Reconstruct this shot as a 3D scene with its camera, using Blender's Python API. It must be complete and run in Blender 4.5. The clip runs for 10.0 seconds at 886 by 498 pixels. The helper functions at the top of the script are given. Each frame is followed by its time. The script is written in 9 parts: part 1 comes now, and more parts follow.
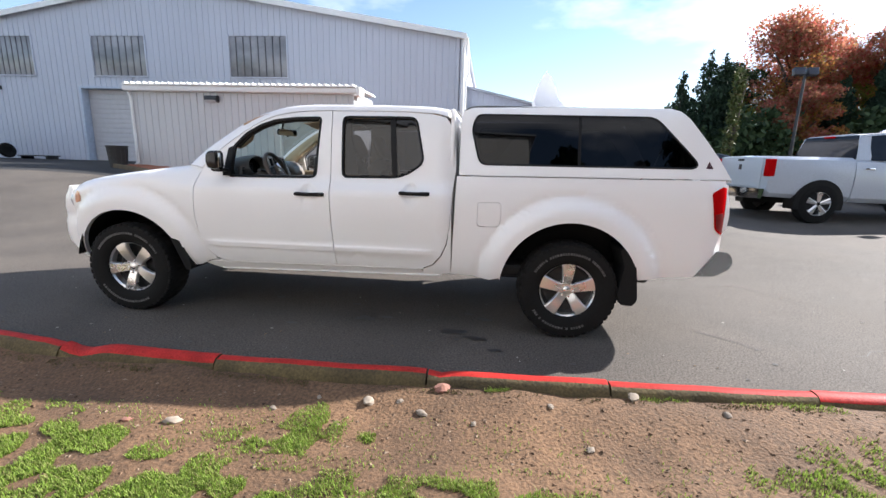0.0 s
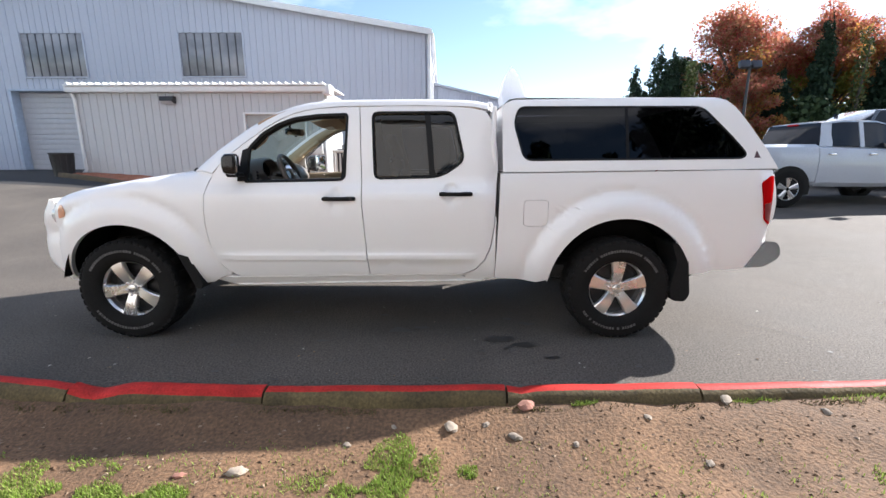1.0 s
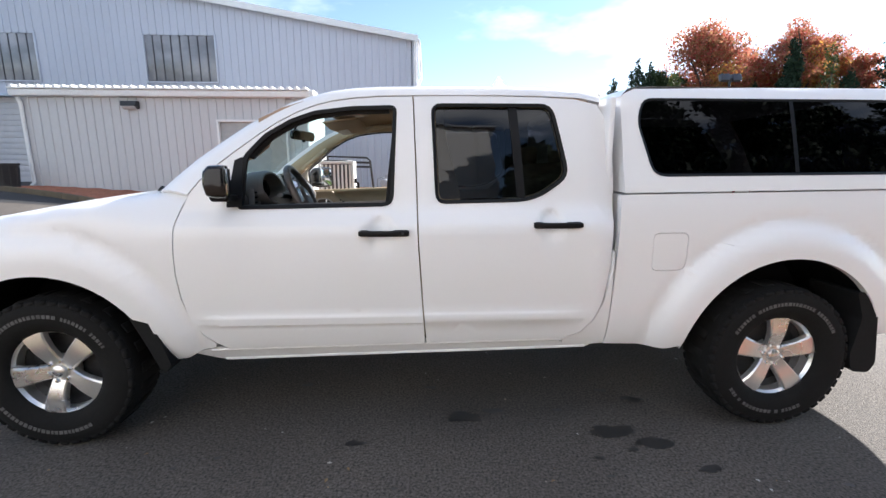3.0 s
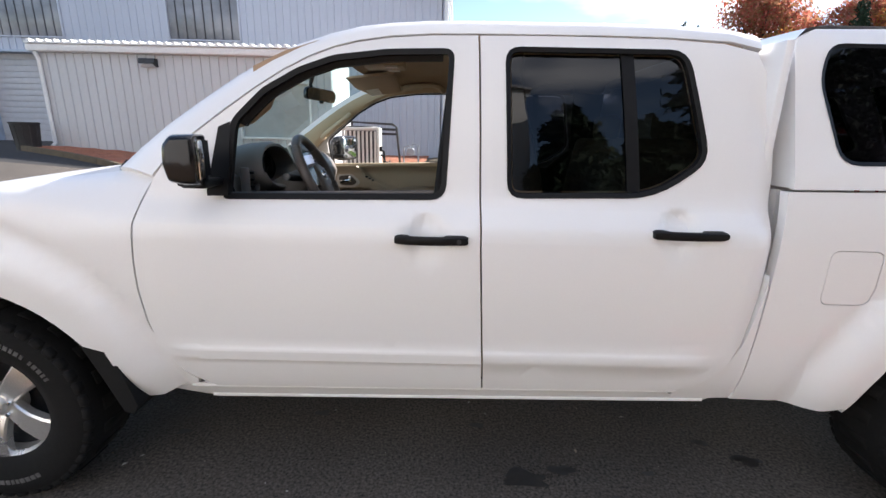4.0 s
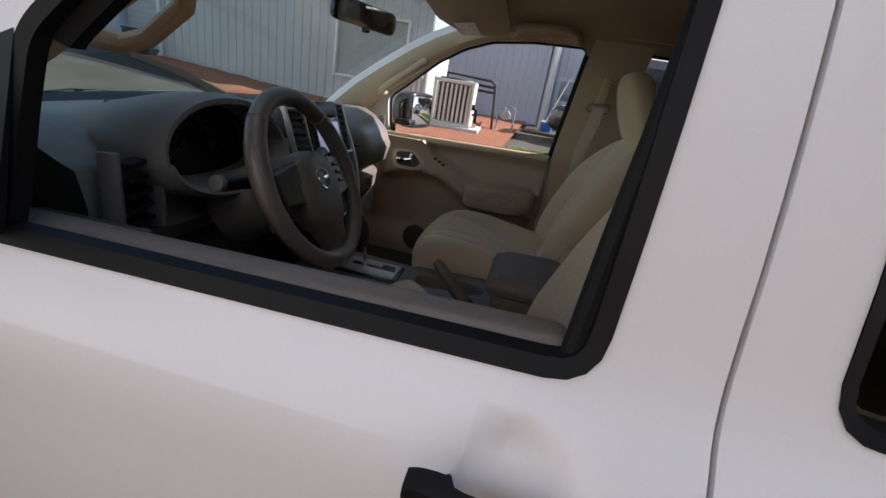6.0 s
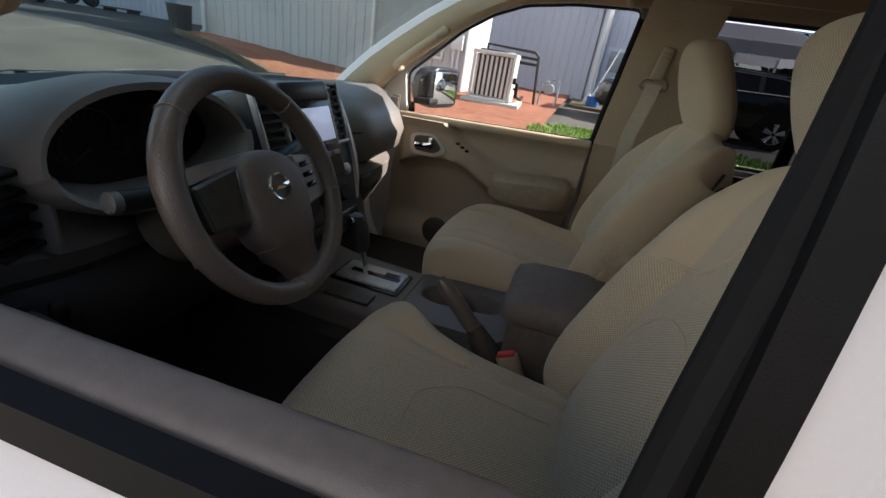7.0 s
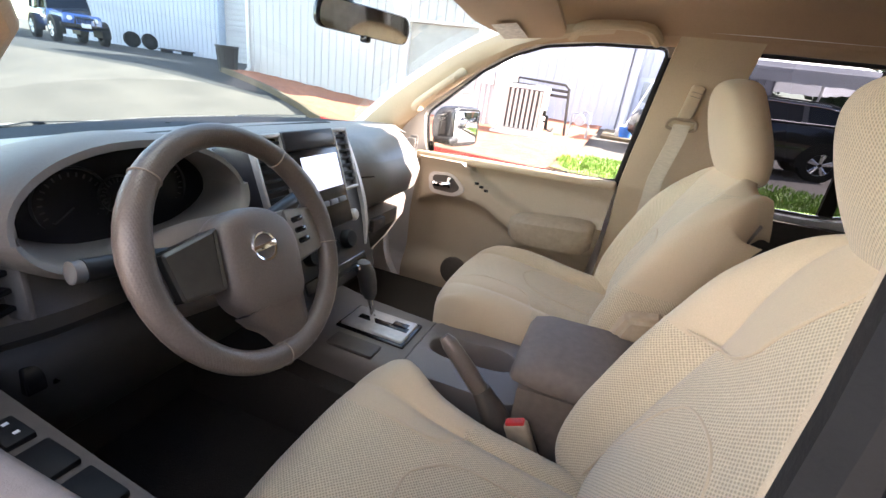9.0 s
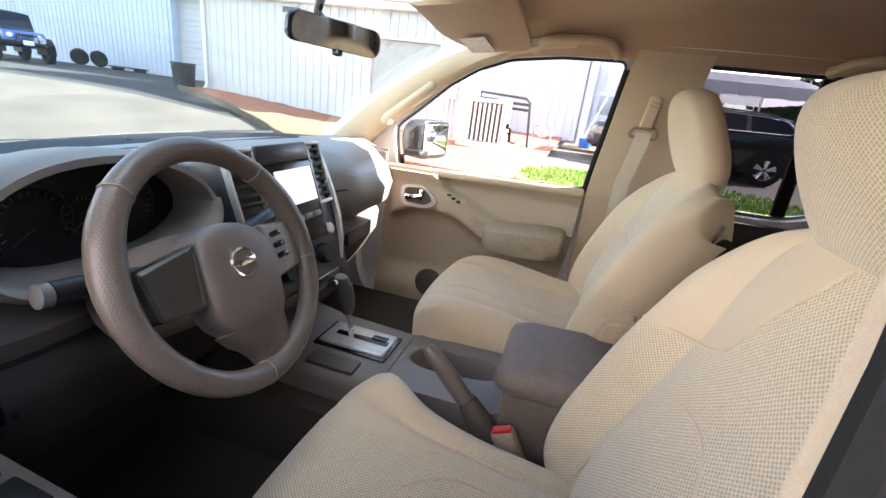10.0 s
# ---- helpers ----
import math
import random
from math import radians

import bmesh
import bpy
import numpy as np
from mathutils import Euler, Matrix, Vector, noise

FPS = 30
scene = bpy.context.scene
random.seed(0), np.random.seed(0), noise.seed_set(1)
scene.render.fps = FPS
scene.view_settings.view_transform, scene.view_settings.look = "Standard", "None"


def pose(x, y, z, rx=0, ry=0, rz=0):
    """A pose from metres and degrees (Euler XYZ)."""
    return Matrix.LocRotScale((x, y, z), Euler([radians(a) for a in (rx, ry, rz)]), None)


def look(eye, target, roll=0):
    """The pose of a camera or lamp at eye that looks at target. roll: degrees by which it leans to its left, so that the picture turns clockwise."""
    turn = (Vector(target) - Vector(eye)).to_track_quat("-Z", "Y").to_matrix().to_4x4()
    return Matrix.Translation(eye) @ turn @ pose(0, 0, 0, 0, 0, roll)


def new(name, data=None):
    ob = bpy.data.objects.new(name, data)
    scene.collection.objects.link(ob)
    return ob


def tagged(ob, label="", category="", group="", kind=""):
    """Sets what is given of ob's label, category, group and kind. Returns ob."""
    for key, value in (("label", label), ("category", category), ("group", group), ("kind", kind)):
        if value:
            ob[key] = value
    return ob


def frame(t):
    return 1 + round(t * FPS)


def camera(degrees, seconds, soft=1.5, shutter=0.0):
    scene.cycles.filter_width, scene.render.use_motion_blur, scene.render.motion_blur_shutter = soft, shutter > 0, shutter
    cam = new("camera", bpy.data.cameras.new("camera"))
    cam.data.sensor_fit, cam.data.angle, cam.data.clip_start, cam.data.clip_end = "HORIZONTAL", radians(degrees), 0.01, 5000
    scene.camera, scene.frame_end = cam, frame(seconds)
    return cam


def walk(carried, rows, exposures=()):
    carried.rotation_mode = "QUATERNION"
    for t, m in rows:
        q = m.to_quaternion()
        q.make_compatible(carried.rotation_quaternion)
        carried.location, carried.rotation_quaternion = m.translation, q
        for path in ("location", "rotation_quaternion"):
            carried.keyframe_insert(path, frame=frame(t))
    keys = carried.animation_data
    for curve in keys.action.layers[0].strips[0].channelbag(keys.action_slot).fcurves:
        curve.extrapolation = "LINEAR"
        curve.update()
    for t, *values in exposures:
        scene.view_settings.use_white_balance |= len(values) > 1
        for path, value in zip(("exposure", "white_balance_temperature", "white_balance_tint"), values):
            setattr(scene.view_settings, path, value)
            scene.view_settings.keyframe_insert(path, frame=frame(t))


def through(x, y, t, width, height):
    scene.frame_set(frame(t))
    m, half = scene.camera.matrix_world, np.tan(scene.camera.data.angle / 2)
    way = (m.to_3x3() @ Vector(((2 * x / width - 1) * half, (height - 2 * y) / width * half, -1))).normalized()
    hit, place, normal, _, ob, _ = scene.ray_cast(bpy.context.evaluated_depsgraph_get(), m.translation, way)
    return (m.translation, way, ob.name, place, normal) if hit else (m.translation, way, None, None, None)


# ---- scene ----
cam = camera(91.3, 10.0)
PATH = [
    (0, (2.911, -4.103, 1.336), (2.722, -2.154, 0.929), 1.6),
    (0.5, (2.552, -4.078, 1.337), (2.489, -2.113, 0.972), 1.0),
    (1, (2.305, -3.903, 1.326), (2.291, -1.946, 0.911), -0.1),
    (1.5, (2.125, -3.658, 1.342), (2.21, -1.691, 0.994), 0.7),
    (2, (1.904, -3.443, 1.339), (2.046, -1.48, 0.983), -1.3),
    (2.5, (1.792, -3.2, 1.338), (1.919, -1.234, 0.995), -1.8),
    (2.7, (1.776, -3.076, 1.337), (1.882, -1.109, 0.991), -0.2),
    (3.8, (1.603, -2.351, 1.352), (1.691, -0.41, 0.879), 0.1),
    (4, (1.598, -2.227, 1.361), (1.601, -0.292, 0.857), 1.3),
    (4.5, (1.55, -1.958, 1.38), (1.57, -0.032, 0.843), 2.6),
    (5, (1.489, -1.685, 1.413), (1.493, 0.215, 0.787), 4.3),
    (5.5, (1.484, -1.379, 1.394), (1.224, 0.497, 0.748), 9.6),
    (5.7, (1.490, -1.316, 1.402), (1.206, 0.552, 0.744), 9.9),
    (6.8, (1.504, -0.992, 1.416), (1.107, 0.778, 0.574), 9.2),
    (7, (1.512, -0.970, 1.422), (1.07, 0.794, 0.591), 9.1),
    (7.5, (1.518, -0.908, 1.438), (0.96, 0.845, 0.653), 7.4),
    (8, (1.518, -0.889, 1.447), (0.907, 0.859, 0.692), 7.0),
    (8.5, (1.526, -0.882, 1.454), (0.9, 0.868, 0.714), 7.6),
    (9, (1.534, -0.883, 1.456), (0.928, 0.877, 0.723), 8.0),
    (9.5, (1.538, -0.889, 1.453), (0.971, 0.898, 0.757), 7.8),
    (10, (1.514, -0.893, 1.447), (1.029, 0.933, 0.789), 7.3),
]
walk(cam, [(t, look(eye, target, roll)) for t, eye, target, roll in PATH],
     exposures=[(0, 2.85, 6400, 13), (2.5, 3.0, 6300, 12), (4.0, 2.98, 6500, 14), (4.5, 2.86, 6600, 16), (5.5, 2.45, 6600, 17), (6.8, 2.5, 6700, 15), (7.0, 2.8, 6700, 14), (7.5, 4.25, 6950, 18), (8.0, 4.65, 6950, 20), (8.5, 4.85, 6950, 21), (10, 4.95, 6850, 22)])


# ---- world and light ----
SUN = Vector((1.60, 0.89, 1.0)).normalized()
ELEV, AZIM = math.asin(SUN.z), math.atan2(SUN.x, SUN.y)
world = bpy.data.worlds.new("autumn_sky")
scene.world = world
world.use_nodes = True
wt = world.node_tree
sky = wt.nodes.new("ShaderNodeTexSky")
sky.sky_type, sky.sun_disc = "NISHITA", False
sky.sun_elevation, sky.sun_rotation = ELEV, AZIM
sky.dust_density, sky.ozone_density = 0.10, 1.6
wgeo = wt.nodes.new("ShaderNodeTexCoord")
wmap = wt.nodes.new("ShaderNodeMapping")
wmap.inputs["Location"].default_value, wmap.inputs["Scale"].default_value = (6.9, -5.2, -0.1), (1.0, 1.0, 2.6)
wn = wt.nodes.new("ShaderNodeTexNoise")
wn.inputs["Scale"].default_value, wn.inputs["Detail"].default_value = 1.4, 7.0
wr = wt.nodes.new("ShaderNodeValToRGB")
wr.color_ramp.elements[0].position, wr.color_ramp.elements[1].position = 0.51, 0.75
wmix = wt.nodes.new("ShaderNodeMixRGB")
wmix.inputs["Color2"].default_value = (12.5, 12.4, 12.2, 1)
bg = wt.nodes["Background"]
bg.inputs["Strength"].default_value = 0.033
wt.links.new(wgeo.outputs["Generated"], wmap.inputs["Vector"])
wt.links.new(wmap.outputs["Vector"], wn.inputs["Vector"])
wt.links.new(wn.outputs["Fac"], wr.inputs["Fac"])
wt.links.new(wr.outputs["Color"], wmix.inputs["Fac"])
wt.links.new(sky.outputs["Color"], wmix.inputs["Color1"])
wt.links.new(wmix.outputs["Color"], bg.inputs["Color"])
sun = new("sun", bpy.data.lights.new("sun", "SUN"))
sun.data.energy, sun.data.angle, sun.data.color = 2.0, radians(0.55), (1.0, 0.96, 0.90)
sun.matrix_world = look(SUN * 50, (0, 0, 0))


# ---- materials ----
def mat(name, color, rough=0.5, metal=0.0, var=0.12, scale=6.0, fine=60.0, fvar=0.06, bump=0.0, bscale=80.0, coat=0.0,
        spec=0.5, rvar=0.1, tint=None, stretch=(1, 1, 1), sheen=0.0):
    """A surface with a slow stain, a fine grain, uneven gloss and a fine relief."""
    m = bpy.data.materials.new(name)
    m.use_nodes = True
    t = m.node_tree
    b = t.nodes["Principled BSDF"]
    b.inputs["Roughness"].default_value, b.inputs["Metallic"].default_value = rough, metal
    b.inputs["Coat Weight"].default_value, b.inputs["Coat Roughness"].default_value = coat, 0.03
    b.inputs["Specular IOR Level"].default_value = spec
    b.inputs["Sheen Weight"].default_value = sheen
    tc, mp = t.nodes.new("ShaderNodeTexCoord"), t.nodes.new("ShaderNodeMapping")
    mp.inputs["Scale"].default_value = stretch
    t.links.new(tc.outputs["Object"], mp.inputs["Vector"])
    n1, n2 = t.nodes.new("ShaderNodeTexNoise"), t.nodes.new("ShaderNodeTexNoise")
    n1.inputs["Scale"].default_value, n1.inputs["Detail"].default_value = scale, 5
    n2.inputs["Scale"].default_value, n2.inputs["Detail"].default_value = fine, 3
    for n in (n1, n2):
        t.links.new(mp.outputs["Vector"], n.inputs["Vector"])
    dark = tuple(c * (1 - 2 * var) for c in (tint or color)) + (1,)
    lite = tuple(min(1, c * (1 + 2 * var)) for c in color) + (1,)
    r1 = t.nodes.new("ShaderNodeMixRGB")
    r1.inputs["Color1"].default_value, r1.inputs["Color2"].default_value = dark, lite
    t.links.new(n1.outputs["Fac"], r1.inputs["Fac"])
    mr = t.nodes.new("ShaderNodeMapRange")
    mr.inputs["From Min"].default_value, mr.inputs["From Max"].default_value = 0.25, 0.75
    mr.inputs["To Min"].default_value, mr.inputs["To Max"].default_value = 1 - 2 * fvar, 1 + 2 * fvar
    t.links.new(n2.outputs["Fac"], mr.inputs["Value"])
    mu = t.nodes.new("ShaderNodeVectorMath")
    mu.operation = "SCALE"
    t.links.new(r1.outputs["Color"], mu.inputs[0])
    t.links.new(mr.outputs["Result"], mu.inputs["Scale"])
    t.links.new(mu.outputs["Vector"], b.inputs["Base Color"])
    rr = t.nodes.new("ShaderNodeMapRange")
    rr.inputs["To Min"].default_value, rr.inputs["To Max"].default_value = rough * (1 - rvar), min(1, rough * (1 + rvar))
    t.links.new(n1.outputs["Fac"], rr.inputs["Value"])
    t.links.new(rr.outputs["Result"], b.inputs["Roughness"])
    if bump:
        n3, bp = t.nodes.new("ShaderNodeTexNoise"), t.nodes.new("ShaderNodeBump")
        n3.inputs["Scale"].default_value, n3.inputs["Detail"].default_value = bscale, 4
        bp.inputs["Strength"].default_value, bp.inputs["Distance"].default_value = 1.0, bump
        t.links.new(mp.outputs["Vector"], n3.inputs["Vector"])
        t.links.new(n3.outputs["Fac"], bp.inputs["Height"])
        t.links.new(bp.outputs["Normal"], b.inputs["Normal"])
    return m


def glass(name, through_color, rough=0.0, ior=1.5):
    """A thin pane: tinted sight through it, with a reflection that grows at a slant."""
    m = bpy.data.materials.new(name)
    m.use_nodes = True
    t = m.node_tree
    out = t.nodes["Material Output"]
    t.nodes.remove(t.nodes["Principled BSDF"])
    tr, gl, mx, fr = (t.nodes.new(n) for n in ("ShaderNodeBsdfTransparent", "ShaderNodeBsdfGlossy", "ShaderNodeMixShader", "ShaderNodeFresnel"))
    tr.inputs["Color"].default_value = (*through_color, 1)
    gl.inputs["Roughness"].default_value = rough
    fr.inputs["IOR"].default_value = ior
    t.links.new(fr.outputs["Fac"], mx.inputs["Fac"])
    t.links.new(tr.outputs["BSDF"], mx.inputs[1])
    t.links.new(gl.outputs["BSDF"], mx.inputs[2])
    t.links.new(mx.outputs["Shader"], out.inputs["Surface"])
    return m


def woven(name, color, cell=0.0042, dark=0.60, depth=0.0009):
    """Knitted mesh cloth: small cells with darker holes."""
    m = mat(name, color, 0.9, var=0.05, scale=5, fine=250, fvar=0.05, sheen=0.25)
    t = m.node_tree
    b = t.nodes["Principled BSDF"]
    tc, mp, vo = (t.nodes.new(n) for n in ("ShaderNodeTexCoord", "ShaderNodeMapping", "ShaderNodeTexVoronoi"))
    mp.inputs["Rotation"].default_value = (0.0, 0.0, radians(45))
    vo.inputs["Scale"].default_value, vo.inputs["Randomness"].default_value = 1 / cell, 0.12
    t.links.new(tc.outputs["UV"], mp.inputs["Vector"])
    t.links.new(mp.outputs["Vector"], vo.inputs["Vector"])
    vo.voronoi_dimensions = "2D"
    rp = t.nodes.new("ShaderNodeMapRange")
    rp.inputs["From Min"].default_value, rp.inputs["From Max"].default_value = 0.12, 0.50
    rp.inputs["To Min"].default_value, rp.inputs["To Max"].default_value = dark, 1.06
    t.links.new(vo.outputs["Distance"], rp.inputs["Value"])
    mu = t.nodes.new("ShaderNodeVectorMath")
    mu.operation = "SCALE"
    old = b.inputs["Base Color"].links[0].from_socket
    t.links.new(old, mu.inputs[0])
    t.links.new(rp.outputs["Result"], mu.inputs["Scale"])
    t.links.new(mu.outputs["Vector"], b.inputs["Base Color"])
    bp = t.nodes.new("ShaderNodeBump")
    bp.inputs["Distance"].default_value = depth
    t.links.new(vo.outputs["Distance"], bp.inputs["Height"])
    t.links.new(bp.outputs["Normal"], b.inputs["Normal"])
    return m


def punched(name, color, rough, cell=0.0030):
    """Leather with rows of small punched dimples."""
    m = mat(name, color, rough, var=0.05, fine=300)
    t = m.node_tree
    b = t.nodes["Principled BSDF"]
    tc, vo, bp = (t.nodes.new(n) for n in ("ShaderNodeTexCoord", "ShaderNodeTexVoronoi", "ShaderNodeBump"))
    vo.inputs["Scale"].default_value, vo.inputs["Randomness"].default_value = 1 / cell, 0.25
    bp.inputs["Distance"].default_value = 0.0004
    t.links.new(tc.outputs["Object"], vo.inputs["Vector"])
    t.links.new(vo.outputs["Distance"], bp.inputs["Height"])
    t.links.new(bp.outputs["Normal"], b.inputs["Normal"])
    return m


def translucent(m, share):
    """Lets part of the light come through a thin pale cloth."""
    t = m.node_tree
    b = t.nodes["Principled BSDF"]
    tl, mx = t.nodes.new("ShaderNodeBsdfTranslucent"), t.nodes.new("ShaderNodeMixShader")
    mx.inputs["Fac"].default_value = share
    t.links.new(b.inputs["Base Color"].links[0].from_socket, tl.inputs["Color"])
    t.links.new(b.outputs["BSDF"], mx.inputs[1])
    t.links.new(tl.outputs["BSDF"], mx.inputs[2])
    t.links.new(mx.outputs["Shader"], t.nodes["Material Output"].inputs["Surface"])
    return m


def lamp_mat(name, color, strength):
    m = bpy.data.materials.new(name)
    m.use_nodes = True
    b = m.node_tree.nodes["Principled BSDF"]
    b.inputs["Base Color"].default_value = (*color, 1)
    b.inputs["Emission Color"].default_value = (*color, 1)
    b.inputs["Emission Strength"].default_value = strength
    b.inputs["Roughness"].default_value = 0.12
    return m


PAINT = mat("white_car_paint", (0.86, 0.85, 0.84), 0.36, var=0.012, scale=1.5, fine=400, fvar=0.008, coat=0.4)
BLACK_TRIM = mat("black_trim", (0.007, 0.007, 0.0075), 0.5, var=0.1, spec=0.2, bump=0.0002, bscale=900)
RUBBER = mat("black_rubber", (0.010, 0.010, 0.010), 0.75, spec=0.2, var=0.15, bump=0.0006, bscale=200)
TYRE = mat("tyre_rubber", (0.011, 0.0105, 0.010), 0.85, spec=0.18, var=0.2, scale=9, bump=0.0008, bscale=120)
TYRE_WHITE = mat("raised_white_lettering", (0.10, 0.096, 0.092), 0.7, var=0.42, scale=30)
ALLOY = mat("brushed_alloy", (0.80, 0.78, 0.75), 0.28, 0.80, var=0.06, fine=300)
CHROME = mat("chrome", (0.86, 0.86, 0.87), 0.06, 1.0, var=0.02)
DARK_METAL = mat("dark_metal", (0.05, 0.05, 0.052), 0.55, 0.6, var=0.2)
GLASS = glass("clear_glass", (0.90, 0.93, 0.91))
WINDSHIELD = glass("green_tinted_windshield", (0.64, 0.81, 0.79))
PRIVACY = glass("privacy_glass", (0.10, 0.102, 0.115), ior=1.55)
PRIVACY_DARK = glass("dark_privacy_glass", (0.03, 0.03, 0.04), ior=1.38)
RED_LENS = mat("red_lens", (0.42, 0.004, 0.005), 0.30, var=0.1, spec=0.0)
AMBER_LENS = mat("amber_lens", (0.72, 0.38, 0.24), 0.15, var=0.1, coat=1.0)
ASPHALT = mat("asphalt", (0.080, 0.068, 0.057), 0.9, var=0.27, scale=0.9, fine=85, fvar=0.42, bump=0.004, bscale=170)
SIDING = mat("painted_metal_siding", (0.47, 0.495, 0.565), 0.5, var=0.03, scale=0.7, fine=30, fvar=0.015, stretch=(1, 1, 0.25))
SHED_SIDING = mat("pale_metal_siding", (0.50, 0.505, 0.515), 0.5, var=0.03, scale=0.8, fine=30, fvar=0.015, stretch=(1, 1, 0.25))
WHITE_TRIM = mat("white_painted_trim", (0.74, 0.74, 0.73), 0.5, var=0.03)
GREY_TRIM = mat("grey_trim", (0.36, 0.38, 0.42), 0.5, var=0.06)
ROLLUP = mat("rollup_door_paint", (0.48, 0.465, 0.475), 0.5, var=0.05, stretch=(1, 1, 0.4))
DIRT = mat("dry_dirt", (0.132, 0.075, 0.039), 0.95, var=0.34, scale=1.7, fine=60, fvar=0.26, bump=0.007, bscale=60, tint=(0.092, 0.051, 0.027))
CONCRETE = mat("weathered_concrete", (0.095, 0.070, 0.040), 0.9, var=0.25, scale=4, bump=0.004, bscale=60)
MOSSY = mat("mossy_concrete", (0.105, 0.078, 0.034), 0.95, var=0.42, scale=5, fine=70, fvar=0.2, bump=0.006, bscale=60, tint=(0.045, 0.034, 0.022))
KERB_RED = mat("worn_red_paint", (0.46, 0.030, 0.024), 0.6, var=0.22, scale=7, fine=90, fvar=0.15, bump=0.002, bscale=60, tint=(0.30, 0.024, 0.020), spec=0.12)
MULCH = mat("red_bark_mulch", (0.30, 0.105, 0.055), 0.95, var=0.35, scale=8, fine=60, fvar=0.25, bump=0.02, bscale=40)


# ---- building helpers ----
def part(name, bm, material, parent=None, label="", sharp=35, smooth=True):
    """One mesh object made of a bmesh, under a thing or a part."""
    me = bpy.data.meshes.new(name)
    bm.to_mesh(me)
    bm.free()
    for m in (material if isinstance(material, (list, tuple)) else (material,)):
        me.materials.append(m)
    if smooth:
        me.shade_smooth()
        me.set_sharp_from_angle(angle=radians(sharp))
    ob = new(name, me)
    ob.parent = parent
    if label:
        tagged(ob, label)
    return ob


def thing(name, label, category, m=None, group="", kind=""):
    ob = new(name)
    ob.empty_display_size = 0.2
    if m is not None:
        ob.matrix_basis = m
    return tagged(ob, label, category, group, kind)


def spline(*pts):
    """A smooth curve through (x, y) pairs, level with its ends outside."""
    xs, ys = [p[0] for p in pts], [p[1] for p in pts]
    n = len(xs)
    d = [(ys[i + 1] - ys[i]) / (xs[i + 1] - xs[i]) for i in range(n - 1)]
    m = [d[0]] + [0.0 if d[i - 1] * d[i] <= 0 else 2 * d[i - 1] * d[i] / (d[i - 1] + d[i]) for i in range(1, n - 1)] + [d[-1]]

    def f(x):
        if x <= xs[0]:
            return ys[0]
        if x >= xs[-1]:
            return ys[-1]
        i = 0
        while x > xs[i + 1]:
            i += 1
        w = xs[i + 1] - xs[i]
        u = (x - xs[i]) / w
        return ((1 + 2 * u) * (1 - u) ** 2 * ys[i] + u * (1 - u) ** 2 * w * m[i] + u * u * (3 - 2 * u) * ys[i + 1] + u * u * (u - 1) * w * m[i + 1])
    return f


def ramp(a, b, x):
    u = max(0.0, min(1.0, (x - a) / (b - a)))
    return u * u * (3 - 2 * u)


def box(bm, c, s, bevel=0.0, segs=2, turn=None):
    """A box with rounded edges, its centre and its full sizes given."""
    b2 = bmesh.new()
    bmesh.ops.create_cube(b2, size=1.0)
    bmesh.ops.scale(b2, vec=s, verts=b2.verts)
    if bevel:
        bmesh.ops.bevel(b2, geom=list(b2.edges), offset=bevel, segments=segs, profile=0.5, affect="EDGES", clamp_overlap=True)
    m = Matrix.Translation(c) @ (turn.to_4x4() if turn is not None else Matrix())
    bmesh.ops.transform(b2, matrix=m, verts=b2.verts)
    merge(bm, b2)


def merge(bm, b2):
    off = {}
    for v in b2.verts:
        off[v] = bm.verts.new(v.co)
    for f in b2.faces:
        try:
            nf = bm.faces.new([off[v] for v in f.verts])
            nf.material_index, nf.smooth = f.material_index, f.smooth
        except ValueError:
            pass
    b2.free()


def loft(bm, rings, closed=True, caps=True, wrap=False):
    """Skin over rings of equal count."""
    vs = [[bm.verts.new(p) for p in r] for r in rings]
    n = len(vs[0])
    pairs = list(zip(vs, vs[1:])) + ([(vs[-1], vs[0])] if wrap else [])
    for a, b in pairs:
        for i in range(n if closed else n - 1):
            j = (i + 1) % n
            bm.faces.new((a[i], a[j], b[j], b[i]))
    if caps and closed and not wrap:
        bm.faces.new(vs[0][::-1])
        bm.faces.new(vs[-1])
    return vs


def tube(bm, pts, r, seg=10, wrap=False, caps=True):
    """A round bar along a line of points; r: one radius or one for each point."""
    pts = [Vector(p) for p in pts]
    n = len(pts)
    rings, up = [], None
    for i, p in enumerate(pts):
        a = pts[(i - 1) % n] if wrap or i else p
        b = pts[(i + 1) % n] if wrap or i < n - 1 else p
        d = (b - a).normalized()
        if up is None:
            up = d.orthogonal().normalized()
        up = (up - d * up.dot(d)).normalized()
        sd = d.cross(up)
        rr = r[i] if isinstance(r, (list, tuple)) else r
        rings.append([p + (up * math.cos(k * math.tau / seg) + sd * math.sin(k * math.tau / seg)) * rr for k in range(seg)])
    loft(bm, rings, True, caps, wrap)


def lathe(bm, prof, centre, axis=(0, 1, 0), seg=40, wrap=False):
    """Turn a profile of (radius, way along the axis) round the axis."""
    ax = Vector(axis).normalized()
    u = ax.orthogonal().normalized()
    w = ax.cross(u)
    c = Vector(centre)
    rings = [[c + ax * a + (u * math.cos(k * math.tau / seg) + w * math.sin(k * math.tau / seg)) * max(r, 1e-4) for k in range(seg)] for r, a in prof]
    loft(bm, rings, True, False, wrap)


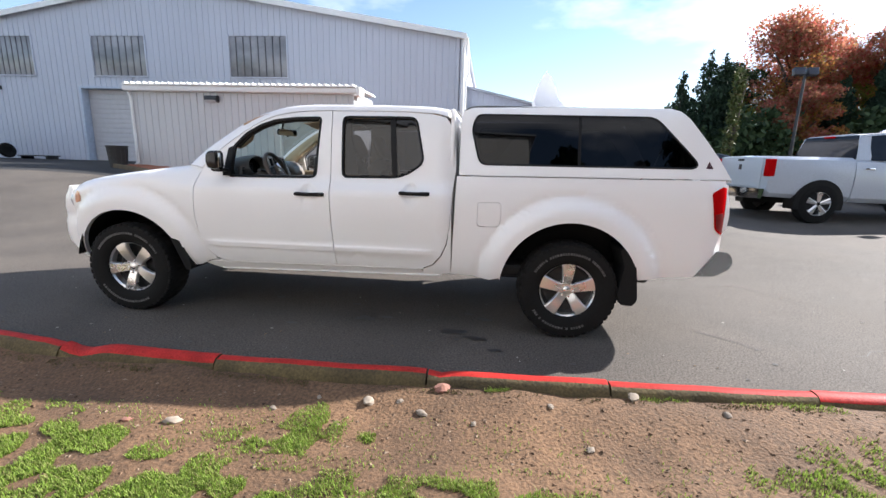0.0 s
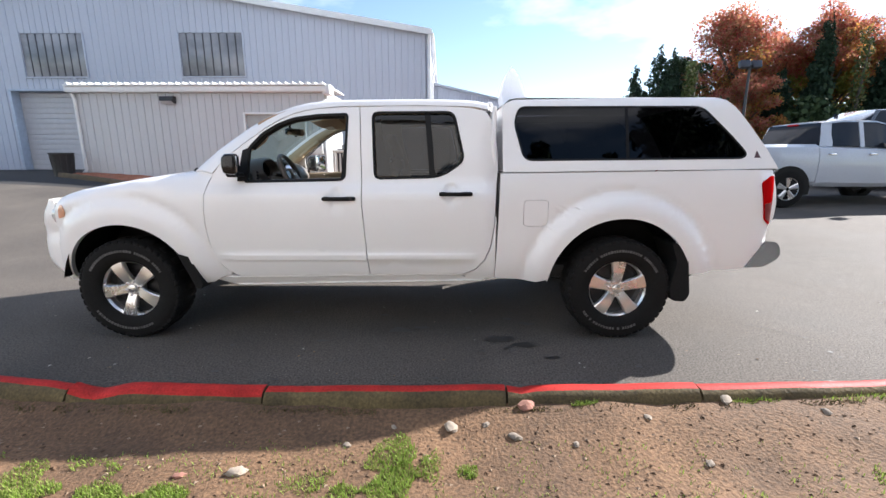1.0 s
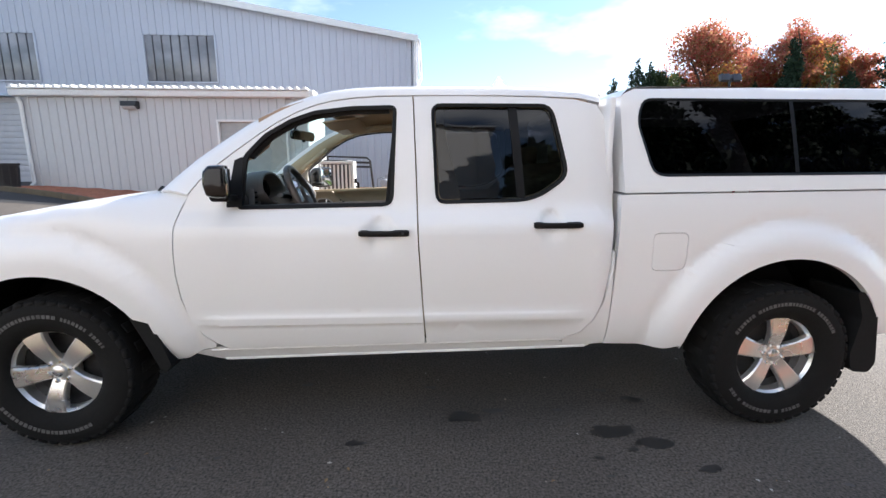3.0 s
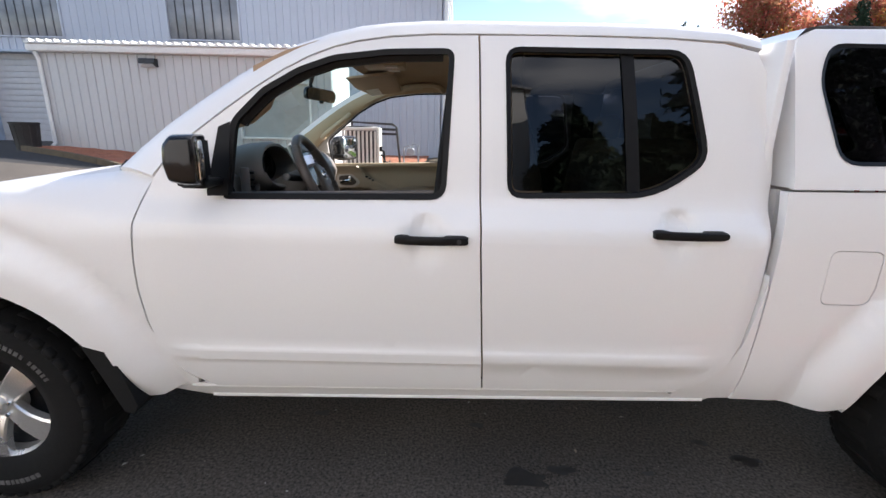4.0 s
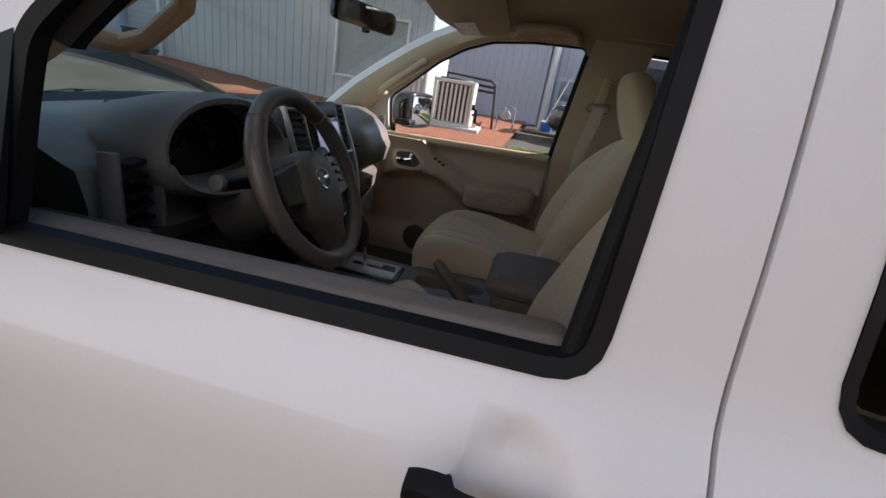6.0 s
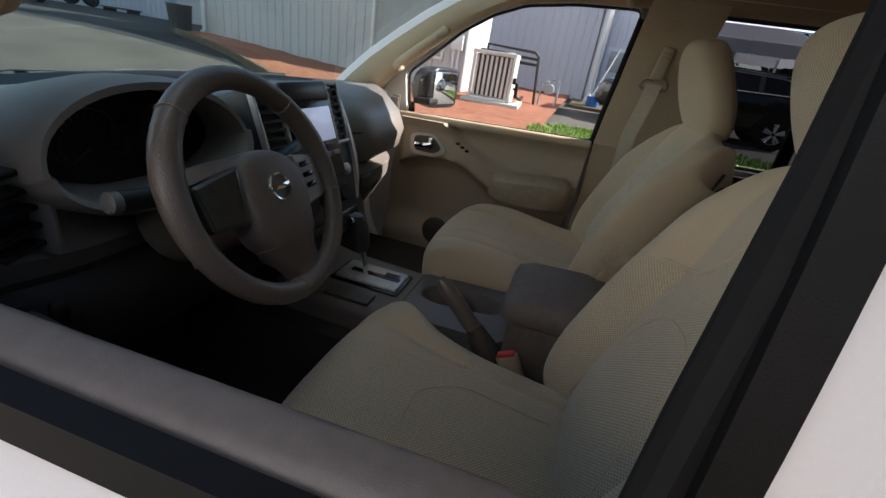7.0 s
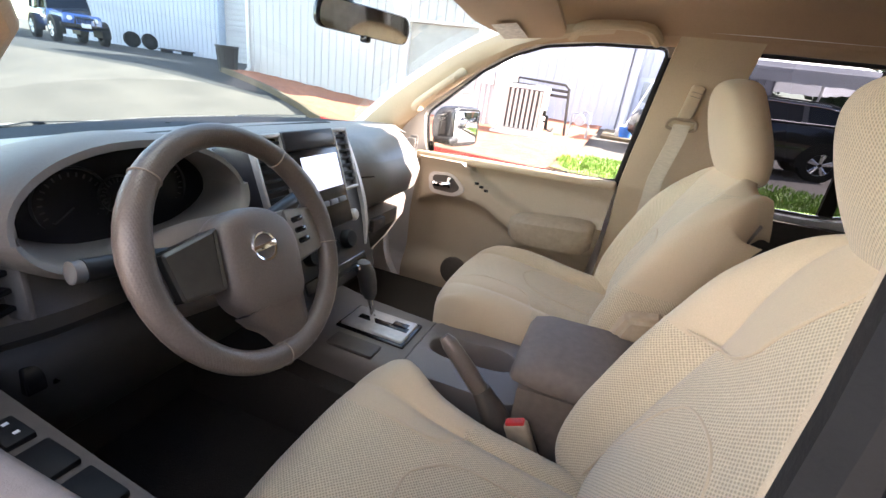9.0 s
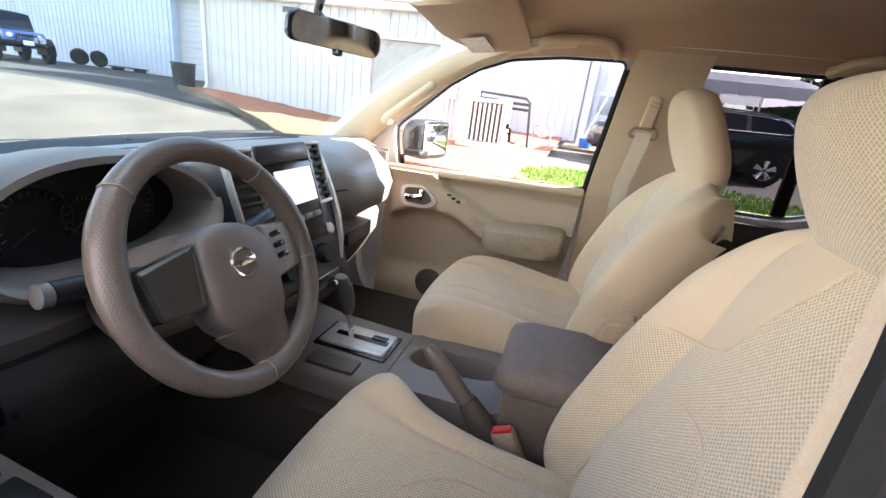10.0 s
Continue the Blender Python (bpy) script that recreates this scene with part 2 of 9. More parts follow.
def prism(bm, outline, a, b, put):
    """A flat outline given thickness: put(u, v, w) makes the place."""
    lo = [bm.verts.new(put(u, v, a)) for u, v in outline]
    hi = [bm.verts.new(put(u, v, b)) for u, v in outline]
    n = len(outline)
    bm.faces.new(lo[::-1])
    bm.faces.new(hi)
    for i in range(n):
        bm.faces.new((lo[i], lo[(i + 1) % n], hi[(i + 1) % n], hi[i]))


def rounded(poly, r=0.03, n=4):
    """The outline with its corners rounded; a corner (x, y, r) has its own radius."""
    out, k = [], len(poly)
    for i in range(k):
        p, a, b = (Vector(poly[j % k][:2]) for j in (i, i - 1, i + 1))
        rr = poly[i][2] if len(poly[i]) > 2 else r
        da, db = (a - p), (b - p)
        la, lb = min(rr, da.length * 0.48), min(rr, db.length * 0.48)
        if rr <= 0:
            out.append(tuple(p))
            continue
        s, e = p + da.normalized() * la, p + db.normalized() * lb
        for q in range(n + 1):
            u = q / n
            out.append(tuple(s * (1 - u) ** 2 + p * 2 * u * (1 - u) + e * u * u))
    return out


def sheet(outline, holes, depth, step=0.06, xs=(), zs=(), flange=0.02, side=-1, turn_holes=0.0):
    """A pressed panel over an outline of (x, z): depth(x, z) is its half width. Its rims turn inwards by flange, those of holes by turn_holes."""
    bm = bmesh.new()
    edges = []
    for loop in [outline, *holes]:
        vs = [bm.verts.new((x, 0, z)) for x, z in loop]
        edges += [bm.edges.new((vs[i], vs[(i + 1) % len(vs)])) for i in range(len(vs))]
    bmesh.ops.triangle_fill(bm, edges=edges, use_beauty=True)
    x0, x1 = min(p[0] for p in outline), max(p[0] for p in outline)
    z0, z1 = min(p[1] for p in outline), max(p[1] for p in outline)
    cx = [x0 + step * i for i in range(1, int((x1 - x0) / step) + 1)] + list(xs)
    cz = [z0 + step * i for i in range(1, int((z1 - z0) / step) + 1)] + list(zs)
    for v, k in [(c, 0) for c in cx] + [(c, 2) for c in cz]:
        co, no = [0, 0, 0], [0, 0, 0]
        co[k], no[k] = v, 1
        bmesh.ops.bisect_plane(bm, geom=list(bm.verts) + list(bm.edges) + list(bm.faces), plane_co=co, plane_no=no)
    bmesh.ops.remove_doubles(bm, verts=bm.verts, dist=0.0012)
    bmesh.ops.dissolve_degenerate(bm, edges=bm.edges, dist=0.0012)
    bmesh.ops.join_triangles(bm, faces=bm.faces, angle_face_threshold=3.2, angle_shape_threshold=0.9)
    for v in bm.verts:
        v.co.y = side * depth(v.co.x, v.co.z)
    bmesh.ops.recalc_face_normals(bm, faces=bm.faces)
    if sum(f.normal.y * f.calc_area() for f in bm.faces) * side < 0:
        bmesh.ops.reverse_faces(bm, faces=bm.faces)
    if flange:
        rim = [e for e in bm.edges if e.is_boundary]
        made = bmesh.ops.extrude_edge_only(bm, edges=rim)["geom"]
        for v in made:
            if isinstance(v, bmesh.types.BMVert):
                v.co.y -= side * flange
    return bm


def both(make):
    """Build the near side and the far side."""
    return [make(-1), make(1)]


# ---- the ground ----
def ground_z(x, y):
    z = 0.40 * max(0.0, min(1.0, (y - 1.5) / 6.0))
    z += 0.36 * ramp(-2.5, -10.0, x) * ramp(2.0, 8.0, y)
    z -= 0.13 * ramp(6.8, 9.0, x) * ramp(2.5, 5.5, y) * ramp(12.0, 8.0, y)
    return 0.013 + z - 0.05 * ramp(-5.0, -14.0, y)


def grid_sheet(xs, ys, f):
    bm = bmesh.new()
    rows = [[bm.verts.new((x, y, f(x, y))) for x in xs] for y in ys]
    for a, b in zip(rows, rows[1:]):
        for i in range(len(xs) - 1):
            bm.faces.new((a[i], a[i + 1], b[i + 1], b[i]))
    return bm


def spread(fine0, fine1, step, far):
    v = [fine0 + step * i for i in range(int((fine1 - fine0) / step) + 1)]
    lo, hi, d = fine0, v[-1], step
    while lo > -far or hi < far:
        d *= 1.5
        if lo > -far:
            lo -= d
            v.insert(0, lo)
        if hi < far:
            hi += d
            v.append(hi)
    return v


GX, GY = spread(-8, 12, 0.5, 900), spread(-6, 18, 0.5, 900)


def asphalt_z(x, y):
    # under the verge on the near side the sheet dips out of the way
    return ground_z(x, y) - 0.12 * ramp(-1.9, -2.1, y)


# shade before the warehouse is painted as darker asphalt with a straight edge
SHADED_ASPHALT = mat("shaded_asphalt", (0.020, 0.0195, 0.020), 0.9, var=0.25, scale=0.6, fine=85, fvar=0.35, bump=0.003, bscale=170)
bm = grid_sheet(GX, GY, asphalt_z)
for f in bm.faces:
    c = f.calc_center_median()
    f.material_index = 1 if 7.0 < c.y < 17.5 and -36.0 < c.x < -5.6 else 0
ground = part("ground", bm, (ASPHALT, SHADED_ASPHALT))
tagged(ground, "worn grey asphalt lot, with shade painted before the warehouse", "asphalt", kind="structure")

# a verge of bare earth behind the kerb
KERB_Y = spline((-6, -1.30), (-1, -1.56), (0.2, -1.72), (1.3, -1.79), (2.6, -1.77), (3.7, -1.74), (5.2, -1.67), (9.0, -1.45), (14, -1.1))


def verge_z(x, y):
    d = KERB_Y(x) - 0.12 - y
    n = noise.noise((x * 0.9, y * 0.9, 0.3)) * 0.035 + noise.noise((x * 4, y * 4, 2.0)) * 0.012 + noise.noise((x * 13, y * 13, 5.0)) * 0.006
    n += abs(noise.noise((x * 27, y * 27, 9.0))) * 0.006
    rut = 0.05 * math.exp(-((y - KERB_Y(x) + 0.30) / 0.16) ** 2) * ramp(3.6, 0.5, x)
    return 0.085 - 0.060 * ramp(0, 0.5, d) + 0.09 * ramp(0.6, 2.6, d) + n - rut


bm = bmesh.new()
vx = [-7 + 0.055 * i for i in range(int(13 / 0.055))] + [6.2 + 0.4 * i for i in range(22)]
vd = [0.0, 0.02] + [0.05 + 0.045 * i for i in range(60)] + [3.0, 3.6, 4.5, 6, 9, 14]
rows = [[bm.verts.new((x, KERB_Y(x) - 0.10 - d, verge_z(x, KERB_Y(x) - 0.10 - d))) for x in vx] for d in vd]
for a, b in zip(rows, rows[1:]):
    for i in range(len(vx) - 1):
        bm.faces.new((a[i], b[i], b[i + 1], a[i + 1]))
verge = part("verge", bm, DIRT, sharp=80)
tagged(verge, "bare trodden earth verge with pebbles and thin grass", "dirt", kind="structure")

# kerb of separate cast lengths, red on top and on the road side, worn
kerb = thing("kerb", "low concrete kerb with chipped red paint on its top", "kerb", kind="structure")
joints = [-6.0, -3.1, -1.4, 0.28, 1.36, 2.62, 3.64, 4.75, 6.1, 7.6, 9.2, 11.0, 13.0]
rng = random.Random(4)
for k, (xa, xb) in enumerate(zip(joints, joints[1:])):
    bm = bmesh.new()
    n = 14
    rings = []
    dz, dy = rng.uniform(-0.008, 0.008), rng.uniform(-0.008, 0.008)
    for i in range(n + 1):
        x = xa + 0.006 + (xb - xa - 0.012) * i / n
        y = KERB_Y(x) + dy
        w = noise.noise((x * 5, 0, 1)) * 0.008
        chip = 0.050 * math.exp(-((x - 0.42) / 0.14) ** 2) + 0.015 * math.exp(-((x - 2.70) / 0.06) ** 2)
        z = 0.138 + dz + noise.noise((x * 3, 3, 7)) * 0.006 - chip
        rings.append([(x, y + 0.012, -0.10), (x, y + 0.008, z - 0.03), (x, y - 0.012 + w * 0.4, z - 0.004), (x, y - 0.03, z), (x, y - 0.075 + w, z - 0.004),
                      (x, y - 0.098 + w, z - 0.026), (x, y - 0.118 + w, z - 0.07), (x, y - 0.14, -0.10)])
    loft(bm, rings)
    for f in bm.faces:
        c = f.calc_center_median()
        f.material_index = 0 if c.y > KERB_Y(c.x) - 0.085 and c.z > 0.03 and len(f.verts) < 6 else 1
    part("kerb_stone", bm, (KERB_RED, MOSSY), kerb, sharp=50)


# ---- main building, shed, wing ----
def ribbed(bm, x0, x1, zlo, zhi, y, pitch=0.30, depth=0.035, rib=0.05, face=-1):
    """Upright ribbed metal sheeting; zlo and zhi may be functions of x."""
    n = int(round((x1 - x0) / pitch))
    p = (x1 - x0) / n
    prof = []
    for i in range(n):
        a = x0 + i * p
        prof += [(a, 0), (a + p - rib * 1.6, 0), (a + p - rib * 1.25, depth), (a + p - rib * 0.35, depth)]
    prof.append((x1, 0))
    lo = [bm.verts.new((x, y + face * d, zlo(x) if callable(zlo) else zlo)) for x, d in prof]
    hi = [bm.verts.new((x, y + face * d, zhi(x) if callable(zhi) else zhi)) for x, d in prof]
    for i in range(len(prof) - 1):
        bm.faces.new((lo[i], lo[i + 1], hi[i + 1], hi[i]))


MY, MX0, MX1, RIDGE = 17.0, -30.0, 1.5, -13.0


def roof_line(x):
    return 6.78 + (MX1 - x) * 0.163 if x > RIDGE else 6.78 + (MX1 - RIDGE) * 0.163 - (RIDGE - x) * 0.163


main = thing("warehouse_building", "pale blue-grey ribbed metal warehouse with a low gable roof", "warehouse")
WINS = [(-22.5, -20.1), (-16.9, -14.0), (-9.72, -6.79)]
WZ0, WZ1 = 4.95, 6.80
DOORX0, DOORX1, DOORZ = -17.65, -13.6, 4.32
cuts = [MX0, DOORX0, -22.5, -20.1, -16.9, DOORX1, -14.0, -9.72, -6.79, MX1]
cuts = sorted(set(cuts))
for a, b in zip(cuts, cuts[1:]):
    mid = (a + b) / 2
    in_win = any(w0 < mid < w1 for w0, w1 in WINS)
    in_door = DOORX0 < mid < DOORX1
    spans = []
    base = DOORZ if in_door else -0.3
    if in_win:
        spans = [(base, WZ0), (WZ1, None)]
    else:
        spans = [(base, None)]
    for lo, hi in spans:
        bm = bmesh.new()
        ribbed(bm, a, b, lo, roof_line if hi is None else hi, MY)
        part("siding_panel", bm, SIDING, main, sharp=20)
bm = bmesh.new()
box(bm, ((MX0 + MX1) / 2, MY + 0.35, 3.2), (MX1 - MX0 - 0.1, 0.02, 7.0))
part("inner_lining", bm, GREY_TRIM, main)
bm = bmesh.new()
loft(bm, [[(MX1, MY, -0.3), (MX1, MY, roof_line(MX1)), (MX1 - 0.12, MY, roof_line(MX1)), (MX1 - 0.12, MY, -0.3)],
          [(MX1, MY + 24, -0.3), (MX1, MY + 24, roof_line(MX1)), (MX1 - 0.12, MY + 24, roof_line(MX1)), (MX1 - 0.12, MY + 24, -0.3)]])
part("side_wall", bm, SIDING, main)
bm = bmesh.new()
for xa, xb in ((MX0 - 0.2, RIDGE), (RIDGE, MX1 + 0.18)):
    za, zb = roof_line(xa), roof_line(xb)
    loft(bm, [[(xa, MY - 0.22, za), (xa, MY - 0.22, za + 0.10), (xb, MY - 0.22, zb + 0.10), (xb, MY - 0.22, zb)],
              [(xa, MY + 24, za), (xa, MY + 24, za + 0.10), (xb, MY + 24, zb + 0.10), (xb, MY + 24, zb)]])
part("roof", bm, GREY_TRIM, main)
bm = bmesh.new()
for xa, xb in ((MX0, RIDGE), (RIDGE, MX1 + 0.18)):
    za, zb = roof_line(xa), roof_line(xb)
    loft(bm, [[(xa, MY - 0.27, za - 0.14), (xa, MY - 0.27, za + 0.11), (xa, MY - 0.222, za + 0.11), (xa, MY - 0.222, za - 0.14)],
              [(xb, MY - 0.27, zb - 0.14), (xb, MY - 0.27, zb + 0.11), (xb, MY - 0.222, zb + 0.11), (xb, MY - 0.222, zb - 0.14)]])
part("fascia", bm, WHITE_TRIM, main, "white eaves trim")
bm = bmesh.new()
box(bm, (MX1 + 0.06, MY - 0.05, 3.3), (0.13, 0.13, 7.0), 0.02)
part("corner_post", bm, WHITE_TRIM, main)
bm = bmesh.new()
tube(bm, [(MX1 + 0.20, MY - 0.12, 6.72), (MX1 + 0.24, MY + 0.3, 6.4), (MX1 + 0.30, MY + 0.5, 5.3), (MX1 + 0.16, MY + 0.6, 4.9), (MX1 + 0.16, MY + 0.6, 0.2)], 0.06, 8)
part("downpipe", bm, WHITE_TRIM, main)
PANEL_GLASS = mat("old_translucent_panel", (0.26, 0.26, 0.27), 0.22, var=0.42, scale=0.9, stretch=(0.5, 1, 1.0), tint=(0.045, 0.055, 0.09))
DARK_GAP = mat("dark_gap", (0.07, 0.07, 0.08), 0.6)
for w0, w1 in WINS:
    bm = bmesh.new()
    box(bm, ((w0 + w1) / 2, MY + 0.07, (WZ0 + WZ1) / 2), (w1 - w0, 0.03, WZ1 - WZ0))
    win = part("window", bm, DARK_GAP, main, "strip window of weathered translucent panels")
    n = 8
    p = (w1 - w0) / n
    for i in range(n):
        bm = bmesh.new()
        box(bm, (w0 + p * (i + 0.5), MY + 0.03, (WZ0 + WZ1) / 2), (p - 0.055, 0.03, WZ1 - WZ0), 0.01)
        part("pane", bm, PANEL_GLASS, win)
    bm = bmesh.new()
    for x in (w0, w1):
        box(bm, (x, MY - 0.02, (WZ0 + WZ1) / 2), (0.07, 0.10, WZ1 - WZ0 + 0.1), 0.01)
    box(bm, ((w0 + w1) / 2, MY - 0.02, WZ0 - 0.03), (w1 - w0, 0.12, 0.06), 0.01)
    part("window_frame", bm, SIDING, win)
# roll-up door in a deep jamb
bm = bmesh.new()
box(bm, ((DOORX0 + DOORX1) / 2, MY + 0.33, (DOORZ + 0.3) / 2), (DOORX1 - DOORX0, 0.02, DOORZ - 0.3))
shutter = part("rollup_door", bm, ROLLUP, main, "closed white slatted roll-up door")
for i in range(16):
    bm = bmesh.new()
    z = 0.5 + (DOORZ - 0.5) * (i + 0.5) / 16
    box(bm, ((DOORX0 + DOORX1) / 2, MY + 0.30, z), (DOORX1 - DOORX0, 0.04, (DOORZ - 0.5) / 16 - 0.012), 0.012)
    part("slat", bm, ROLLUP, shutter)
bm = bmesh.new()
for x in (DOORX0 - 0.06, DOORX1 + 0.06):
    box(bm, (x, MY + 0.12, 2.2), (0.12, 0.5, 4.3), 0.01)
box(bm, ((DOORX0 + DOORX1) / 2, MY + 0.12, DOORZ + 0.05), (DOORX1 - DOORX0 + 0.24, 0.5, 0.10), 0.01)
part("door_jamb", bm, mat("blue_grey_jamb", (0.40, 0.46, 0.55), 0.5), main)


def wall_lamp(m):
    t = thing("wall_lamp", "dark bronze wall pack lamp on ribbed siding", "wall lamp", m, "wall lamps")
    bm = bmesh.new()
    loft(bm, [[(-0.22, 0, 0.11), (0.22, 0, 0.11), (0.22, 0, -0.10), (-0.22, 0, -0.10)], [(-0.21, -0.14, 0.10), (0.21, -0.14, 0.10), (0.20, -0.17, -0.02), (-0.20, -0.17, -0.02)]])
    part("housing", bm, DARK_METAL, t)
    bm = bmesh.new()
    loft(bm, [[(-0.17, -0.05, -0.101), (0.17, -0.05, -0.101), (0.17, -0.165, -0.035), (-0.17, -0.165, -0.035)], [(-0.17, -0.06, -0.115), (0.17, -0.06, -0.115), (0.17, -0.18, -0.047), (-0.17, -0.18, -0.047)]])
    part("lens", bm, mat("prismatic_lens", (0.55, 0.56, 0.56), 0.2, var=0.1), t)
    return t


SY, SX0, SX1, STOP, SB = 10.1, -9.2, -1.45, 3.30, 12.3
shed = thing("shed", "white ribbed metal lean-to with a gutter and flat roof", "shed")
bm = bmesh.new()
wx0, wx1, wz0, wz1 = -3.95, -2.05, 1.2, 2.66
ribbed(bm, SX0, wx0, 0.0, STOP, SY, 0.235, 0.03, 0.04)
ribbed(bm, wx0, wx1, 0.0, wz0, SY, 0.235, 0.03, 0.04)
ribbed(bm, wx0, wx1, wz1, STOP, SY, 0.235, 0.03, 0.04)
ribbed(bm, wx1, SX1, 0.0, STOP, SY, 0.235, 0.03, 0.04)
part("front_wall", bm, SHED_SIDING, shed, sharp=20)
bm = bmesh.new()
box(bm, (SX1 - 0.04, (SY + SB) / 2 + 0.02, 1.6), (0.08, SB - SY - 0.06, 3.5))
part("side_wall", bm, SHED_SIDING, shed)
bm = bmesh.new()
box(bm, (SX0 + 0.04, (SY + SB) / 2 + 0.02, 1.6), (0.08, SB - SY - 0.06, 3.5))
part("side_wall", bm, SHED_SIDING, shed)
bm = bmesh.new()
box(bm, ((SX0 + SX1) / 2, SB - 0.04, 1.6), (SX1 - SX0 - 0.2, 0.08, 3.5))
part("back_wall", bm, SHED_SIDING, shed)
bm = bmesh.new()
n = 36
rib_line = []
for i in range(n):
    x = SX0 - 0.1 + (SX1 - SX0 + 0.2) * (i + 0.5) / n
    w = (SX1 - SX0 + 0.2) / n
    rib_line += [(x - w / 2, 0.0), (x - w * 0.22, 0.0), (x - w * 0.12, 0.06), (x + w * 0.12, 0.06), (x + w * 0.22, 0.0)]
rib_line += [(SX1 + 0.1, 0.0), (SX1 + 0.1, -0.04), (SX0 - 0.1, -0.04)]
loft(bm, [[(x, SY - 0.25, 3.50 + d) for x, d in rib_line], [(x, SB + 0.1, 3.53 + d) for x, d in rib_line]])
part("roof", bm, WHITE_TRIM, shed, "white ribbed metal roof", sharp=20)
bm = bmesh.new()
prof = [(0, 0.08), (-0.02, 0.18), (-0.13, 0.18), (-0.15, 0.10), (-0.12, 0.02), (0, 0)]
loft(bm, [[(x, SY - 0.06 + a, 3.27 + b) for a, b in prof] for x in (SX0 - 0.12, SX1 + 0.12)])
part("gutter", bm, WHITE_TRIM, shed)
bm = bmesh.new()
box(bm, (SX1 + 0.10, SY + 0.12, 3.36), (0.22, 0.55, 0.28), 0.01)
part("eaves_box", bm, WHITE_TRIM, shed)
bm = bmesh.new()
tube(bm, [(SX0 + 0.02, SY - 0.12, 3.26), (SX0 + 0.04, SY - 0.05, 3.10), (SX0 + 0.05, SY - 0.05, 0.95), (SX0 + 0.05, SY - 0.16, 0.86)], 0.05, 8)
part("downpipe", bm, WHITE_TRIM, shed)
bm = bmesh.new()
box(bm, ((wx0 + wx1) / 2, SY + 0.05, (wz0 + wz1) / 2), (wx1 - wx0, 0.04, wz1 - wz0))
sw = part("window", bm, mat("dull_grey_window_cover", (0.33, 0.34, 0.34), 0.4, var=0.1), shed, "covered grey window")
bm = bmesh.new()
for x in (wx0, wx1):
    box(bm, (x, SY - 0.02, (wz0 + wz1) / 2), (0.06, 0.12, wz1 - wz0 + 0.06), 0.008)
for z in (wz0, wz1):
    box(bm, ((wx0 + wx1) / 2, SY - 0.02, z), (wx1 - wx0 - 0.06, 0.12, 0.06), 0.008)
part("window_frame", bm, WHITE_TRIM, sw)
wall_lamp(pose(-6.25, SY - 0.03, 3.06))
wall_lamp(pose(-22.4, MY - 0.03, 4.30))

# wing set back to the right of the warehouse
wing = thing("rear_wing", "pale metal wing set back behind the warehouse corner", "building")
bm = bmesh.new()
ribbed(bm, MX1 + 0.1, 6.7, -0.2, lambda x: 5.08 - (x - 1.7) * 0.235, 20.5, 0.30)
part("front_wall", bm, SIDING, wing, sharp=20)
bm = bmesh.new()
loft(bm, [[(MX1, 20.3, 5.10), (6.9, 20.3, 3.88), (6.9, 20.3, 4.00), (MX1, 20.3, 5.22)], [(MX1, 34, 5.10), (6.9, 34, 3.88), (6.9, 34, 4.00), (MX1, 34, 5.22)]])
part("roof", bm, GREY_TRIM, wing)
bm = bmesh.new()
box(bm, (2.35, 20.40, 1.45), (1.0, 0.10, 2.1), 0.01)
wd = part("door", bm, mat("pale_blue_door", (0.50, 0.55, 0.66), 0.5), wing, "pale blue half-glazed door")
bm = bmesh.new()
box(bm, (2.35, 20.335, 1.95), (0.62, 0.03, 0.80), 0.005)
part("pane", bm, mat("dim_pane", (0.30, 0.34, 0.36), 0.1), wd)


# ---- the pickup truck: shell ----
truck = thing("pickup_truck", "white crew-cab pickup with matching canopy parked on asphalt", "pickup truck")
WB = 3.55
cab_w = spline((0.38, 0.775), (0.43, 0.815), (0.50, 0.852), (0.60, 0.880), (0.75, 0.898), (0.92, 0.907), (1.03, 0.905), (1.07, 0.899), (1.11, 0.880), (1.15, 0.856), (1.18, 0.845), (1.22, 0.836), (1.30, 0.823), (1.45, 0.790), (1.62, 0.742), (1.70, 0.714))
nose_in = spline((-0.62, 0.17), (-0.50, 0.085), (-0.35, 0.030), (-0.15, 0.004), (0.0, 0.0))
hood_z = spline((-0.60, 1.005), (-0.46, 1.060), (-0.29, 1.104), (0.10, 1.172), (0.49, 1.224), (0.70, 1.250))
bed_w = spline((0.40, 0.800), (0.50, 0.845), (0.62, 0.868), (0.80, 0.880), (1.00, 0.882), (1.12, 0.874), (1.19, 0.862), (1.24, 0.850))
canopy_w = spline((1.18, 0.862), (1.24, 0.856), (1.32, 0.832), (1.50, 0.782), (1.66, 0.732), (1.70, 0.715), (1.735, 0.685))
CUPS = [(1.547, 1.050), (2.345, 1.078)]


def flare(x, z, cx, cz, amount, r0, r1):
    r = math.hypot(x - cx, z - cz)
    return amount * ramp(r1, r0, r) - 0.010 * ramp(r1 + 0.01, r1 - 0.02, r) * (r > r1 - 0.06)


def depth_fender(x, z):
    k = ramp(0.15, 0.55, x)
    w = cab_w(min(z, 1.06)) * (1 - k) + cab_w(z) * k - nose_in(x) + flare(x, z, 0.01, 0.39, 0.030, 0.55, 0.70)
    top, r = hood_z(x), 0.10
    u = max(0.0, min(1.0, (z - (top - r)) / r))
    return w - r * (1 - math.sqrt(max(0.0, 1 - u * u)))


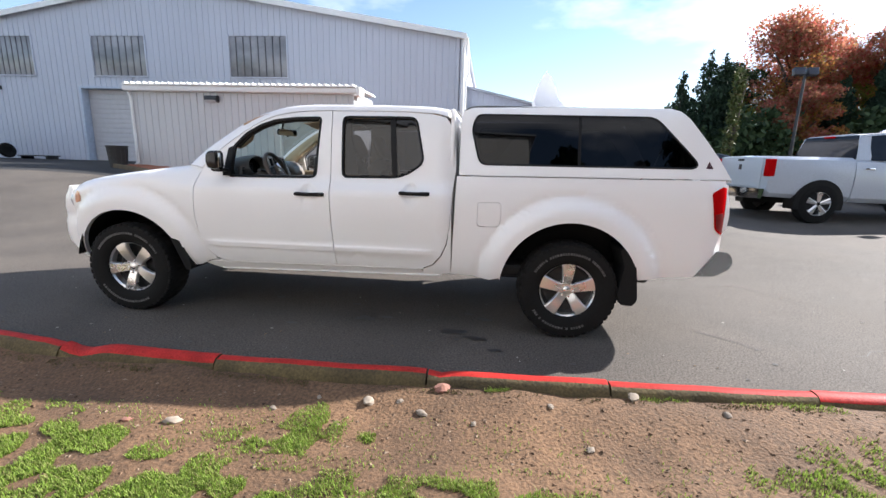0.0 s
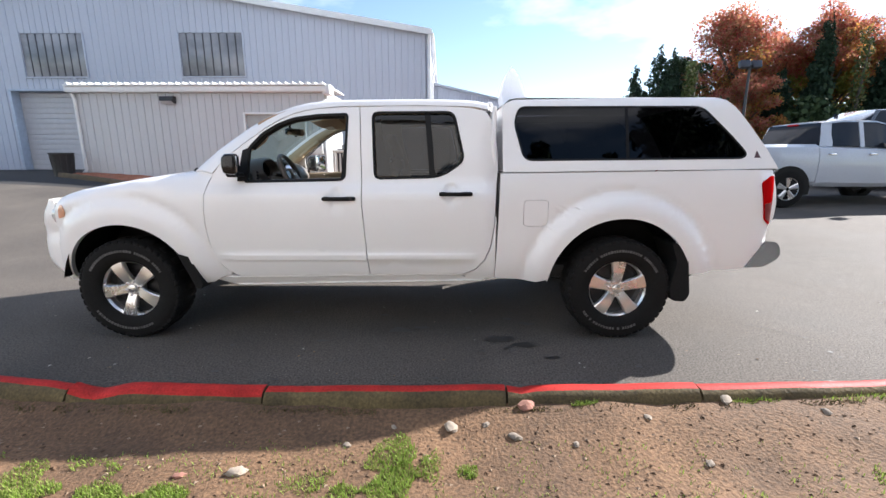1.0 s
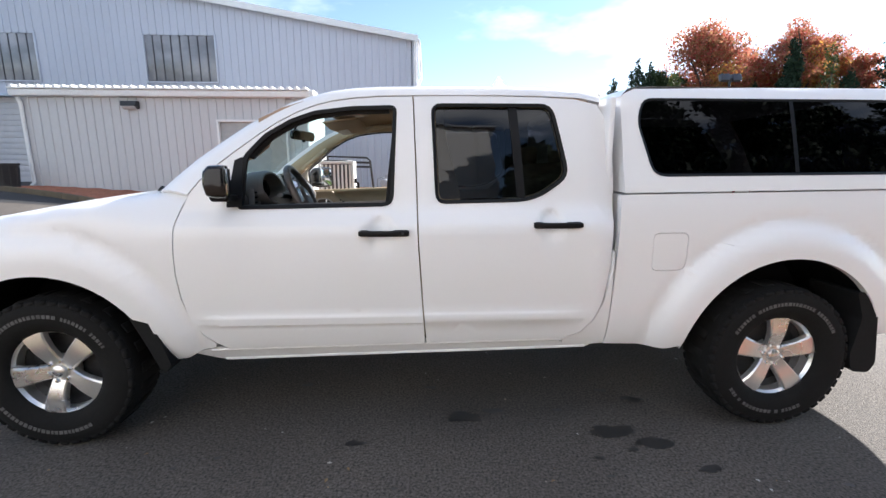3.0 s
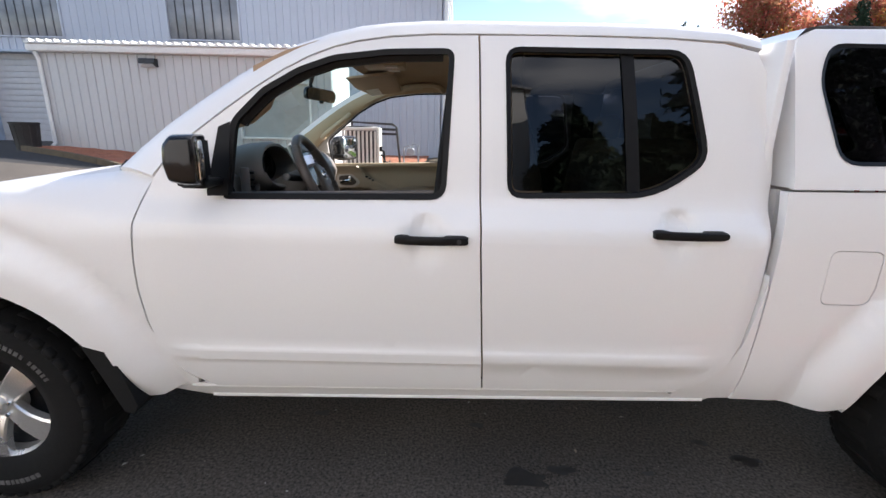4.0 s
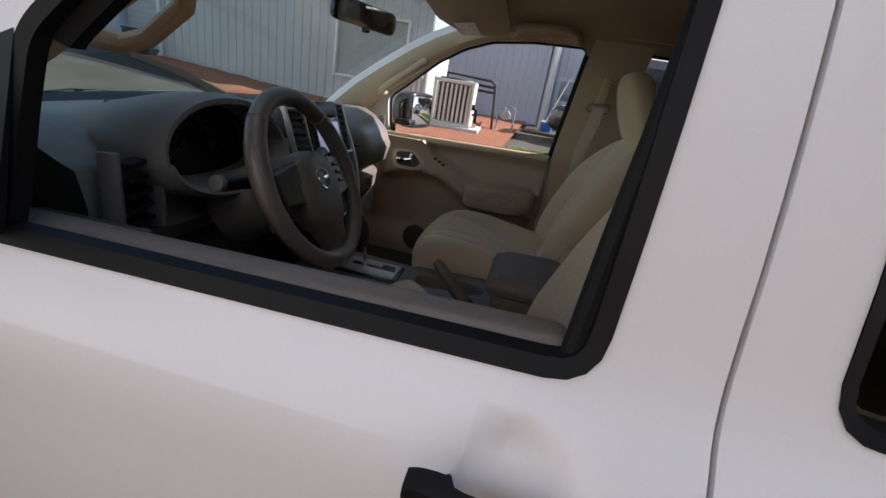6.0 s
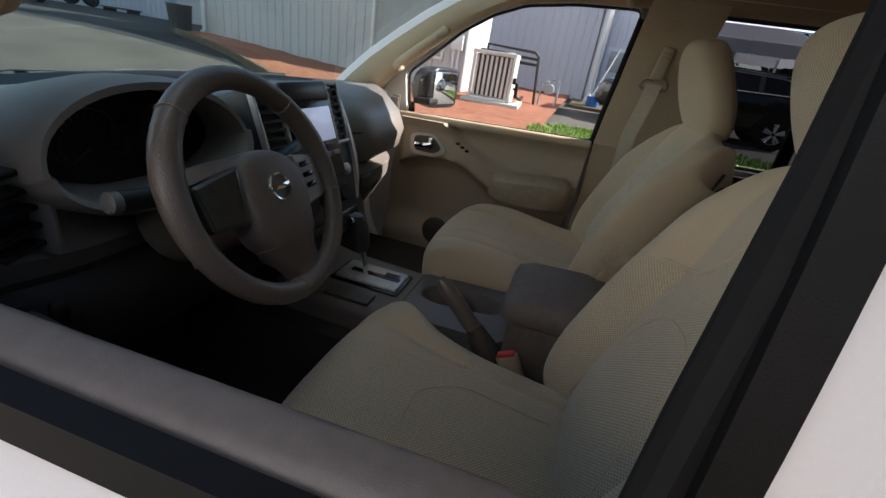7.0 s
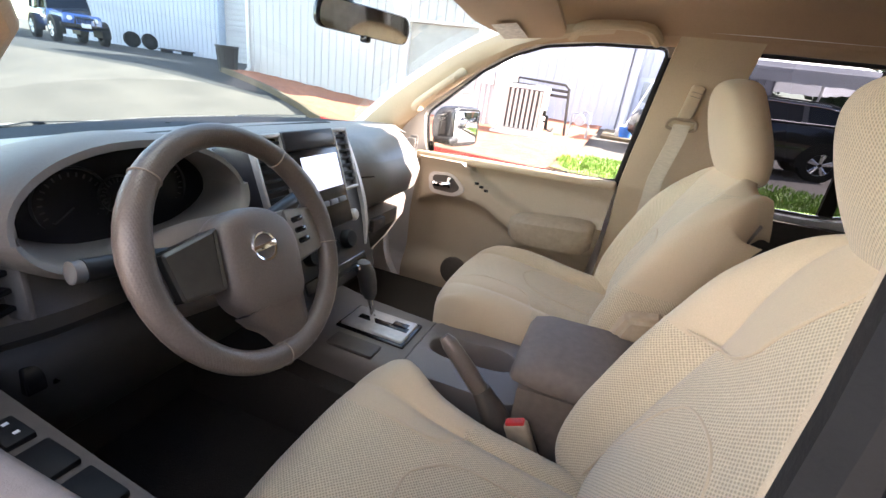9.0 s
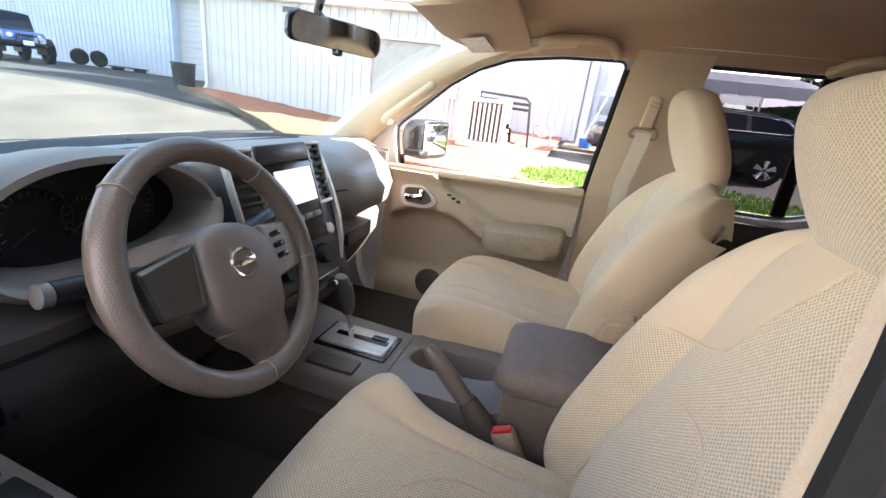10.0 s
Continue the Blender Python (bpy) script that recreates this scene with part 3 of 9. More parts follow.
def depth_door(x, z):
    w = cab_w(z)
    mould = 0.009 * ramp(0.598, 0.606, z) * ramp(0.662, 0.640, z) * ramp(0.70, 0.74, x) * ramp(2.50, 2.46, x)
    for cx, cz in CUPS:
        w -= 0.020 * ramp(0.066, 0.040, math.hypot(x - cx, (z - cz) * 0.85))
    return w + mould - 0.045 * ramp(2.56, 2.69, x) ** 1.5


def depth_bed(x, z):
    w = bed_w(z) + flare(x, z, 3.545, 0.40, 0.052, 0.56, 0.72)
    return w - 0.085 * ramp(4.40, 4.70, x) ** 1.4


def depth_canopy(x, z):
    return canopy_w(z) - 0.06 * ramp(4.25, 4.72, x)


def arc(cx, cz, r, a0, a1, n=22):
    return [(cx + r * math.cos(radians(a0 + (a1 - a0) * i / n)), cz + r * math.sin(radians(a0 + (a1 - a0) * i / n))) for i in range(n + 1)]


def inset(poly, d):
    """Each side moved inwards by d, the corners where they meet again."""
    n = len(poly)
    area = sum(poly[i][0] * poly[(i + 1) % n][1] - poly[(i + 1) % n][0] * poly[i][1] for i in range(n))
    s = 1 if area > 0 else -1
    out = []
    for i in range(n):
        p = Vector(poly[i])
        ja, jb = i - 1, i + 1
        while (Vector(poly[ja % n]) - p).length < 0.004:
            ja -= 1
        while (Vector(poly[jb % n]) - p).length < 0.004:
            jb += 1
        t = ((p - Vector(poly[ja % n])).normalized() + (Vector(poly[jb % n]) - p).normalized()).normalized()
        out.append((p.x - s * t.y * d, p.y + s * t.x * d))
    return out


def dense(poly, step=0.025):
    """The outline with points at short, even steps."""
    out = []
    for i, p in enumerate(poly):
        q = poly[(i + 1) % len(poly)]
        n = max(1, math.ceil(math.hypot(q[0] - p[0], q[1] - p[1]) / step))
        out += [(p[0] + (q[0] - p[0]) * k / n, p[1] + (q[1] - p[1]) * k / n) for k in range(n)]
    return out


def ring_sheet(outer, inner, depth, side, flange=0.03):
    """A frame between two outlines of equal count."""
    bm = bmesh.new()
    a = [bm.verts.new((x, side * depth(x, z), z)) for x, z in outer]
    b = [bm.verts.new((x, side * (depth(x, z) - 0.004), z)) for x, z in inner]
    c = [bm.verts.new((x, side * (depth(x, z) - 0.004 - flange), z)) for x, z in inner]
    n = len(a)
    for i in range(n):
        j = (i + 1) % n
        bm.faces.new((a[i], a[j], b[j], b[i]))
        bm.faces.new((b[i], b[j], c[j], c[i]))
    return bm


cut_front = [(0.664, 1.212), (0.640, 1.140), (0.625, 1.075), (0.616, 0.960), (0.615, 0.858), (0.624, 0.750), (0.642, 0.654), (0.668, 0.595), (0.704, 0.547), (0.745, 0.508)]
fender = [(x, hood_z(x) - 0.002) for x in (-0.49, -0.4, -0.3, -0.2, -0.1, 0.0, 0.1, 0.2, 0.3, 0.4, 0.5, 0.6)] + [(0.650, 1.222)]
fender += [(x - 0.004, z) for x, z in cut_front] + [(0.735, 0.486), (0.660, 0.466), (0.600, 0.432), (0.535, 0.424), (0.515, 0.470), (0.473, 0.636)]
fender += arc(0.01, 0.39, 0.478, 34, 168) + [(-0.455, 0.455), (-0.505, 0.470), (-0.528, 0.550), (-0.534, 0.700), (-0.526, 0.850), (-0.510, 0.960)]
for s in (-1, 1):
    part("front_fender", sheet(fender, [], depth_fender, 0.032, flange=0.035, side=s), PAINT, truck, sharp=42)

front_win = rounded([(0.895, 1.153, 0.02), (0.920, 1.395, 0.03), (1.018, 1.496, 0.02), (1.130, 1.562, 0.02), (1.240, 1.602, 0.02), (1.410, 1.624, 0.02), (1.624, 1.631, 0.035), (1.604, 1.165, 0.05)], 0.03)
rear_win = rounded([(1.802, 1.174, 0.05), (1.784, 1.640, 0.05), (2.365, 1.642, 0.06), (2.440, 1.300, 0.06), (2.275, 1.184, 0.09)], 0.04)
far_win = rounded([(0.812, 1.150, 0.02), (0.800, 1.318, 0.03), (0.885, 1.385, 0.02), (1.018, 1.496, 0.02), (1.130, 1.562, 0.02), (1.240, 1.602, 0.02), (1.410, 1.624, 0.02), (1.624, 1.631, 0.035), (1.594, 1.178, 0.05)], 0.03)
front_door = [(0.672, 1.214), (0.720, 1.275), (0.800, 1.348), (0.900, 1.424), (1.000, 1.497), (1.080, 1.549), (1.160, 1.592), (1.240, 1.624), (1.320, 1.645), (1.420, 1.660), (1.550, 1.670), (1.697, 1.673)]
front_door += [(1.699, 1.640), (1.708, 1.357), (1.717, 0.996), (1.734, 0.700), (1.746, 0.513), (1.748, 0.487), (1.4, 0.481), (1.1, 0.477), (0.80, 0.472)] + [(x + 0.002, z) for x, z in cut_front[::-1][:-1]]
rear_door = [(1.703, 1.673), (1.9, 1.676), (2.1, 1.676), (2.30, 1.674), (2.48, 1.664), (2.585, 1.640), (2.640, 1.560), (2.665, 1.400), (2.672, 1.250), (2.655, 1.100), (2.642, 0.850), (2.618, 0.700), (2.578, 0.605), (2.515, 0.533), (2.430, 0.496)]
rear_door += [(2.1, 0.491), (1.755, 0.487), (1.752, 0.513), (1.740, 0.700), (1.723, 0.996), (1.714, 1.357), (1.705, 1.640)]
HINGE = {}
for s in (-1, 1):
    for nm, out, hole, lab in (("front_door", front_door, front_win, "front door"), ("rear_door", rear_door, rear_win, "rear door")):
        if nm == "front_door" and s > 0:
            hole = far_win
        lab = "driver's door with its window wound down" if nm == "front_door" and s < 0 else ""
        d = part(nm, sheet(out, [hole], depth_door, 0.055, zs=(0.598, 0.606, 0.62, 0.64, 0.65, 0.662, 1.02, 1.04, 1.06, 1.08, 1.10, 1.12, 1.14, 1.16, 1.18, 1.20), xs=(1.50, 1.53, 1.56, 1.59, 2.29, 2.32, 2.35, 2.38), flange=0.03, side=s), PAINT, truck, lab, sharp=42)
        HINGE[nm, s] = d
        ring = inset(dense(hole), 0.017 if nm == "front_door" and s < 0 else 0.010 if nm == "front_door" else 0.014)
        part("window_seal", ring_sheet(inset(dense(hole), -0.001), ring, lambda x, z: cab_w(z) + 0.003, s, 0.022 if s < 0 else 0.012), BLACK_TRIM, d, "black rubber window surround")
        if nm == "front_door" and s < 0:
            # wider black run channel along the sloping pillar and the header
            a, b = inset(dense(hole), 0.012), inset(dense(hole), 0.034)
            bm = bmesh.new()
            for k in range(len(a)):
                j = (k + 1) % len(a)
                if min(a[k][1], a[j][1]) > 1.38 and max(a[k][0], a[j][0]) < 1.60:
                    q = [(a[k], 0.018), (a[j], 0.018), (b[j], 0.030), (b[k], 0.030)]
                    bm.faces.new([bm.verts.new((p[0], s * (cab_w(p[1]) - d0), p[1])) for p, d0 in q])
                    bm.faces.new([bm.verts.new((p[0], s * (cab_w(p[1]) - d0), p[1])) for p, d0 in ((b[k], 0.030), (b[j], 0.030), (b[j], 0.048), (b[k], 0.048))])
            bmesh.ops.remove_doubles(bm, verts=bm.verts, dist=0.0005)
            part("run_channel", bm, BLACK_TRIM, d, "black rubber glass channel")
        if nm == "rear_door":
            part("pane", sheet(inset(hole, 0.020), [], lambda x, z: cab_w(z) - 0.020, 0.12, flange=0, side=s), PRIVACY, d, "dark tinted glass")
            bar = [(2.190, 1.20), (2.155, 1.63), (2.195, 1.63), (2.230, 1.20)]
            part("window_divider", sheet(bar, [], lambda x, z: cab_w(z) - 0.012, 0.1, flange=0.015, side=s), BLACK_TRIM, d)
        elif s > 0:
            part("pane", sheet(inset(hole, 0.004), [], lambda x, z: cab_w(z) - 0.016, 0.12, flange=0, side=s), GLASS, d).visible_shadow = False
        # handle: a bowed black bar between two feet
        hx0, hx1, hz = (1.448, 1.678, 1.045) if nm == "front_door" else (2.258, 2.488, 1.076)
        bm = bmesh.new()
        rings = []
        for i in range(25):
            u = i / 24
            x = hx0 + (hx1 - hx0) * u
            mid = ramp(0.14, 0.22, u) * ramp(0.72, 0.66, u)
            endk = (1 - (1 - min(1, u / 0.06)) ** 2) ** 0.5 * (1 - (1 - min(1, (1 - u) / 0.05)) ** 2) ** 0.5
            h = (0.0150 - 0.0012 * mid) * max(0.72, endk)
            zc = hz
            out = cab_w(hz) + 0.020 + 0.010 * math.sin(math.pi * u)
            t = 0.022 + 0.032 * (1 - mid)
            ring = []
            for k in range(12):
                a = k * math.tau / 12
                cy, sz = math.cos(a), math.sin(a)
                ring.append((x, s * (out - t / 2 + t / 2 * math.copysign(abs(cy) ** 0.6, cy)), zc + h * math.copysign(abs(sz) ** 0.6, sz)))
            rings.append(ring)
        loft(bm, rings)
        bmesh.ops.recalc_face_normals(bm, faces=bm.faces)
        hd = part("door_handle", bm, BLACK_TRIM, d, "black door handle")
        if nm == "front_door":
            bm = bmesh.new()
            lathe(bm, [(0.0001, 0.002), (0.007, 0.002), (0.008, 0.0)], (hx1 - 0.030, s * (cab_w(hz) + 0.0225), hz), (0, s, 0), 14)
            part("lock_cylinder", bm, DARK_METAL, hd)

# cab corner behind the rear door, rocker, cowl
corner = [(2.437, 0.489), (2.521, 0.526), (2.585, 0.600), (2.625, 0.698), (2.648, 0.850), (2.656, 0.960), (2.658, 0.455), (2.55, 0.448), (2.45, 0.456)]
rocker = [(0.665, 0.462), (0.745, 0.482), (0.80, 0.466), (1.1, 0.471), (1.4, 0.475), (1.75, 0.481), (2.1, 0.485), (2.40, 0.489), (2.45, 0.460), (2.60, 0.455), (2.58, 0.436), (2.1, 0.424), (1.6, 0.414), (1.1, 0.402), (0.76, 0.392), (0.72, 0.398), (0.615, 0.442)]
for s in (-1, 1):
    part("cab_corner", sheet(corner, [], lambda x, z: cab_w(z) - 0.010, 0.05, flange=0.05, side=s), PAINT, truck, sharp=42)
    rk = part("rocker_panel", sheet(rocker, [], lambda x, z: cab_w(z) - 0.012, 0.05, flange=0.06, side=s), PAINT, truck, sharp=42)
    for line in ([(0.70, 0.462), (0.80, 0.4645), (1.1, 0.469), (1.4, 0.473), (1.75, 0.479), (2.1, 0.483), (2.40, 0.487), (2.45, 0.492)], [(0.745, 0.398), (0.78, 0.396), (1.1, 0.405), (1.6, 0.417), (2.1, 0.427), (2.57, 0.438)]):
        bm = bmesh.new()
        tube(bm, [(x, s * (cab_w(z) - 0.012), z) for x, z in line], 0.0075, 10)
        part("sill_ridge", bm, PAINT, rk)

# windscreen pillars and roof rails
PD = [(0.668, 1.220), (0.72, 1.281), (0.80, 1.354), (0.90, 1.430), (1.00, 1.503), (1.08, 1.555), (1.16, 1.598), (1.24, 1.630), (1.32, 1.651), (1.42, 1.666), (1.55, 1.676), (1.70, 1.679), (2.1, 1.682), (2.30, 1.680), (2.50, 1.672), (2.60, 1.650)]
PS = [(0.500, 1.232, 0.745), (0.575, 1.300, 0.730), (0.665, 1.376, 0.712), (0.780, 1.458, 0.694), (0.900, 1.538, 0.678), (1.000, 1.595, 0.666), (1.110, 1.645, 0.655), (1.220, 1.682, 0.648), (1.32, 1.704, 0.646), (1.42, 1.716, 0.645), (1.55, 1.723, 0.645), (1.70, 1.726, 0.645), (2.1, 1.727, 0.645), (2.30, 1.725, 0.645), (2.50, 1.716, 0.645), (2.60, 1.700, 0.640)]
for s in (-1, 1):
    bm = bmesh.new()
    rings = []
    for (dx, dz), (sx, sz, sy) in zip(PD, PS):
        w = cab_w(dz) + 0.002
        a, b = Vector((dx, w, dz)), Vector((sx, sy, sz))
        n = Vector((-0.25, 0.62, 0.62)) if dx < 1.3 else Vector((0, 0.5, 0.8))
        q = [a, a.lerp(b, 0.25) + n * 0.016, a.lerp(b, 0.55) + n * 0.022, a.lerp(b, 0.85) + n * 0.012, b, b + Vector((0.02, -0.015, -0.03)), a.lerp(b, 0.5) + Vector((0.03, -0.035, -0.035)), a + Vector((0.01, -0.05, -0.01))]
        rings.append([(p.x, s * p.y, p.z) for p in q])
    loft(bm, rings)
    bmesh.ops.recalc_face_normals(bm, faces=bm.faces)
    part("windscreen_pillar", bm, PAINT, truck, sharp=50)

roof_c = spline((1.10, 1.700), (1.22, 1.736), (1.40, 1.760), (1.70, 1.772), (2.20, 1.772), (2.45, 1.764), (2.58, 1.748), (2.66, 1.715))
bm = bmesh.new()
rings = []
for i in range(25):
    u = i / 24
    row = []
    for j in range(21):
        v = -1 + 2 * j / 20
        y = 0.650 * v
        x = (1.215 - 0.085 * (1 - v * v)) * (1 - u) + 2.655 * u
        row.append((x, y, roof_c(x) - (roof_c(x) - (1.68 + 0.046 * ramp(1.2, 1.5, x) - 0.026 * ramp(2.4, 2.62, x))) * abs(v) ** 2.4))
    rings.append(row)
loft(bm, rings, closed=False)
part("roof_panel", bm, PAINT, truck, sharp=60)
bm = bmesh.new()
box(bm, (2.64, 0, 1.08), (0.03, 1.60, 1.18), 0.01)
box(bm, (2.62, 0, 1.685), (0.05, 1.28, 0.06), 0.015)
part("cab_back", bm, PAINT, truck)

# bonnet, nose, cowl
bm = bmesh.new()
rings = []
for i in range(21):
    x = -0.60 + 1.10 * i / 20
    e = depth_fender(x, hood_z(x)) - 0.004
    rings.append([(x - 0.10 * (1 - (j / 10 - 1) ** 2) * ramp(-0.2, -0.6, x) - 0.10 * (1 - (j / 10 - 1) ** 2) * ramp(0.3, 0.5, x), e * (j / 10 - 1), hood_z(x) - 0.002 + 0.030 * (1 - abs(j / 10 - 1) ** 2.5)) for j in range(21)])
loft(bm, rings, closed=False)
part("bonnet", bm, PAINT, truck, sharp=60)
bm = bmesh.new()
rings = []
nose_x = spline((0.43, 0.16), (0.50, 0.22), (0.62, 0.27), (0.80, 0.27), (0.95, 0.22), (1.03, 0.14))
for k in range(15):
    z = 0.43 + 0.60 * k / 14
    x0 = -0.455 - 0.075 * ramp(0.43, 0.60, z)
    row = []
    for j in range(33):
        a = -math.pi / 2 + math.pi * j / 32
        cs, sn = max(0.0, math.cos(a)), math.sin(a)
        row.append((x0 - nose_x(z) * cs ** 0.75, (depth_fender(x0, min(z, 0.98)) - 0.002) * math.copysign(abs(sn) ** 0.7, sn), z))
    rings.append(row)
loft(bm, rings, closed=False)
part("front_bumper", bm, PAINT, truck, sharp=60)
for s in (-1, 1):
    bm = bmesh.new()
    rings = []
    for k in range(7):
        z = 0.865 + 0.135 * k / 6
        x0 = -0.535
        row = []
        for j in range(9):
            a = radians(88 - 42 * j / 8)
            cs, sn = math.cos(a), math.sin(a)
            bulge = 0.010 * math.sin(math.pi * (k + 0.5) / 7)
            row.append((x0 + 0.060 - (nose_x(z) + bulge) * cs ** 0.75, s * (depth_fender(x0, min(z, 0.98)) + 0.004 + bulge) * sn ** 0.7, z))
        rings.append(row)
    loft(bm, rings, closed=False)
    for f in bm.faces:
        c = f.calc_center_median()
        f.material_index = 1
    corner_lamp = rounded([(-0.470, 0.900, 0.01), (-0.464, 0.962, 0.02), (-0.432, 1.006, 0.015), (-0.398, 0.972, 0.02), (-0.412, 0.915, 0.02)], 0.02)
    part("corner_lamp", sheet(corner_lamp, [], lambda x, z: depth_fender(x, z) + 0.006, 0.03, flange=0.02, side=s), AMBER_LENS, truck, "amber corner lens")
    part("headlight", bm, (AMBER_LENS, mat("clear_lens", (0.55, 0.56, 0.57), 0.08, 0.3)), truck, "clear headlight lens")
bm = bmesh.new()
rings = []
for j in range(21):
    v = j / 10 - 1
    e = 0.735
    b = 0.10 * (1 - v * v)
    rings.append([(0.49 - b, e * v, 1.236 + 0.02 * (1 - v * v)), (0.60 - b, e * v, 1.225 + 0.02 * (1 - v * v))])
loft(bm, rings, closed=False)
cowl = part("cowl", bm, BLACK_TRIM, truck, "black plastic cowl under the windscreen")
for y0, y1 in ((-0.62, -0.02), (-0.05, 0.56)):
    bm = bmesh.new()
    tube(bm, [(0.44, y0, 1.228), (0.385, (y0 + y1) / 2, 1.250), (0.395, y1, 1.244)], 0.006, 6)
    tube(bm, [(0.43, y0, 1.222), (0.45, y0, 1.240)], 0.018, 8)
    part("wiper", bm, BLACK_TRIM, truck)

# windscreen
bm = bmesh.new()
rings = []
for i in range(13):
    u = i / 12
    row = []
    for j in range(21):
        v = j / 10 - 1
        k = u * (len(PS[:8]) - 1)
        i0 = min(int(k), 6)
        p = Vector(PS[i0]).lerp(Vector(PS[i0 + 1]), k - i0)
        b = (0.115 * (1 - u) + 0.085 * u) * (1 - v * v)
        row.append((p.x - b, (p.z - 0.004) * v, p.y + (0.022 * (1 - u) + 0.045 * u) * (1 - abs(v) ** 2.2)))
    rings.append(row)
loft(bm, rings, closed=False)
part("windscreen", bm, WINDSHIELD, truck, "clear green-tinted windscreen", sharp=80).visible_shadow = False

# load bed and canopy
bed = [(2.685, 1.214), (4.47, 1.236), (4.60, 1.234), (4.640, 1.10), (4.655, 1.00), (4.650, 0.90), (4.605, 0.840), (4.590, 0.80), (4.555, 0.66), (4.520, 0.556), (4.40, 0.530), (4.10, 0.506), (4.045, 0.500)]
bed += [(4.005, 0.620), (3.985, 0.660)] + arc(3.545, 0.40, 0.508, 26, 176, 26) + [(3.030, 0.455), (2.96, 0.436), (2.88, 0.440), (2.80, 0.450), (2.660, 0.455), (2.668, 0.70), (2.676, 0.95)]
fuel = rounded([(2.850, 0.850), (2.850, 1.030), (3.018, 1.030), (3.018, 0.850)], 0.028)
for s in (-1, 1):
    part("bed_side", sheet(bed, [inset(fuel, -0.003)] if s < 0 else [], depth_bed, 0.036, flange=0.035, side=s), PAINT, truck, sharp=42)
part("fuel_door", sheet(fuel, [], lambda x, z: depth_bed(x, z) - 0.001, 0.06, flange=0.02, side=-1), PAINT, truck, "square fuel filler flap")
bm = bmesh.new()
loft(bm, [[(x, -w, z), (x, w, z), (x + 0.02, w, z), (x + 0.02, -w, z)] for x, z, w in ((2.676, 0.47, 0.74), (2.684, 0.62, 0.785), (2.690, 0.90, 0.805), (2.696, 1.12, 0.80), (2.698, 1.215, 0.79))])
bmesh.ops.recalc_face_normals(bm, faces=bm.faces)
part("bed_front", bm, PAINT, truck)
bm = bmesh.new()
box(bm, (4.615, 0, 0.90), (0.05, 1.56, 0.62), 0.015)
part("tailgate", bm, PAINT, truck)
for s in (-1, 1):
    tail = rounded([(4.490, 1.150, 0.02), (4.585, 1.196, 0.015), (4.660, 1.170, 0.01), (4.664, 0.915, 0.03), (4.610, 0.848, 0.02), (4.545, 0.890, 0.03)], 0.02)
    ob = part("tail_light", sheet(tail, [], lambda x, z: depth_bed(x, z) + 0.009 - 0.16 * ramp(4.60, 4.70, x), 0.03, flange=0.05, side=s), RED_LENS, truck, "red tail light")
    part("reverse_lens", sheet([(4.530, 1.00), (4.655, 1.02), (4.655, 0.925), (4.610, 0.866), (4.552, 0.900)], [], lambda x, z: depth_bed(x, z) + 0.012 - 0.16 * ramp(4.60, 4.70, x), 0.03, flange=0.01, side=s), mat("deep_red_lens", (0.17, 0.003, 0.005), 0.30, var=0.1, spec=0.1), ob)
bm = bmesh.new()
rings = []
for j in range(25):
    v = j / 12 - 1
    k = abs(v) ** 6
    x = 4.75 - 0.06 * k
    y = 0.872 * v
    zb = 0.505 + 0.040 * abs(v) ** 4
    rings.append([(x - dx - e * k, y * (1 - 0.035 * dz / 0.158), zb + dz + 0.03 * k * min(1, dz / 0.03)) for dx, e, dz in ((0.10, 0.150, 0.0), (0.035, 0.070, 0.004), (0.008, 0.01, 0.030), (-0.006, 0.0, 0.062), (-0.010, 0.0, 0.092), (-0.002, 0.0, 0.122), (0.012, 0.0, 0.143), (0.034, 0.0, 0.155), (0.10, 0.0, 0.158))])
loft(bm, rings)
bmesh.ops.recalc_face_normals(bm, faces=bm.faces)
part("rear_bumper", bm, mat("bumper_chrome", (0.86, 0.86, 0.88), 0.14, 0.76, var=0.02), truck, "chrome step bumper", sharp=60)

canopy_side = [(2.700, 1.222), (4.50, 1.244), (4.635, 1.244), (4.560, 1.372), (4.440, 1.530), (4.330, 1.665), (4.270, 1.715), (4.20, 1.735), (3.4, 1.732), (2.78, 1.720), (2.715, 1.690), (2.700, 1.640)]
cwin = rounded([(2.846, 1.300, 0.06), (2.776, 1.560, 0.05), (2.812, 1.672, 0.05), (4.095, 1.672, 0.06), (4.402, 1.345, 0.05), (4.360, 1.312, 0.03)], 0.05)
canopy = new("canopy")
canopy.parent = truck
tagged(canopy, "white fibreglass canopy with long dark side windows")
for s in (-1, 1):
    part("canopy_side", sheet(canopy_side, [cwin], depth_canopy, 0.055, flange=0.02, side=s), PAINT, canopy, sharp=42)
    part("window_frame", ring_sheet(inset(dense(cwin), -0.002), inset(dense(cwin), 0.011), lambda x, z: depth_canopy(x, z) + 0.002, s, 0.012), BLACK_TRIM, canopy, "black window frame")
    part("pane", sheet(inset(cwin, 0.009), [], lambda x, z: depth_canopy(x, z) - 0.002, 0.12, flange=0, side=s), PRIVACY_DARK, canopy, "dark tinted glass")
    part("window_divider", sheet([(3.555, 1.32), (3.555, 1.665), (3.575, 1.665), (3.575, 1.32)], [], lambda x, z: depth_canopy(x, z) - 0.001, 0.1, flange=0.01, side=s), BLACK_TRIM, canopy)
    part("maker_badge", sheet([(4.448, 1.318), (4.472, 1.368), (4.500, 1.318)], [], lambda x, z: depth_canopy(x, z) + 0.003, 0.1, flange=0.003, side=s), mat("dark_red_badge", (0.06, 0.012, 0.015), 0.4), canopy, "small dark triangular badge")
bm = bmesh.new()
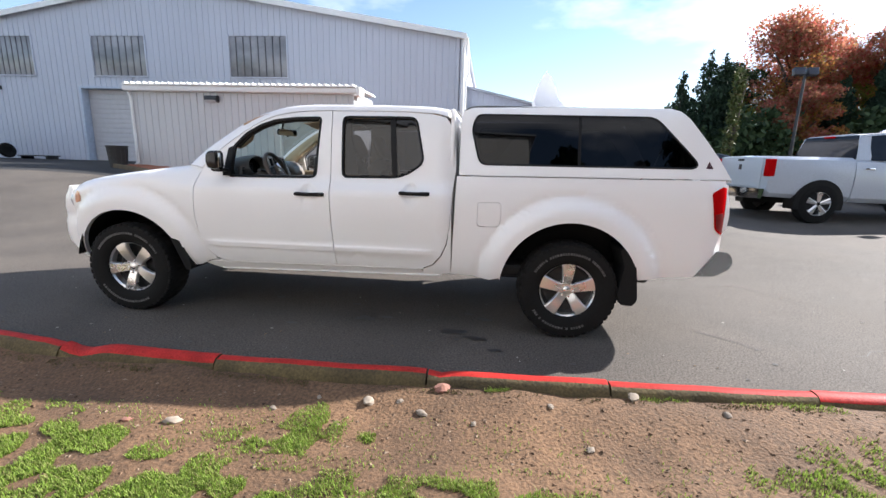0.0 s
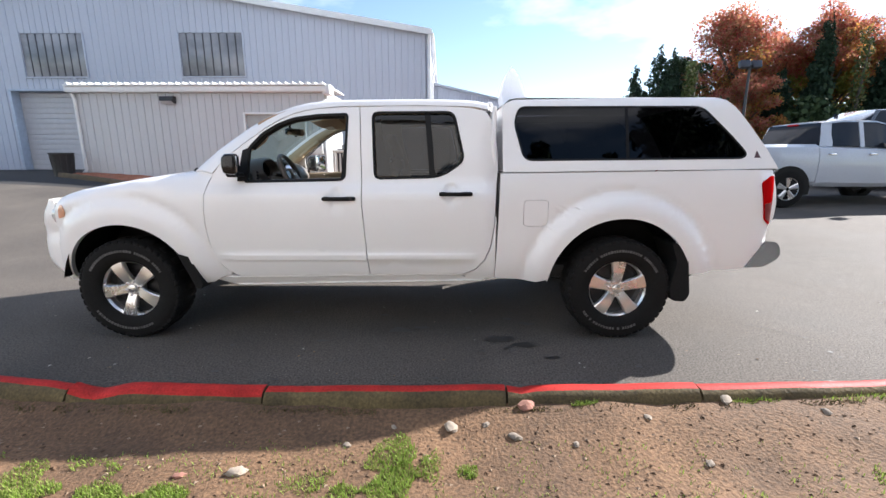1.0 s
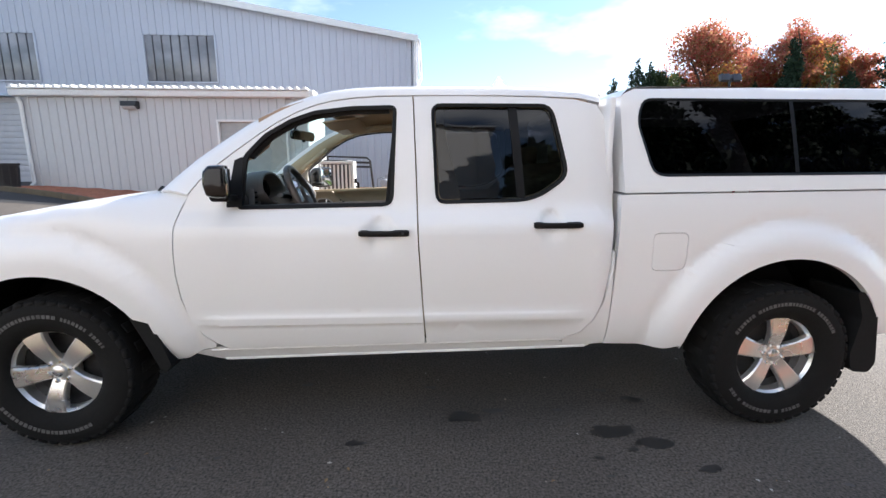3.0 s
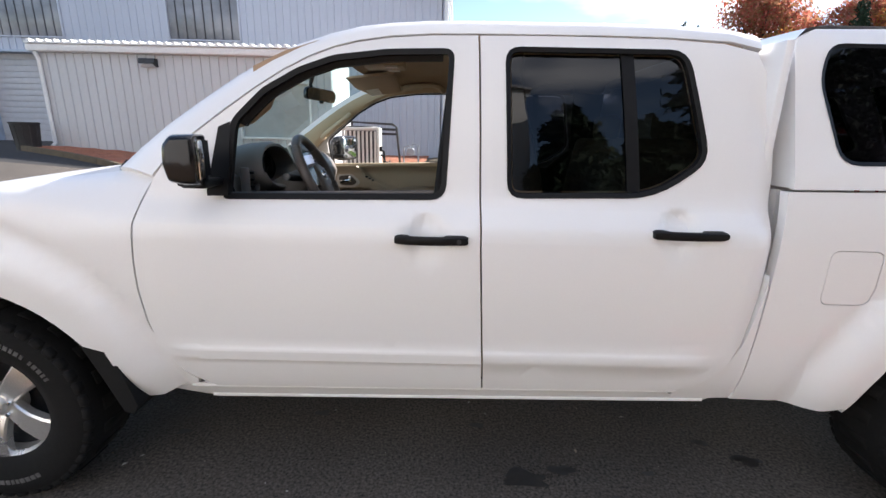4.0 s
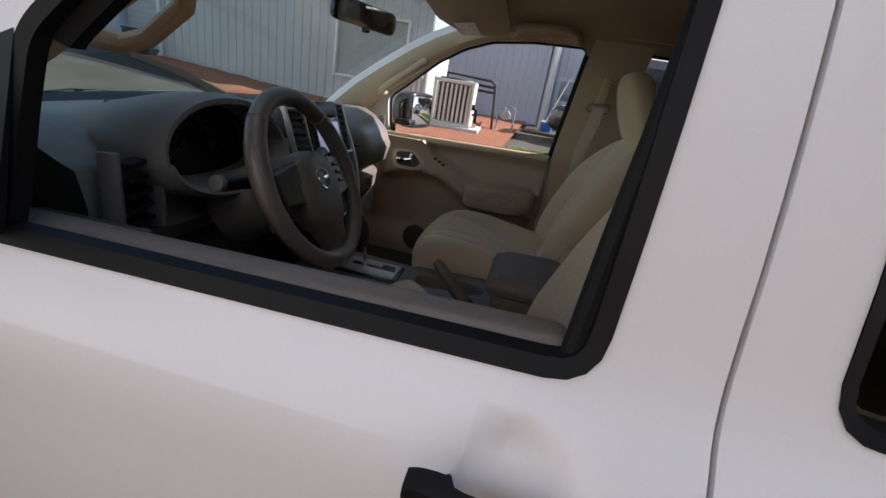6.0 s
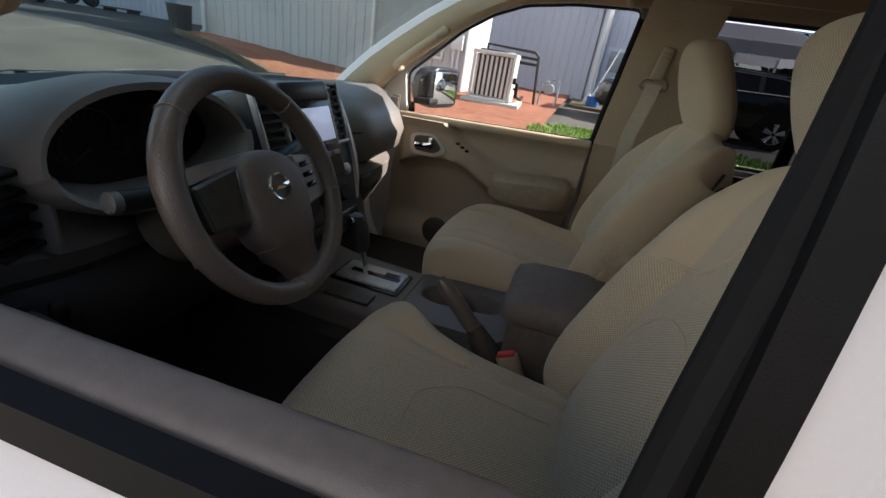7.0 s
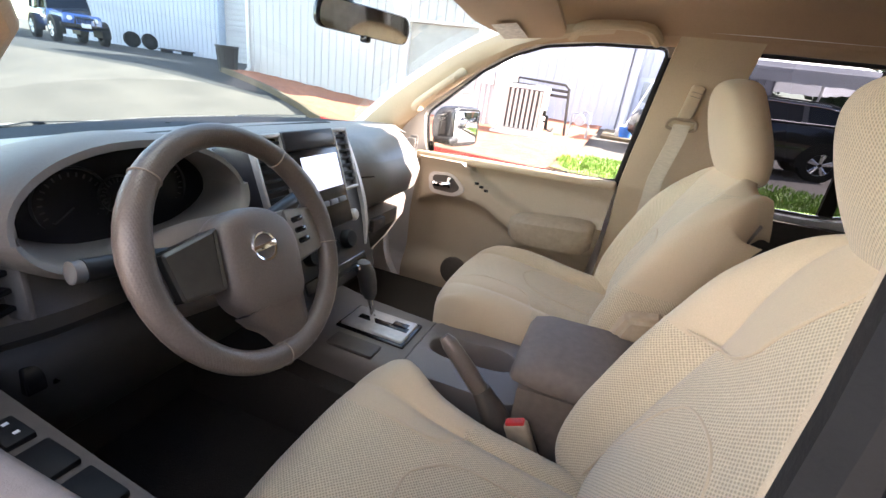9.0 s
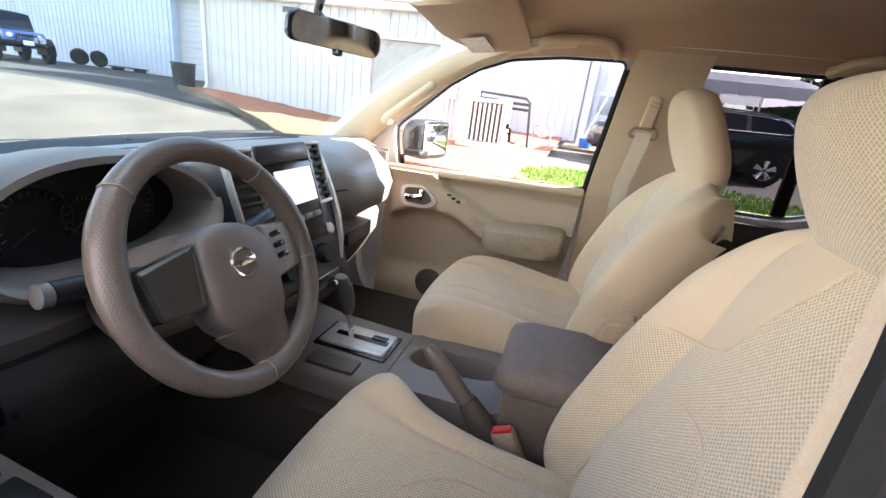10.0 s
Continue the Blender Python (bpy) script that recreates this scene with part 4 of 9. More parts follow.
rings = []
ctop = spline((2.70, 1.690), (2.76, 1.735), (2.90, 1.752), (3.5, 1.768), (4.05, 1.762), (4.20, 1.748), (4.28, 1.722))
for i in range(31):
    x = 2.70 + 1.58 * i / 30
    zt = ctop(x)
    ze = min(1.735, zt - 0.01)
    e = canopy_w(ze) - 0.06 * ramp(4.25, 4.72, x)
    rings.append([(x, e * (j / 12 - 1), zt - (zt - ze) * abs(j / 12 - 1) ** 3.5) for j in range(25)])
loft(bm, rings, closed=False)
part("canopy_roof", bm, PAINT, canopy, sharp=60)
bm = bmesh.new()
loft(bm, [[(4.28, -0.67, 1.72), (4.28, 0.67, 1.72)], [(4.45, -0.74, 1.52), (4.45, 0.74, 1.52)], [(4.645, -0.79, 1.225), (4.645, 0.79, 1.225)]], closed=False)
part("rear_hatch", bm, PRIVACY_DARK, canopy, "dark glass rear hatch")
bm = bmesh.new()
loft(bm, [[(x, -w, z), (x, w, z), (x + 0.02, w, z), (x + 0.02, -w, z)] for x, z, w in ((2.705, 1.225, 0.852), (2.705, 1.32, 0.826), (2.705, 1.50, 0.776), (2.708, 1.66, 0.728), (2.715, 1.69, 0.69))])
bmesh.ops.recalc_face_normals(bm, faces=bm.faces)
part("canopy_front", bm, PAINT, canopy)

# underside
bm = bmesh.new()
box(bm, (1.9, 0, 0.47), (4.6, 1.35, 0.10), 0.02)
for y in (-0.45, 0.45):
    box(bm, (1.7, y, 0.42), (4.2, 0.08, 0.12), 0.01)
tube(bm, [(3.55, -0.70, 0.385), (3.55, 0.70, 0.385)], 0.055, 12)
tube(bm, [(0.0, -0.70, 0.385), (0.0, 0.70, 0.385)], 0.045, 12)
lathe(bm, [(0.02, -0.14), (0.12, -0.09), (0.15, 0), (0.12, 0.09), (0.02, 0.14)], (3.55, 0.0, 0.385), (0, 1, 0), 16)
tube(bm, [(1.2, 0.25, 0.40), (2.6, 0.28, 0.38), (3.2, 0.45, 0.42), (4.3, 0.5, 0.42)], 0.035, 8)
part("underbody", bm, DARK_METAL, truck, "dark frame rails and axles")
for s in (-1, 1):
    for cx, cz, r in ((0.01, 0.39, 0.50), (3.545, 0.40, 0.53)):
        bm = bmesh.new()
        a = arc(cx, cz, r, 9, 171, 24)
        loft(bm, [[(x, s * y, z) for x, z in a] for y in (0.87, 0.60, 0.42)], closed=False)
        pts = [(x, s * 0.42, z) for x, z in a]
        bm.faces.new([bm.verts.new(p) for p in pts])
        part("wheel_liner", bm, BLACK_TRIM, truck, "black wheel arch liner")
    bm = bmesh.new()
    prism(bm, [(0.375, 0.678), (0.480, 0.648), (0.548, 0.425), (0.530, 0.395), (0.500, 0.40), (0.44, 0.54)], 0.66, 0.906, lambda u, v, w: (u, s * w, v))
    part("mud_flap", bm, RUBBER, truck, "black front mud flap")
    bm = bmesh.new()
    prism(bm, rounded([(3.890, 0.735), (4.000, 0.724), (4.020, 0.60), (4.052, 0.355), (4.02, 0.305), (3.93, 0.312), (3.905, 0.40), (3.94, 0.60)], 0.02, 3), 0.64, 0.918, lambda u, v, w: (u, s * w, v))
    part("mud_flap", bm, RUBBER, truck, "black rear mud flap")

# wheels: tyre with lugs and white-lettered sidewall, five-spoke alloy
R, TW = 0.385, 0.250


def wheel(cx, s, turn):
    c = Vector((cx, s * 0.785, R))
    bm = bmesh.new()
    h = TW / 2
    prof = [(0.206, -h * 0.72), (0.222, -h * 0.90), (0.262, -h * 1.0), (0.310, -h * 1.02), (0.340, -h * 0.97), (0.358, -h * 0.86), (0.367, -h * 0.70), (0.370, -h * 0.3),
            (0.370, h * 0.3), (0.367, h * 0.70), (0.358, h * 0.86), (0.340, h * 0.97), (0.310, h * 1.02), (0.262, h), (0.222, h * 0.90), (0.206, h * 0.72)]
    lathe(bm, prof, c, (0, s, 0), 64)
    ty = part("wheel", bm, TYRE, truck, "all-terrain tyre with worn white sidewall lettering on an alloy rim", sharp=50)
    bm = bmesh.new()
    for k in range(44):
        a = k * math.tau / 44
        for sh, off in ((1, 0.0), (-1, 0.5)):
            aa = a + off * math.tau / 44
            m = Matrix.Rotation(-aa, 3, "Y")
            p = c + Vector((math.cos(aa) * 0.3500, s * sh * h * 0.76, math.sin(aa) * 0.3500))
            box(bm, p, (0.026, 0.050, 0.043), 0.006, 1, m)
        if k % 2 == 0:
            p = c + Vector((math.cos(a) * 0.368, 0, math.sin(a) * 0.368))
            box(bm, p, (0.012, 0.11, 0.05), 0.003, 1, Matrix.Rotation(-a, 3, "Y"))
    tagged(part("tread", bm, TYRE, ty, sharp=50), "black tread blocks", kind="stuff")
    bm = bmesh.new()
    lathe(bm, [(0.17, -0.06), (0.196, 0.03), (0.196, 0.075), (0.206, 0.088), (0.213, 0.098), (0.219, 0.094), (0.221, 0.080), (0.206, 0.04)], c, (0, s, 0), 64)
    part("rim", bm, ALLOY, ty, "machined alloy rim")
    bm = bmesh.new()
    lathe(bm, [(0.0002, 0.010), (0.17, 0.010), (0.195, 0.03)], c, (0, s, 0), 40)
    part("brake_disc", bm, DARK_METAL, ty, "dark brake disc")
    for k in range(5):
        a = turn + k * math.tau / 5
        ca, sa = math.cos(a), math.sin(a)

        def at(r, t, y):
            return c + Vector((ca * r - sa * t, s * y, sa * r + ca * t))
        bm = bmesh.new()
        rings = []
        for r, w, y in ((0.045, 0.036, 0.072), (0.075, 0.037, 0.082), (0.12, 0.042, 0.093), (0.17, 0.049, 0.096), (0.206, 0.056, 0.092)):
            rings.append([at(r, -w, y - 0.030), at(r, -w * 0.96, y - 0.006), at(r, -w * 0.80, y), at(r, w * 0.80, y), at(r, w * 0.96, y - 0.006), at(r, w, y - 0.030)])
        loft(bm, rings)
        bmesh.ops.recalc_face_normals(bm, faces=bm.faces)
        part("spoke", bm, ALLOY, ty, sharp=25)
    bm = bmesh.new()
    lathe(bm, [(0.0002, 0.088), (0.022, 0.087), (0.030, 0.082), (0.034, 0.070), (0.062, 0.068), (0.068, 0.055), (0.070, 0.02)], c, (0, s, 0), 36)
    part("hub_cap", bm, ALLOY, ty, "alloy hub with a plain centre cap")
    for k in range(6):
        a = turn + (k + 0.5) * math.tau / 6
        p = c + Vector((math.cos(a) * 0.051, s * 0.066, math.sin(a) * 0.051))
        bm = bmesh.new()
        lathe(bm, [(0.0002, 0.018), (0.007, 0.017), (0.010, 0.012), (0.011, 0.0)], p, (0, s, 0), 10)
        part("lug_nut", bm, CHROME, ty)
    bm = bmesh.new()
    rg = random.Random(int(cx * 10) + s)
    for a0, a1 in ((28, 150), (212, 298)):
        a = a0
        while a < a1:
            w = rg.choice((2.0, 2.8, 3.2))
            am = radians(a + w / 2)
            rr = 0.290
            p = c + Vector((math.cos(am) * rr, s * (h * 1.012 + 0.0006), math.sin(am) * rr))
            box(bm, p, (0.017, 0.003, 0.29 * radians(w)), 0, 1, Matrix.Rotation(-am, 3, "Y"))
            a += w + (4.5 if rg.random() < 0.16 else 1.3)
    tagged(part("sidewall_lettering", bm, TYRE_WHITE, ty), "raised white bars of tyre lettering", kind="stuff")


wheel(0.0, -1, radians(43))
wheel(WB, -1, radians(18))
wheel(0.0, 1, radians(10))
wheel(WB, 1, radians(40))

# door mirrors
for s in (-1, 1):
    bm = bmesh.new()
    rings = []
    ym, zc, tall, back = (0.982, 1.284, 0.068, 0.848) if s < 0 else (1.010, 1.262, 0.086, 0.838)
    wide = 1.0 if s < 0 else 1.45
    for v, k in ((-0.084, 0.60), (-0.070, 0.88), (-0.042, 1.0), (0.038, 1.0), (0.070, 0.96), (0.084, 0.84)):
        y, hz, hx = ym + v * wide, tall * k, 0.046 * k
        xc = back + 0.28 * (v * wide + 0.072)
        o = [(hx * 1.05, hz), (hx * 1.05, -hz), (hx * 0.2, -hz * 1.02), (-hx * 0.75, -hz * 0.90), (-hx, -hz * 0.2), (-hx * 0.9, hz * 0.60), (-hx * 0.4, hz * 0.97)]
        rings.append([(xc + u, s * y, zc + v) for u, v in o])
    loft(bm, rings)
    bmesh.ops.recalc_face_normals(bm, faces=bm.faces)
    bmesh.ops.bevel(bm, geom=list(bm.edges), offset=0.010, segments=2, profile=0.5, affect="EDGES", clamp_overlap=True)
    mir = part("door_mirror", bm, mat("black_mirror_shell", (0.010, 0.010, 0.011), 0.16, coat=0.2, spec=0.3), truck, "glossy black door mirror", sharp=50)
    bm = bmesh.new()
    box(bm, (back + 0.0715 if s < 0 else back + 0.069, s * (ym + 0.003), zc), (0.006, 0.122 * wide, 1.56 * tall), 0.0028, 2, Matrix.Rotation(radians(-15.6 * s), 3, "Z"))
    part("mirror_glass", bm, CHROME, mir, "mirror glass")
    bm = bmesh.new()
    box(bm, (0.862, s * 0.900, 1.208), (0.080, 0.11, 0.026), 0.010, 3)
    box(bm, (0.862, s * 0.960, 1.214), (0.060, 0.05, 0.020), 0.008, 3)
    prism(bm, [(0.850, 1.180), (0.882, 1.375), (0.920, 1.392), (0.918, 1.165), (0.852, 1.163)] if s < 0 else [(0.79, 1.16), (0.79, 1.20), (0.83, 1.20), (0.83, 1.16)], 0.0, 0.012, lambda u, v, w: (u, s * (cab_w(v) + 0.003 + w * (v < 1.3)), v))
    part("mirror_mount", bm, BLACK_TRIM, mir)


# ---- the truck's cabin ----
BEIGE = mat("beige_trim_plastic", (0.496, 0.394, 0.27), 0.62, var=0.04, fine=350, fvar=0.03, bump=0.0004, bscale=700)
TAUPE = mat("taupe_dash_plastic", (0.160, 0.140, 0.124), 0.46, var=0.05, fine=350, fvar=0.03, bump=0.0004, bscale=700)
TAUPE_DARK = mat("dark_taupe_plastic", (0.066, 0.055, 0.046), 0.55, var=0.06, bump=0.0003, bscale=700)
LINER = mat("beige_headliner_cloth", (0.45, 0.322, 0.218), 0.95, var=0.03, fine=500, fvar=0.05, bump=0.0005, bscale=900)
WHEEL_LEATHER = punched("taupe_wheel_leather", (0.138, 0.112, 0.095), 0.30)
PLAIN_LEATHER = mat("smooth_taupe_leather", (0.138, 0.112, 0.095), 0.34, var=0.05, fine=300, bump=0.0004, bscale=420)
CARPET = mat("dark_brown_carpet", (0.037, 0.03, 0.025), 0.98, var=0.15, fine=500, fvar=0.2, bump=0.002, bscale=500)
CLOTH = mat("smooth_beige_seat_cloth", (0.60, 0.476, 0.322), 0.92, var=0.03, fine=600, fvar=0.04, bump=0.0003, bscale=1200, sheen=0.2)
MESH_CLOTH = woven("beige_mesh_seat_cloth", (0.62, 0.508, 0.345))
PIANO = mat("glossy_black_plastic", (0.012, 0.012, 0.014), 0.18, var=0.05)
SILVER = mat("satin_silver_trim", (0.50, 0.48, 0.46), 0.32, 0.35, var=0.04)
SCREEN = lamp_mat("lit_blank_screen", (0.58, 0.66, 0.92), 0.052)
STACK = mat("dark_satin_stack_plastic", (0.022, 0.022, 0.026), 0.34, var=0.06)
SCREEN_OFF = mat("dark_display", (0.008, 0.008, 0.010), 0.25, spec=0.2)


def finer(pts, k, across=False):
    """The same surface with k times as many points, rounded through the old ones."""
    rows = [[Vector(p) for p in r] for r in pts]
    if across:
        rows = [list(r) for r in zip(*rows)]
    out = []
    n = len(rows)
    for i in range(n - 1):
        for q in range(k):
            t = q / k
            r0, r1, r2, r3 = rows[max(i - 1, 0)], rows[i], rows[i + 1], rows[min(i + 2, n - 1)]
            out.append([0.5 * (2 * b + (c - a) * t + (2 * a - 5 * b + 4 * c - d) * t * t + (3 * b - a - 3 * c + d) * t ** 3) for a, b, c, d in zip(r0, r1, r2, r3)])
    out.append(rows[-1])
    if across:
        out = [list(r) for r in zip(*out)]
    return out


def on_grid(pts, key, want):
    """The grid point whose key is nearest to what is wanted."""
    return min((p for r in pts for p in r), key=lambda p: sum((a - b) ** 2 for a, b in zip(key(p), want)))


def soften(line):
    for _ in range(3):
        line = [line[0]] + [q for a, b in zip(line, line[1:]) for q in (a.lerp(b, 0.25), a.lerp(b, 0.75))] + [line[-1]]
    return line[::2]


def cloth_grid(pts, zone=None, fine=1):
    """A grid of points with its own cloth layout in metres; zone(i, j) names each cell's material."""
    bm = bmesh.new()
    uv = bm.loops.layers.uv.new("UVMap")
    if fine > 1:
        pts = finer(finer(pts, fine), fine, True)
    vs = [[bm.verts.new(p) for p in r] for r in pts]
    ni, nj = len(pts), len(pts[0])
    lu = [0.0]
    mid = nj // 2
    for i in range(1, ni):
        lu.append(lu[-1] + (Vector(pts[i][mid]) - Vector(pts[i - 1][mid])).length)
    mi = ni // 2
    lv = [0.0]
    for j in range(1, nj):
        lv.append(lv[-1] + (Vector(pts[mi][j]) - Vector(pts[mi][j - 1])).length)
    for i in range(ni - 1):
        for j in range(nj - 1):
            f = bm.faces.new((vs[i][j], vs[i + 1][j], vs[i + 1][j + 1], vs[i][j + 1]))
            for lp, (a, b) in zip(f.loops, ((i, j), (i + 1, j), (i + 1, j + 1), (i, j + 1))):
                lp[uv].uv = (lv[b], lu[a])
            f.material_index = zone(f.calc_center_median(), j / (nj - 1)) if zone else 0
    bmesh.ops.remove_doubles(bm, verts=bm.verts, dist=0.0005)
    bmesh.ops.holes_fill(bm, edges=[e for e in bm.edges if e.is_boundary], sides=40)
    return bm


# inner shells: floor, firewall, roof lining, side trims
bm = bmesh.new()
box(bm, (1.62, 0, 0.56), (2.0, 1.56, 0.05), 0.01)
box(bm, (0.62, 0, 0.80), (0.04, 1.50, 0.70), 0.01)
loft(bm, [[(0.64, -0.22, 0.56), (0.64, -0.17, 0.74), (0.64, 0.19, 0.74), (0.64, 0.24, 0.56)], [(2.5, -0.20, 0.56), (2.5, -0.15, 0.66), (2.5, 0.17, 0.66), (2.5, 0.22, 0.56)]])
part("floor_carpet", bm, CARPET, truck, "dark brown floor carpet")
bm = bmesh.new()
rings = []
for i in range(25):
    u = i / 24
    row = []
    for j in range(25):
        v = j / 12 - 1
        x = (1.225 - 0.07 * (1 - v * v)) * (1 - u) + 2.58 * u
        zc = roof_c(x) - 0.040 - 0.012 * ramp(1.9, 1.2, x)
        row.append((x, 0.700 * v, zc - 0.014 * abs(v) ** 2 - 0.075 * ramp(0.80, 1.0, abs(v))))
    rings.append(row)
loft(bm, rings, closed=False)
liner = part("headliner", bm, LINER, truck, "beige cloth roof lining", sharp=60)
bm = bmesh.new()
box(bm, (1.30, 0.02, 1.690), (0.20, 0.17, 0.035), 0.014, 3)
oc = part("roof_console", bm, BEIGE, truck, "beige roof console with reading lamps")
LAMP_LENS = mat("lamp_lens", (0.75, 0.72, 0.66), 0.25)
for y in (-0.035, 0.075):
    bm = bmesh.new()
    box(bm, (1.34, y, 1.671), (0.06, 0.05, 0.010), 0.004)
    part("reading_lamp", bm, LAMP_LENS, oc)


def trim_depth(off):
    return lambda x, z: cab_w(z) - off


for s in (-1, 1):
    # windscreen pillar lining with a grip
    bm = bmesh.new()
    rings = []
    for (dx, dz), (sx, sz, sy) in zip(PD[:10], PS[:10]):
        a = Vector((dx + 0.015, cab_w(dz) - 0.045, dz - 0.015))
        b = Vector((sx + 0.030, sy - 0.020, sz - 0.035))
        q = [a, a.lerp(b, 0.3) + Vector((0.012, -0.028, -0.020)), a.lerp(b, 0.7) + Vector((0.012, -0.026, -0.022)), b, b + Vector((-0.01, 0.004, 0.012)), a + Vector((0, 0.008, 0.008))]
        rings.append([(p.x, s * p.y, p.z) for p in q])
    loft(bm, rings)
    bmesh.ops.recalc_face_normals(bm, faces=bm.faces)
    pl = part("pillar_trim", bm, BEIGE, truck, "beige windscreen pillar trim", sharp=60)
    bm = bmesh.new()
    if s < 0:
        grip = [(0.80, -0.70, 1.400), (0.822, -0.64, 1.394), (0.860, -0.617, 1.388), (0.900, -0.612, 1.402), (0.965, -0.612, 1.452), (0.987, -0.630, 1.485), (0.985, -0.670, 1.505)]
    else:
        grip = [(0.800, 0.735, 1.335), (0.800, 0.695, 1.338), (0.825, 0.665, 1.358), (0.90, 0.645, 1.412), (0.965, 0.635, 1.458), (0.985, 0.655, 1.478), (0.985, 0.690, 1.480)]
    tube(bm, grip, [0.016, 0.017, 0.015, 0.0145, 0.015, 0.017, 0.016], 10)
    part("grab_handle", bm, BEIGE, pl)
    # door pillar lining
    bp = [(1.575, 0.52), (1.590, 1.00), (1.585, 1.18), (1.596, 1.30), (1.608, 1.40), (1.628, 1.60), (1.636, 1.655), (1.855, 1.655), (1.845, 1.57), (1.862, 1.45), (1.92, 1.22), (1.95, 0.52)]
    part("pillar_trim", sheet(bp, [], trim_depth(0.062), 0.06, flange=-0.03, side=s), BEIGE, truck, "beige door pillar trim")
    bm = bmesh.new()
    tube(bm, [(x - 0.006, s * (cab_w(z) - 0.020), z) for x, z in ((1.584, 1.17), (1.596, 1.30), (1.608, 1.40), (1.618, 1.50), (1.628, 1.60))], 0.0125, 10)
    part("door_seal", bm, RUBBER, truck, "black rubber weather strip")
    rp = [(1.93, 0.52), (1.93, 1.16), (2.30, 1.165), (2.44, 1.29), (2.42, 1.60), (2.40, 1.66), (2.60, 1.64), (2.62, 0.52)]
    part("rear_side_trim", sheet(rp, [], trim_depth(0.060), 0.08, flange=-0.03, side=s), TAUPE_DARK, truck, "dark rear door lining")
    # rail above the doors
    bm = bmesh.new()
    rings = []
    for x, z0 in ((0.98, 1.515), (1.08, 1.565), (1.18, 1.598), (1.30, 1.618), (1.45, 1.628), (1.60, 1.632), (1.90, 1.640), (2.30, 1.640), (2.55, 1.62)):
        w = cab_w(z0)
        rings.append([(x, s * (w - 0.03), z0 - 0.004), (x, s * (w - 0.055), z0 + 0.002), (x, s * (w - 0.075), z0 + 0.03), (x, s * (w - 0.085), z0 + 0.065), (x, s * (w - 0.03), z0 + 0.05)])
    loft(bm, rings)
    bmesh.ops.recalc_face_normals(bm, faces=bm.faces)
    part("roof_rail_trim", bm, LINER, truck, sharp=60)
    bm = bmesh.new()
    for dx in (0.0, 0.82):
        if dx:
            bm = bmesh.new()
        pts = [(1.328, s * 0.672, 1.628), (1.336, s * 0.645, 1.634), (1.352, s * 0.618, 1.646), (1.385, s * 0.604, 1.655), (1.45, s * 0.600, 1.660), (1.515, s * 0.602, 1.662), (1.552, s * 0.616, 1.656), (1.570, s * 0.645, 1.643), (1.578, s * 0.672, 1.634)]
        tube(bm, [(x + dx, y, z + 0.012 * (dx > 0)) for x, y, z in pts], [0.017, 0.017, 0.016, 0.014, 0.013, 0.014, 0.016, 0.017, 0.017], 10)
        part("roof_grab_handle", bm, BEIGE, liner)
    # sun visor
    bm = bmesh.new()
    rings = []
    for k in range(9):
        u = k / 8
        y = 0.17 + 0.42 * u
        zc = 1.672 - 0.052 * u ** 1.4
        x0 = 1.075 + 0.055 * ramp(0.55, 1.0, u)
        x1 = 1.325 - 0.015 * ramp(0.9, 1.0, u)
        o = [(x0, 0), (x0 + 0.02, 0.010), (x1 - 0.02, 0.014), (x1, 0.006), (x1, -0.006), (x1 - 0.02, -0.012), (x0 + 0.02, -0.010)]
        k2 = 0.55 if k in (0, 8) else 1.0
        rings.append([(xx, s * y, zc + zz * k2 - 0.03 * (1 - (xx - 1.075) / 0.25)) for xx, zz in o])
    loft(bm, rings)
    bmesh.ops.recalc_face_normals(bm, faces=bm.faces)
    sv = part("sun_visor", bm, LINER, liner, "beige sun visor folded up", sharp=50)
    if s > 0:
        bm = bmesh.new()
        loft(bm, [[(1.13, 0.40, 1.6225), (1.20, 0.40, 1.6335)], [(1.14, 0.53, 1.602), (1.21, 0.53, 1.613)]], closed=False)
        bmesh.ops.translate(bm, verts=bm.verts, vec=(0.01, 0, -0.017))
        part("warning_label", bm, mat("pale_label", (0.72, 0.68, 0.62), 0.5, var=0.1, scale=60), liner, "pale printed label with unreadable lines")


# door linings
band_low = spline((0.80, 0.940), (0.86, 0.968), (0.935, 0.994), (1.0, 0.997), (1.077, 0.987), (1.18, 0.936), (1.27, 0.892), (1.37, 0.884), (1.56, 0.884))
band_high = spline((0.80, 1.17), (1.0, 1.160), (1.061, 1.096), (1.14, 1.051), (1.238, 1.006), (1.30, 0.990), (1.56, 1.010))


def door_depth(x, z):
    """Half width of the lining: a raised band falls from the lever to the armrest, with a pocket below."""
    w = 0.822 - 0.040 * ramp(1.10, 1.17, z)
    lo, hi = band_low(x), band_high(x)
    raised = 0.050 * ramp(lo - 0.012, lo + 0.012, z) * ramp(hi + 0.016, hi - 0.006, z) * ramp(0.79, 0.83, x)
    return w - raised + 0.022 * ramp(lo, lo - 0.05, z) * ramp(0.78, 0.88, x) - 0.05 * ramp(0.74, 0.62, z)


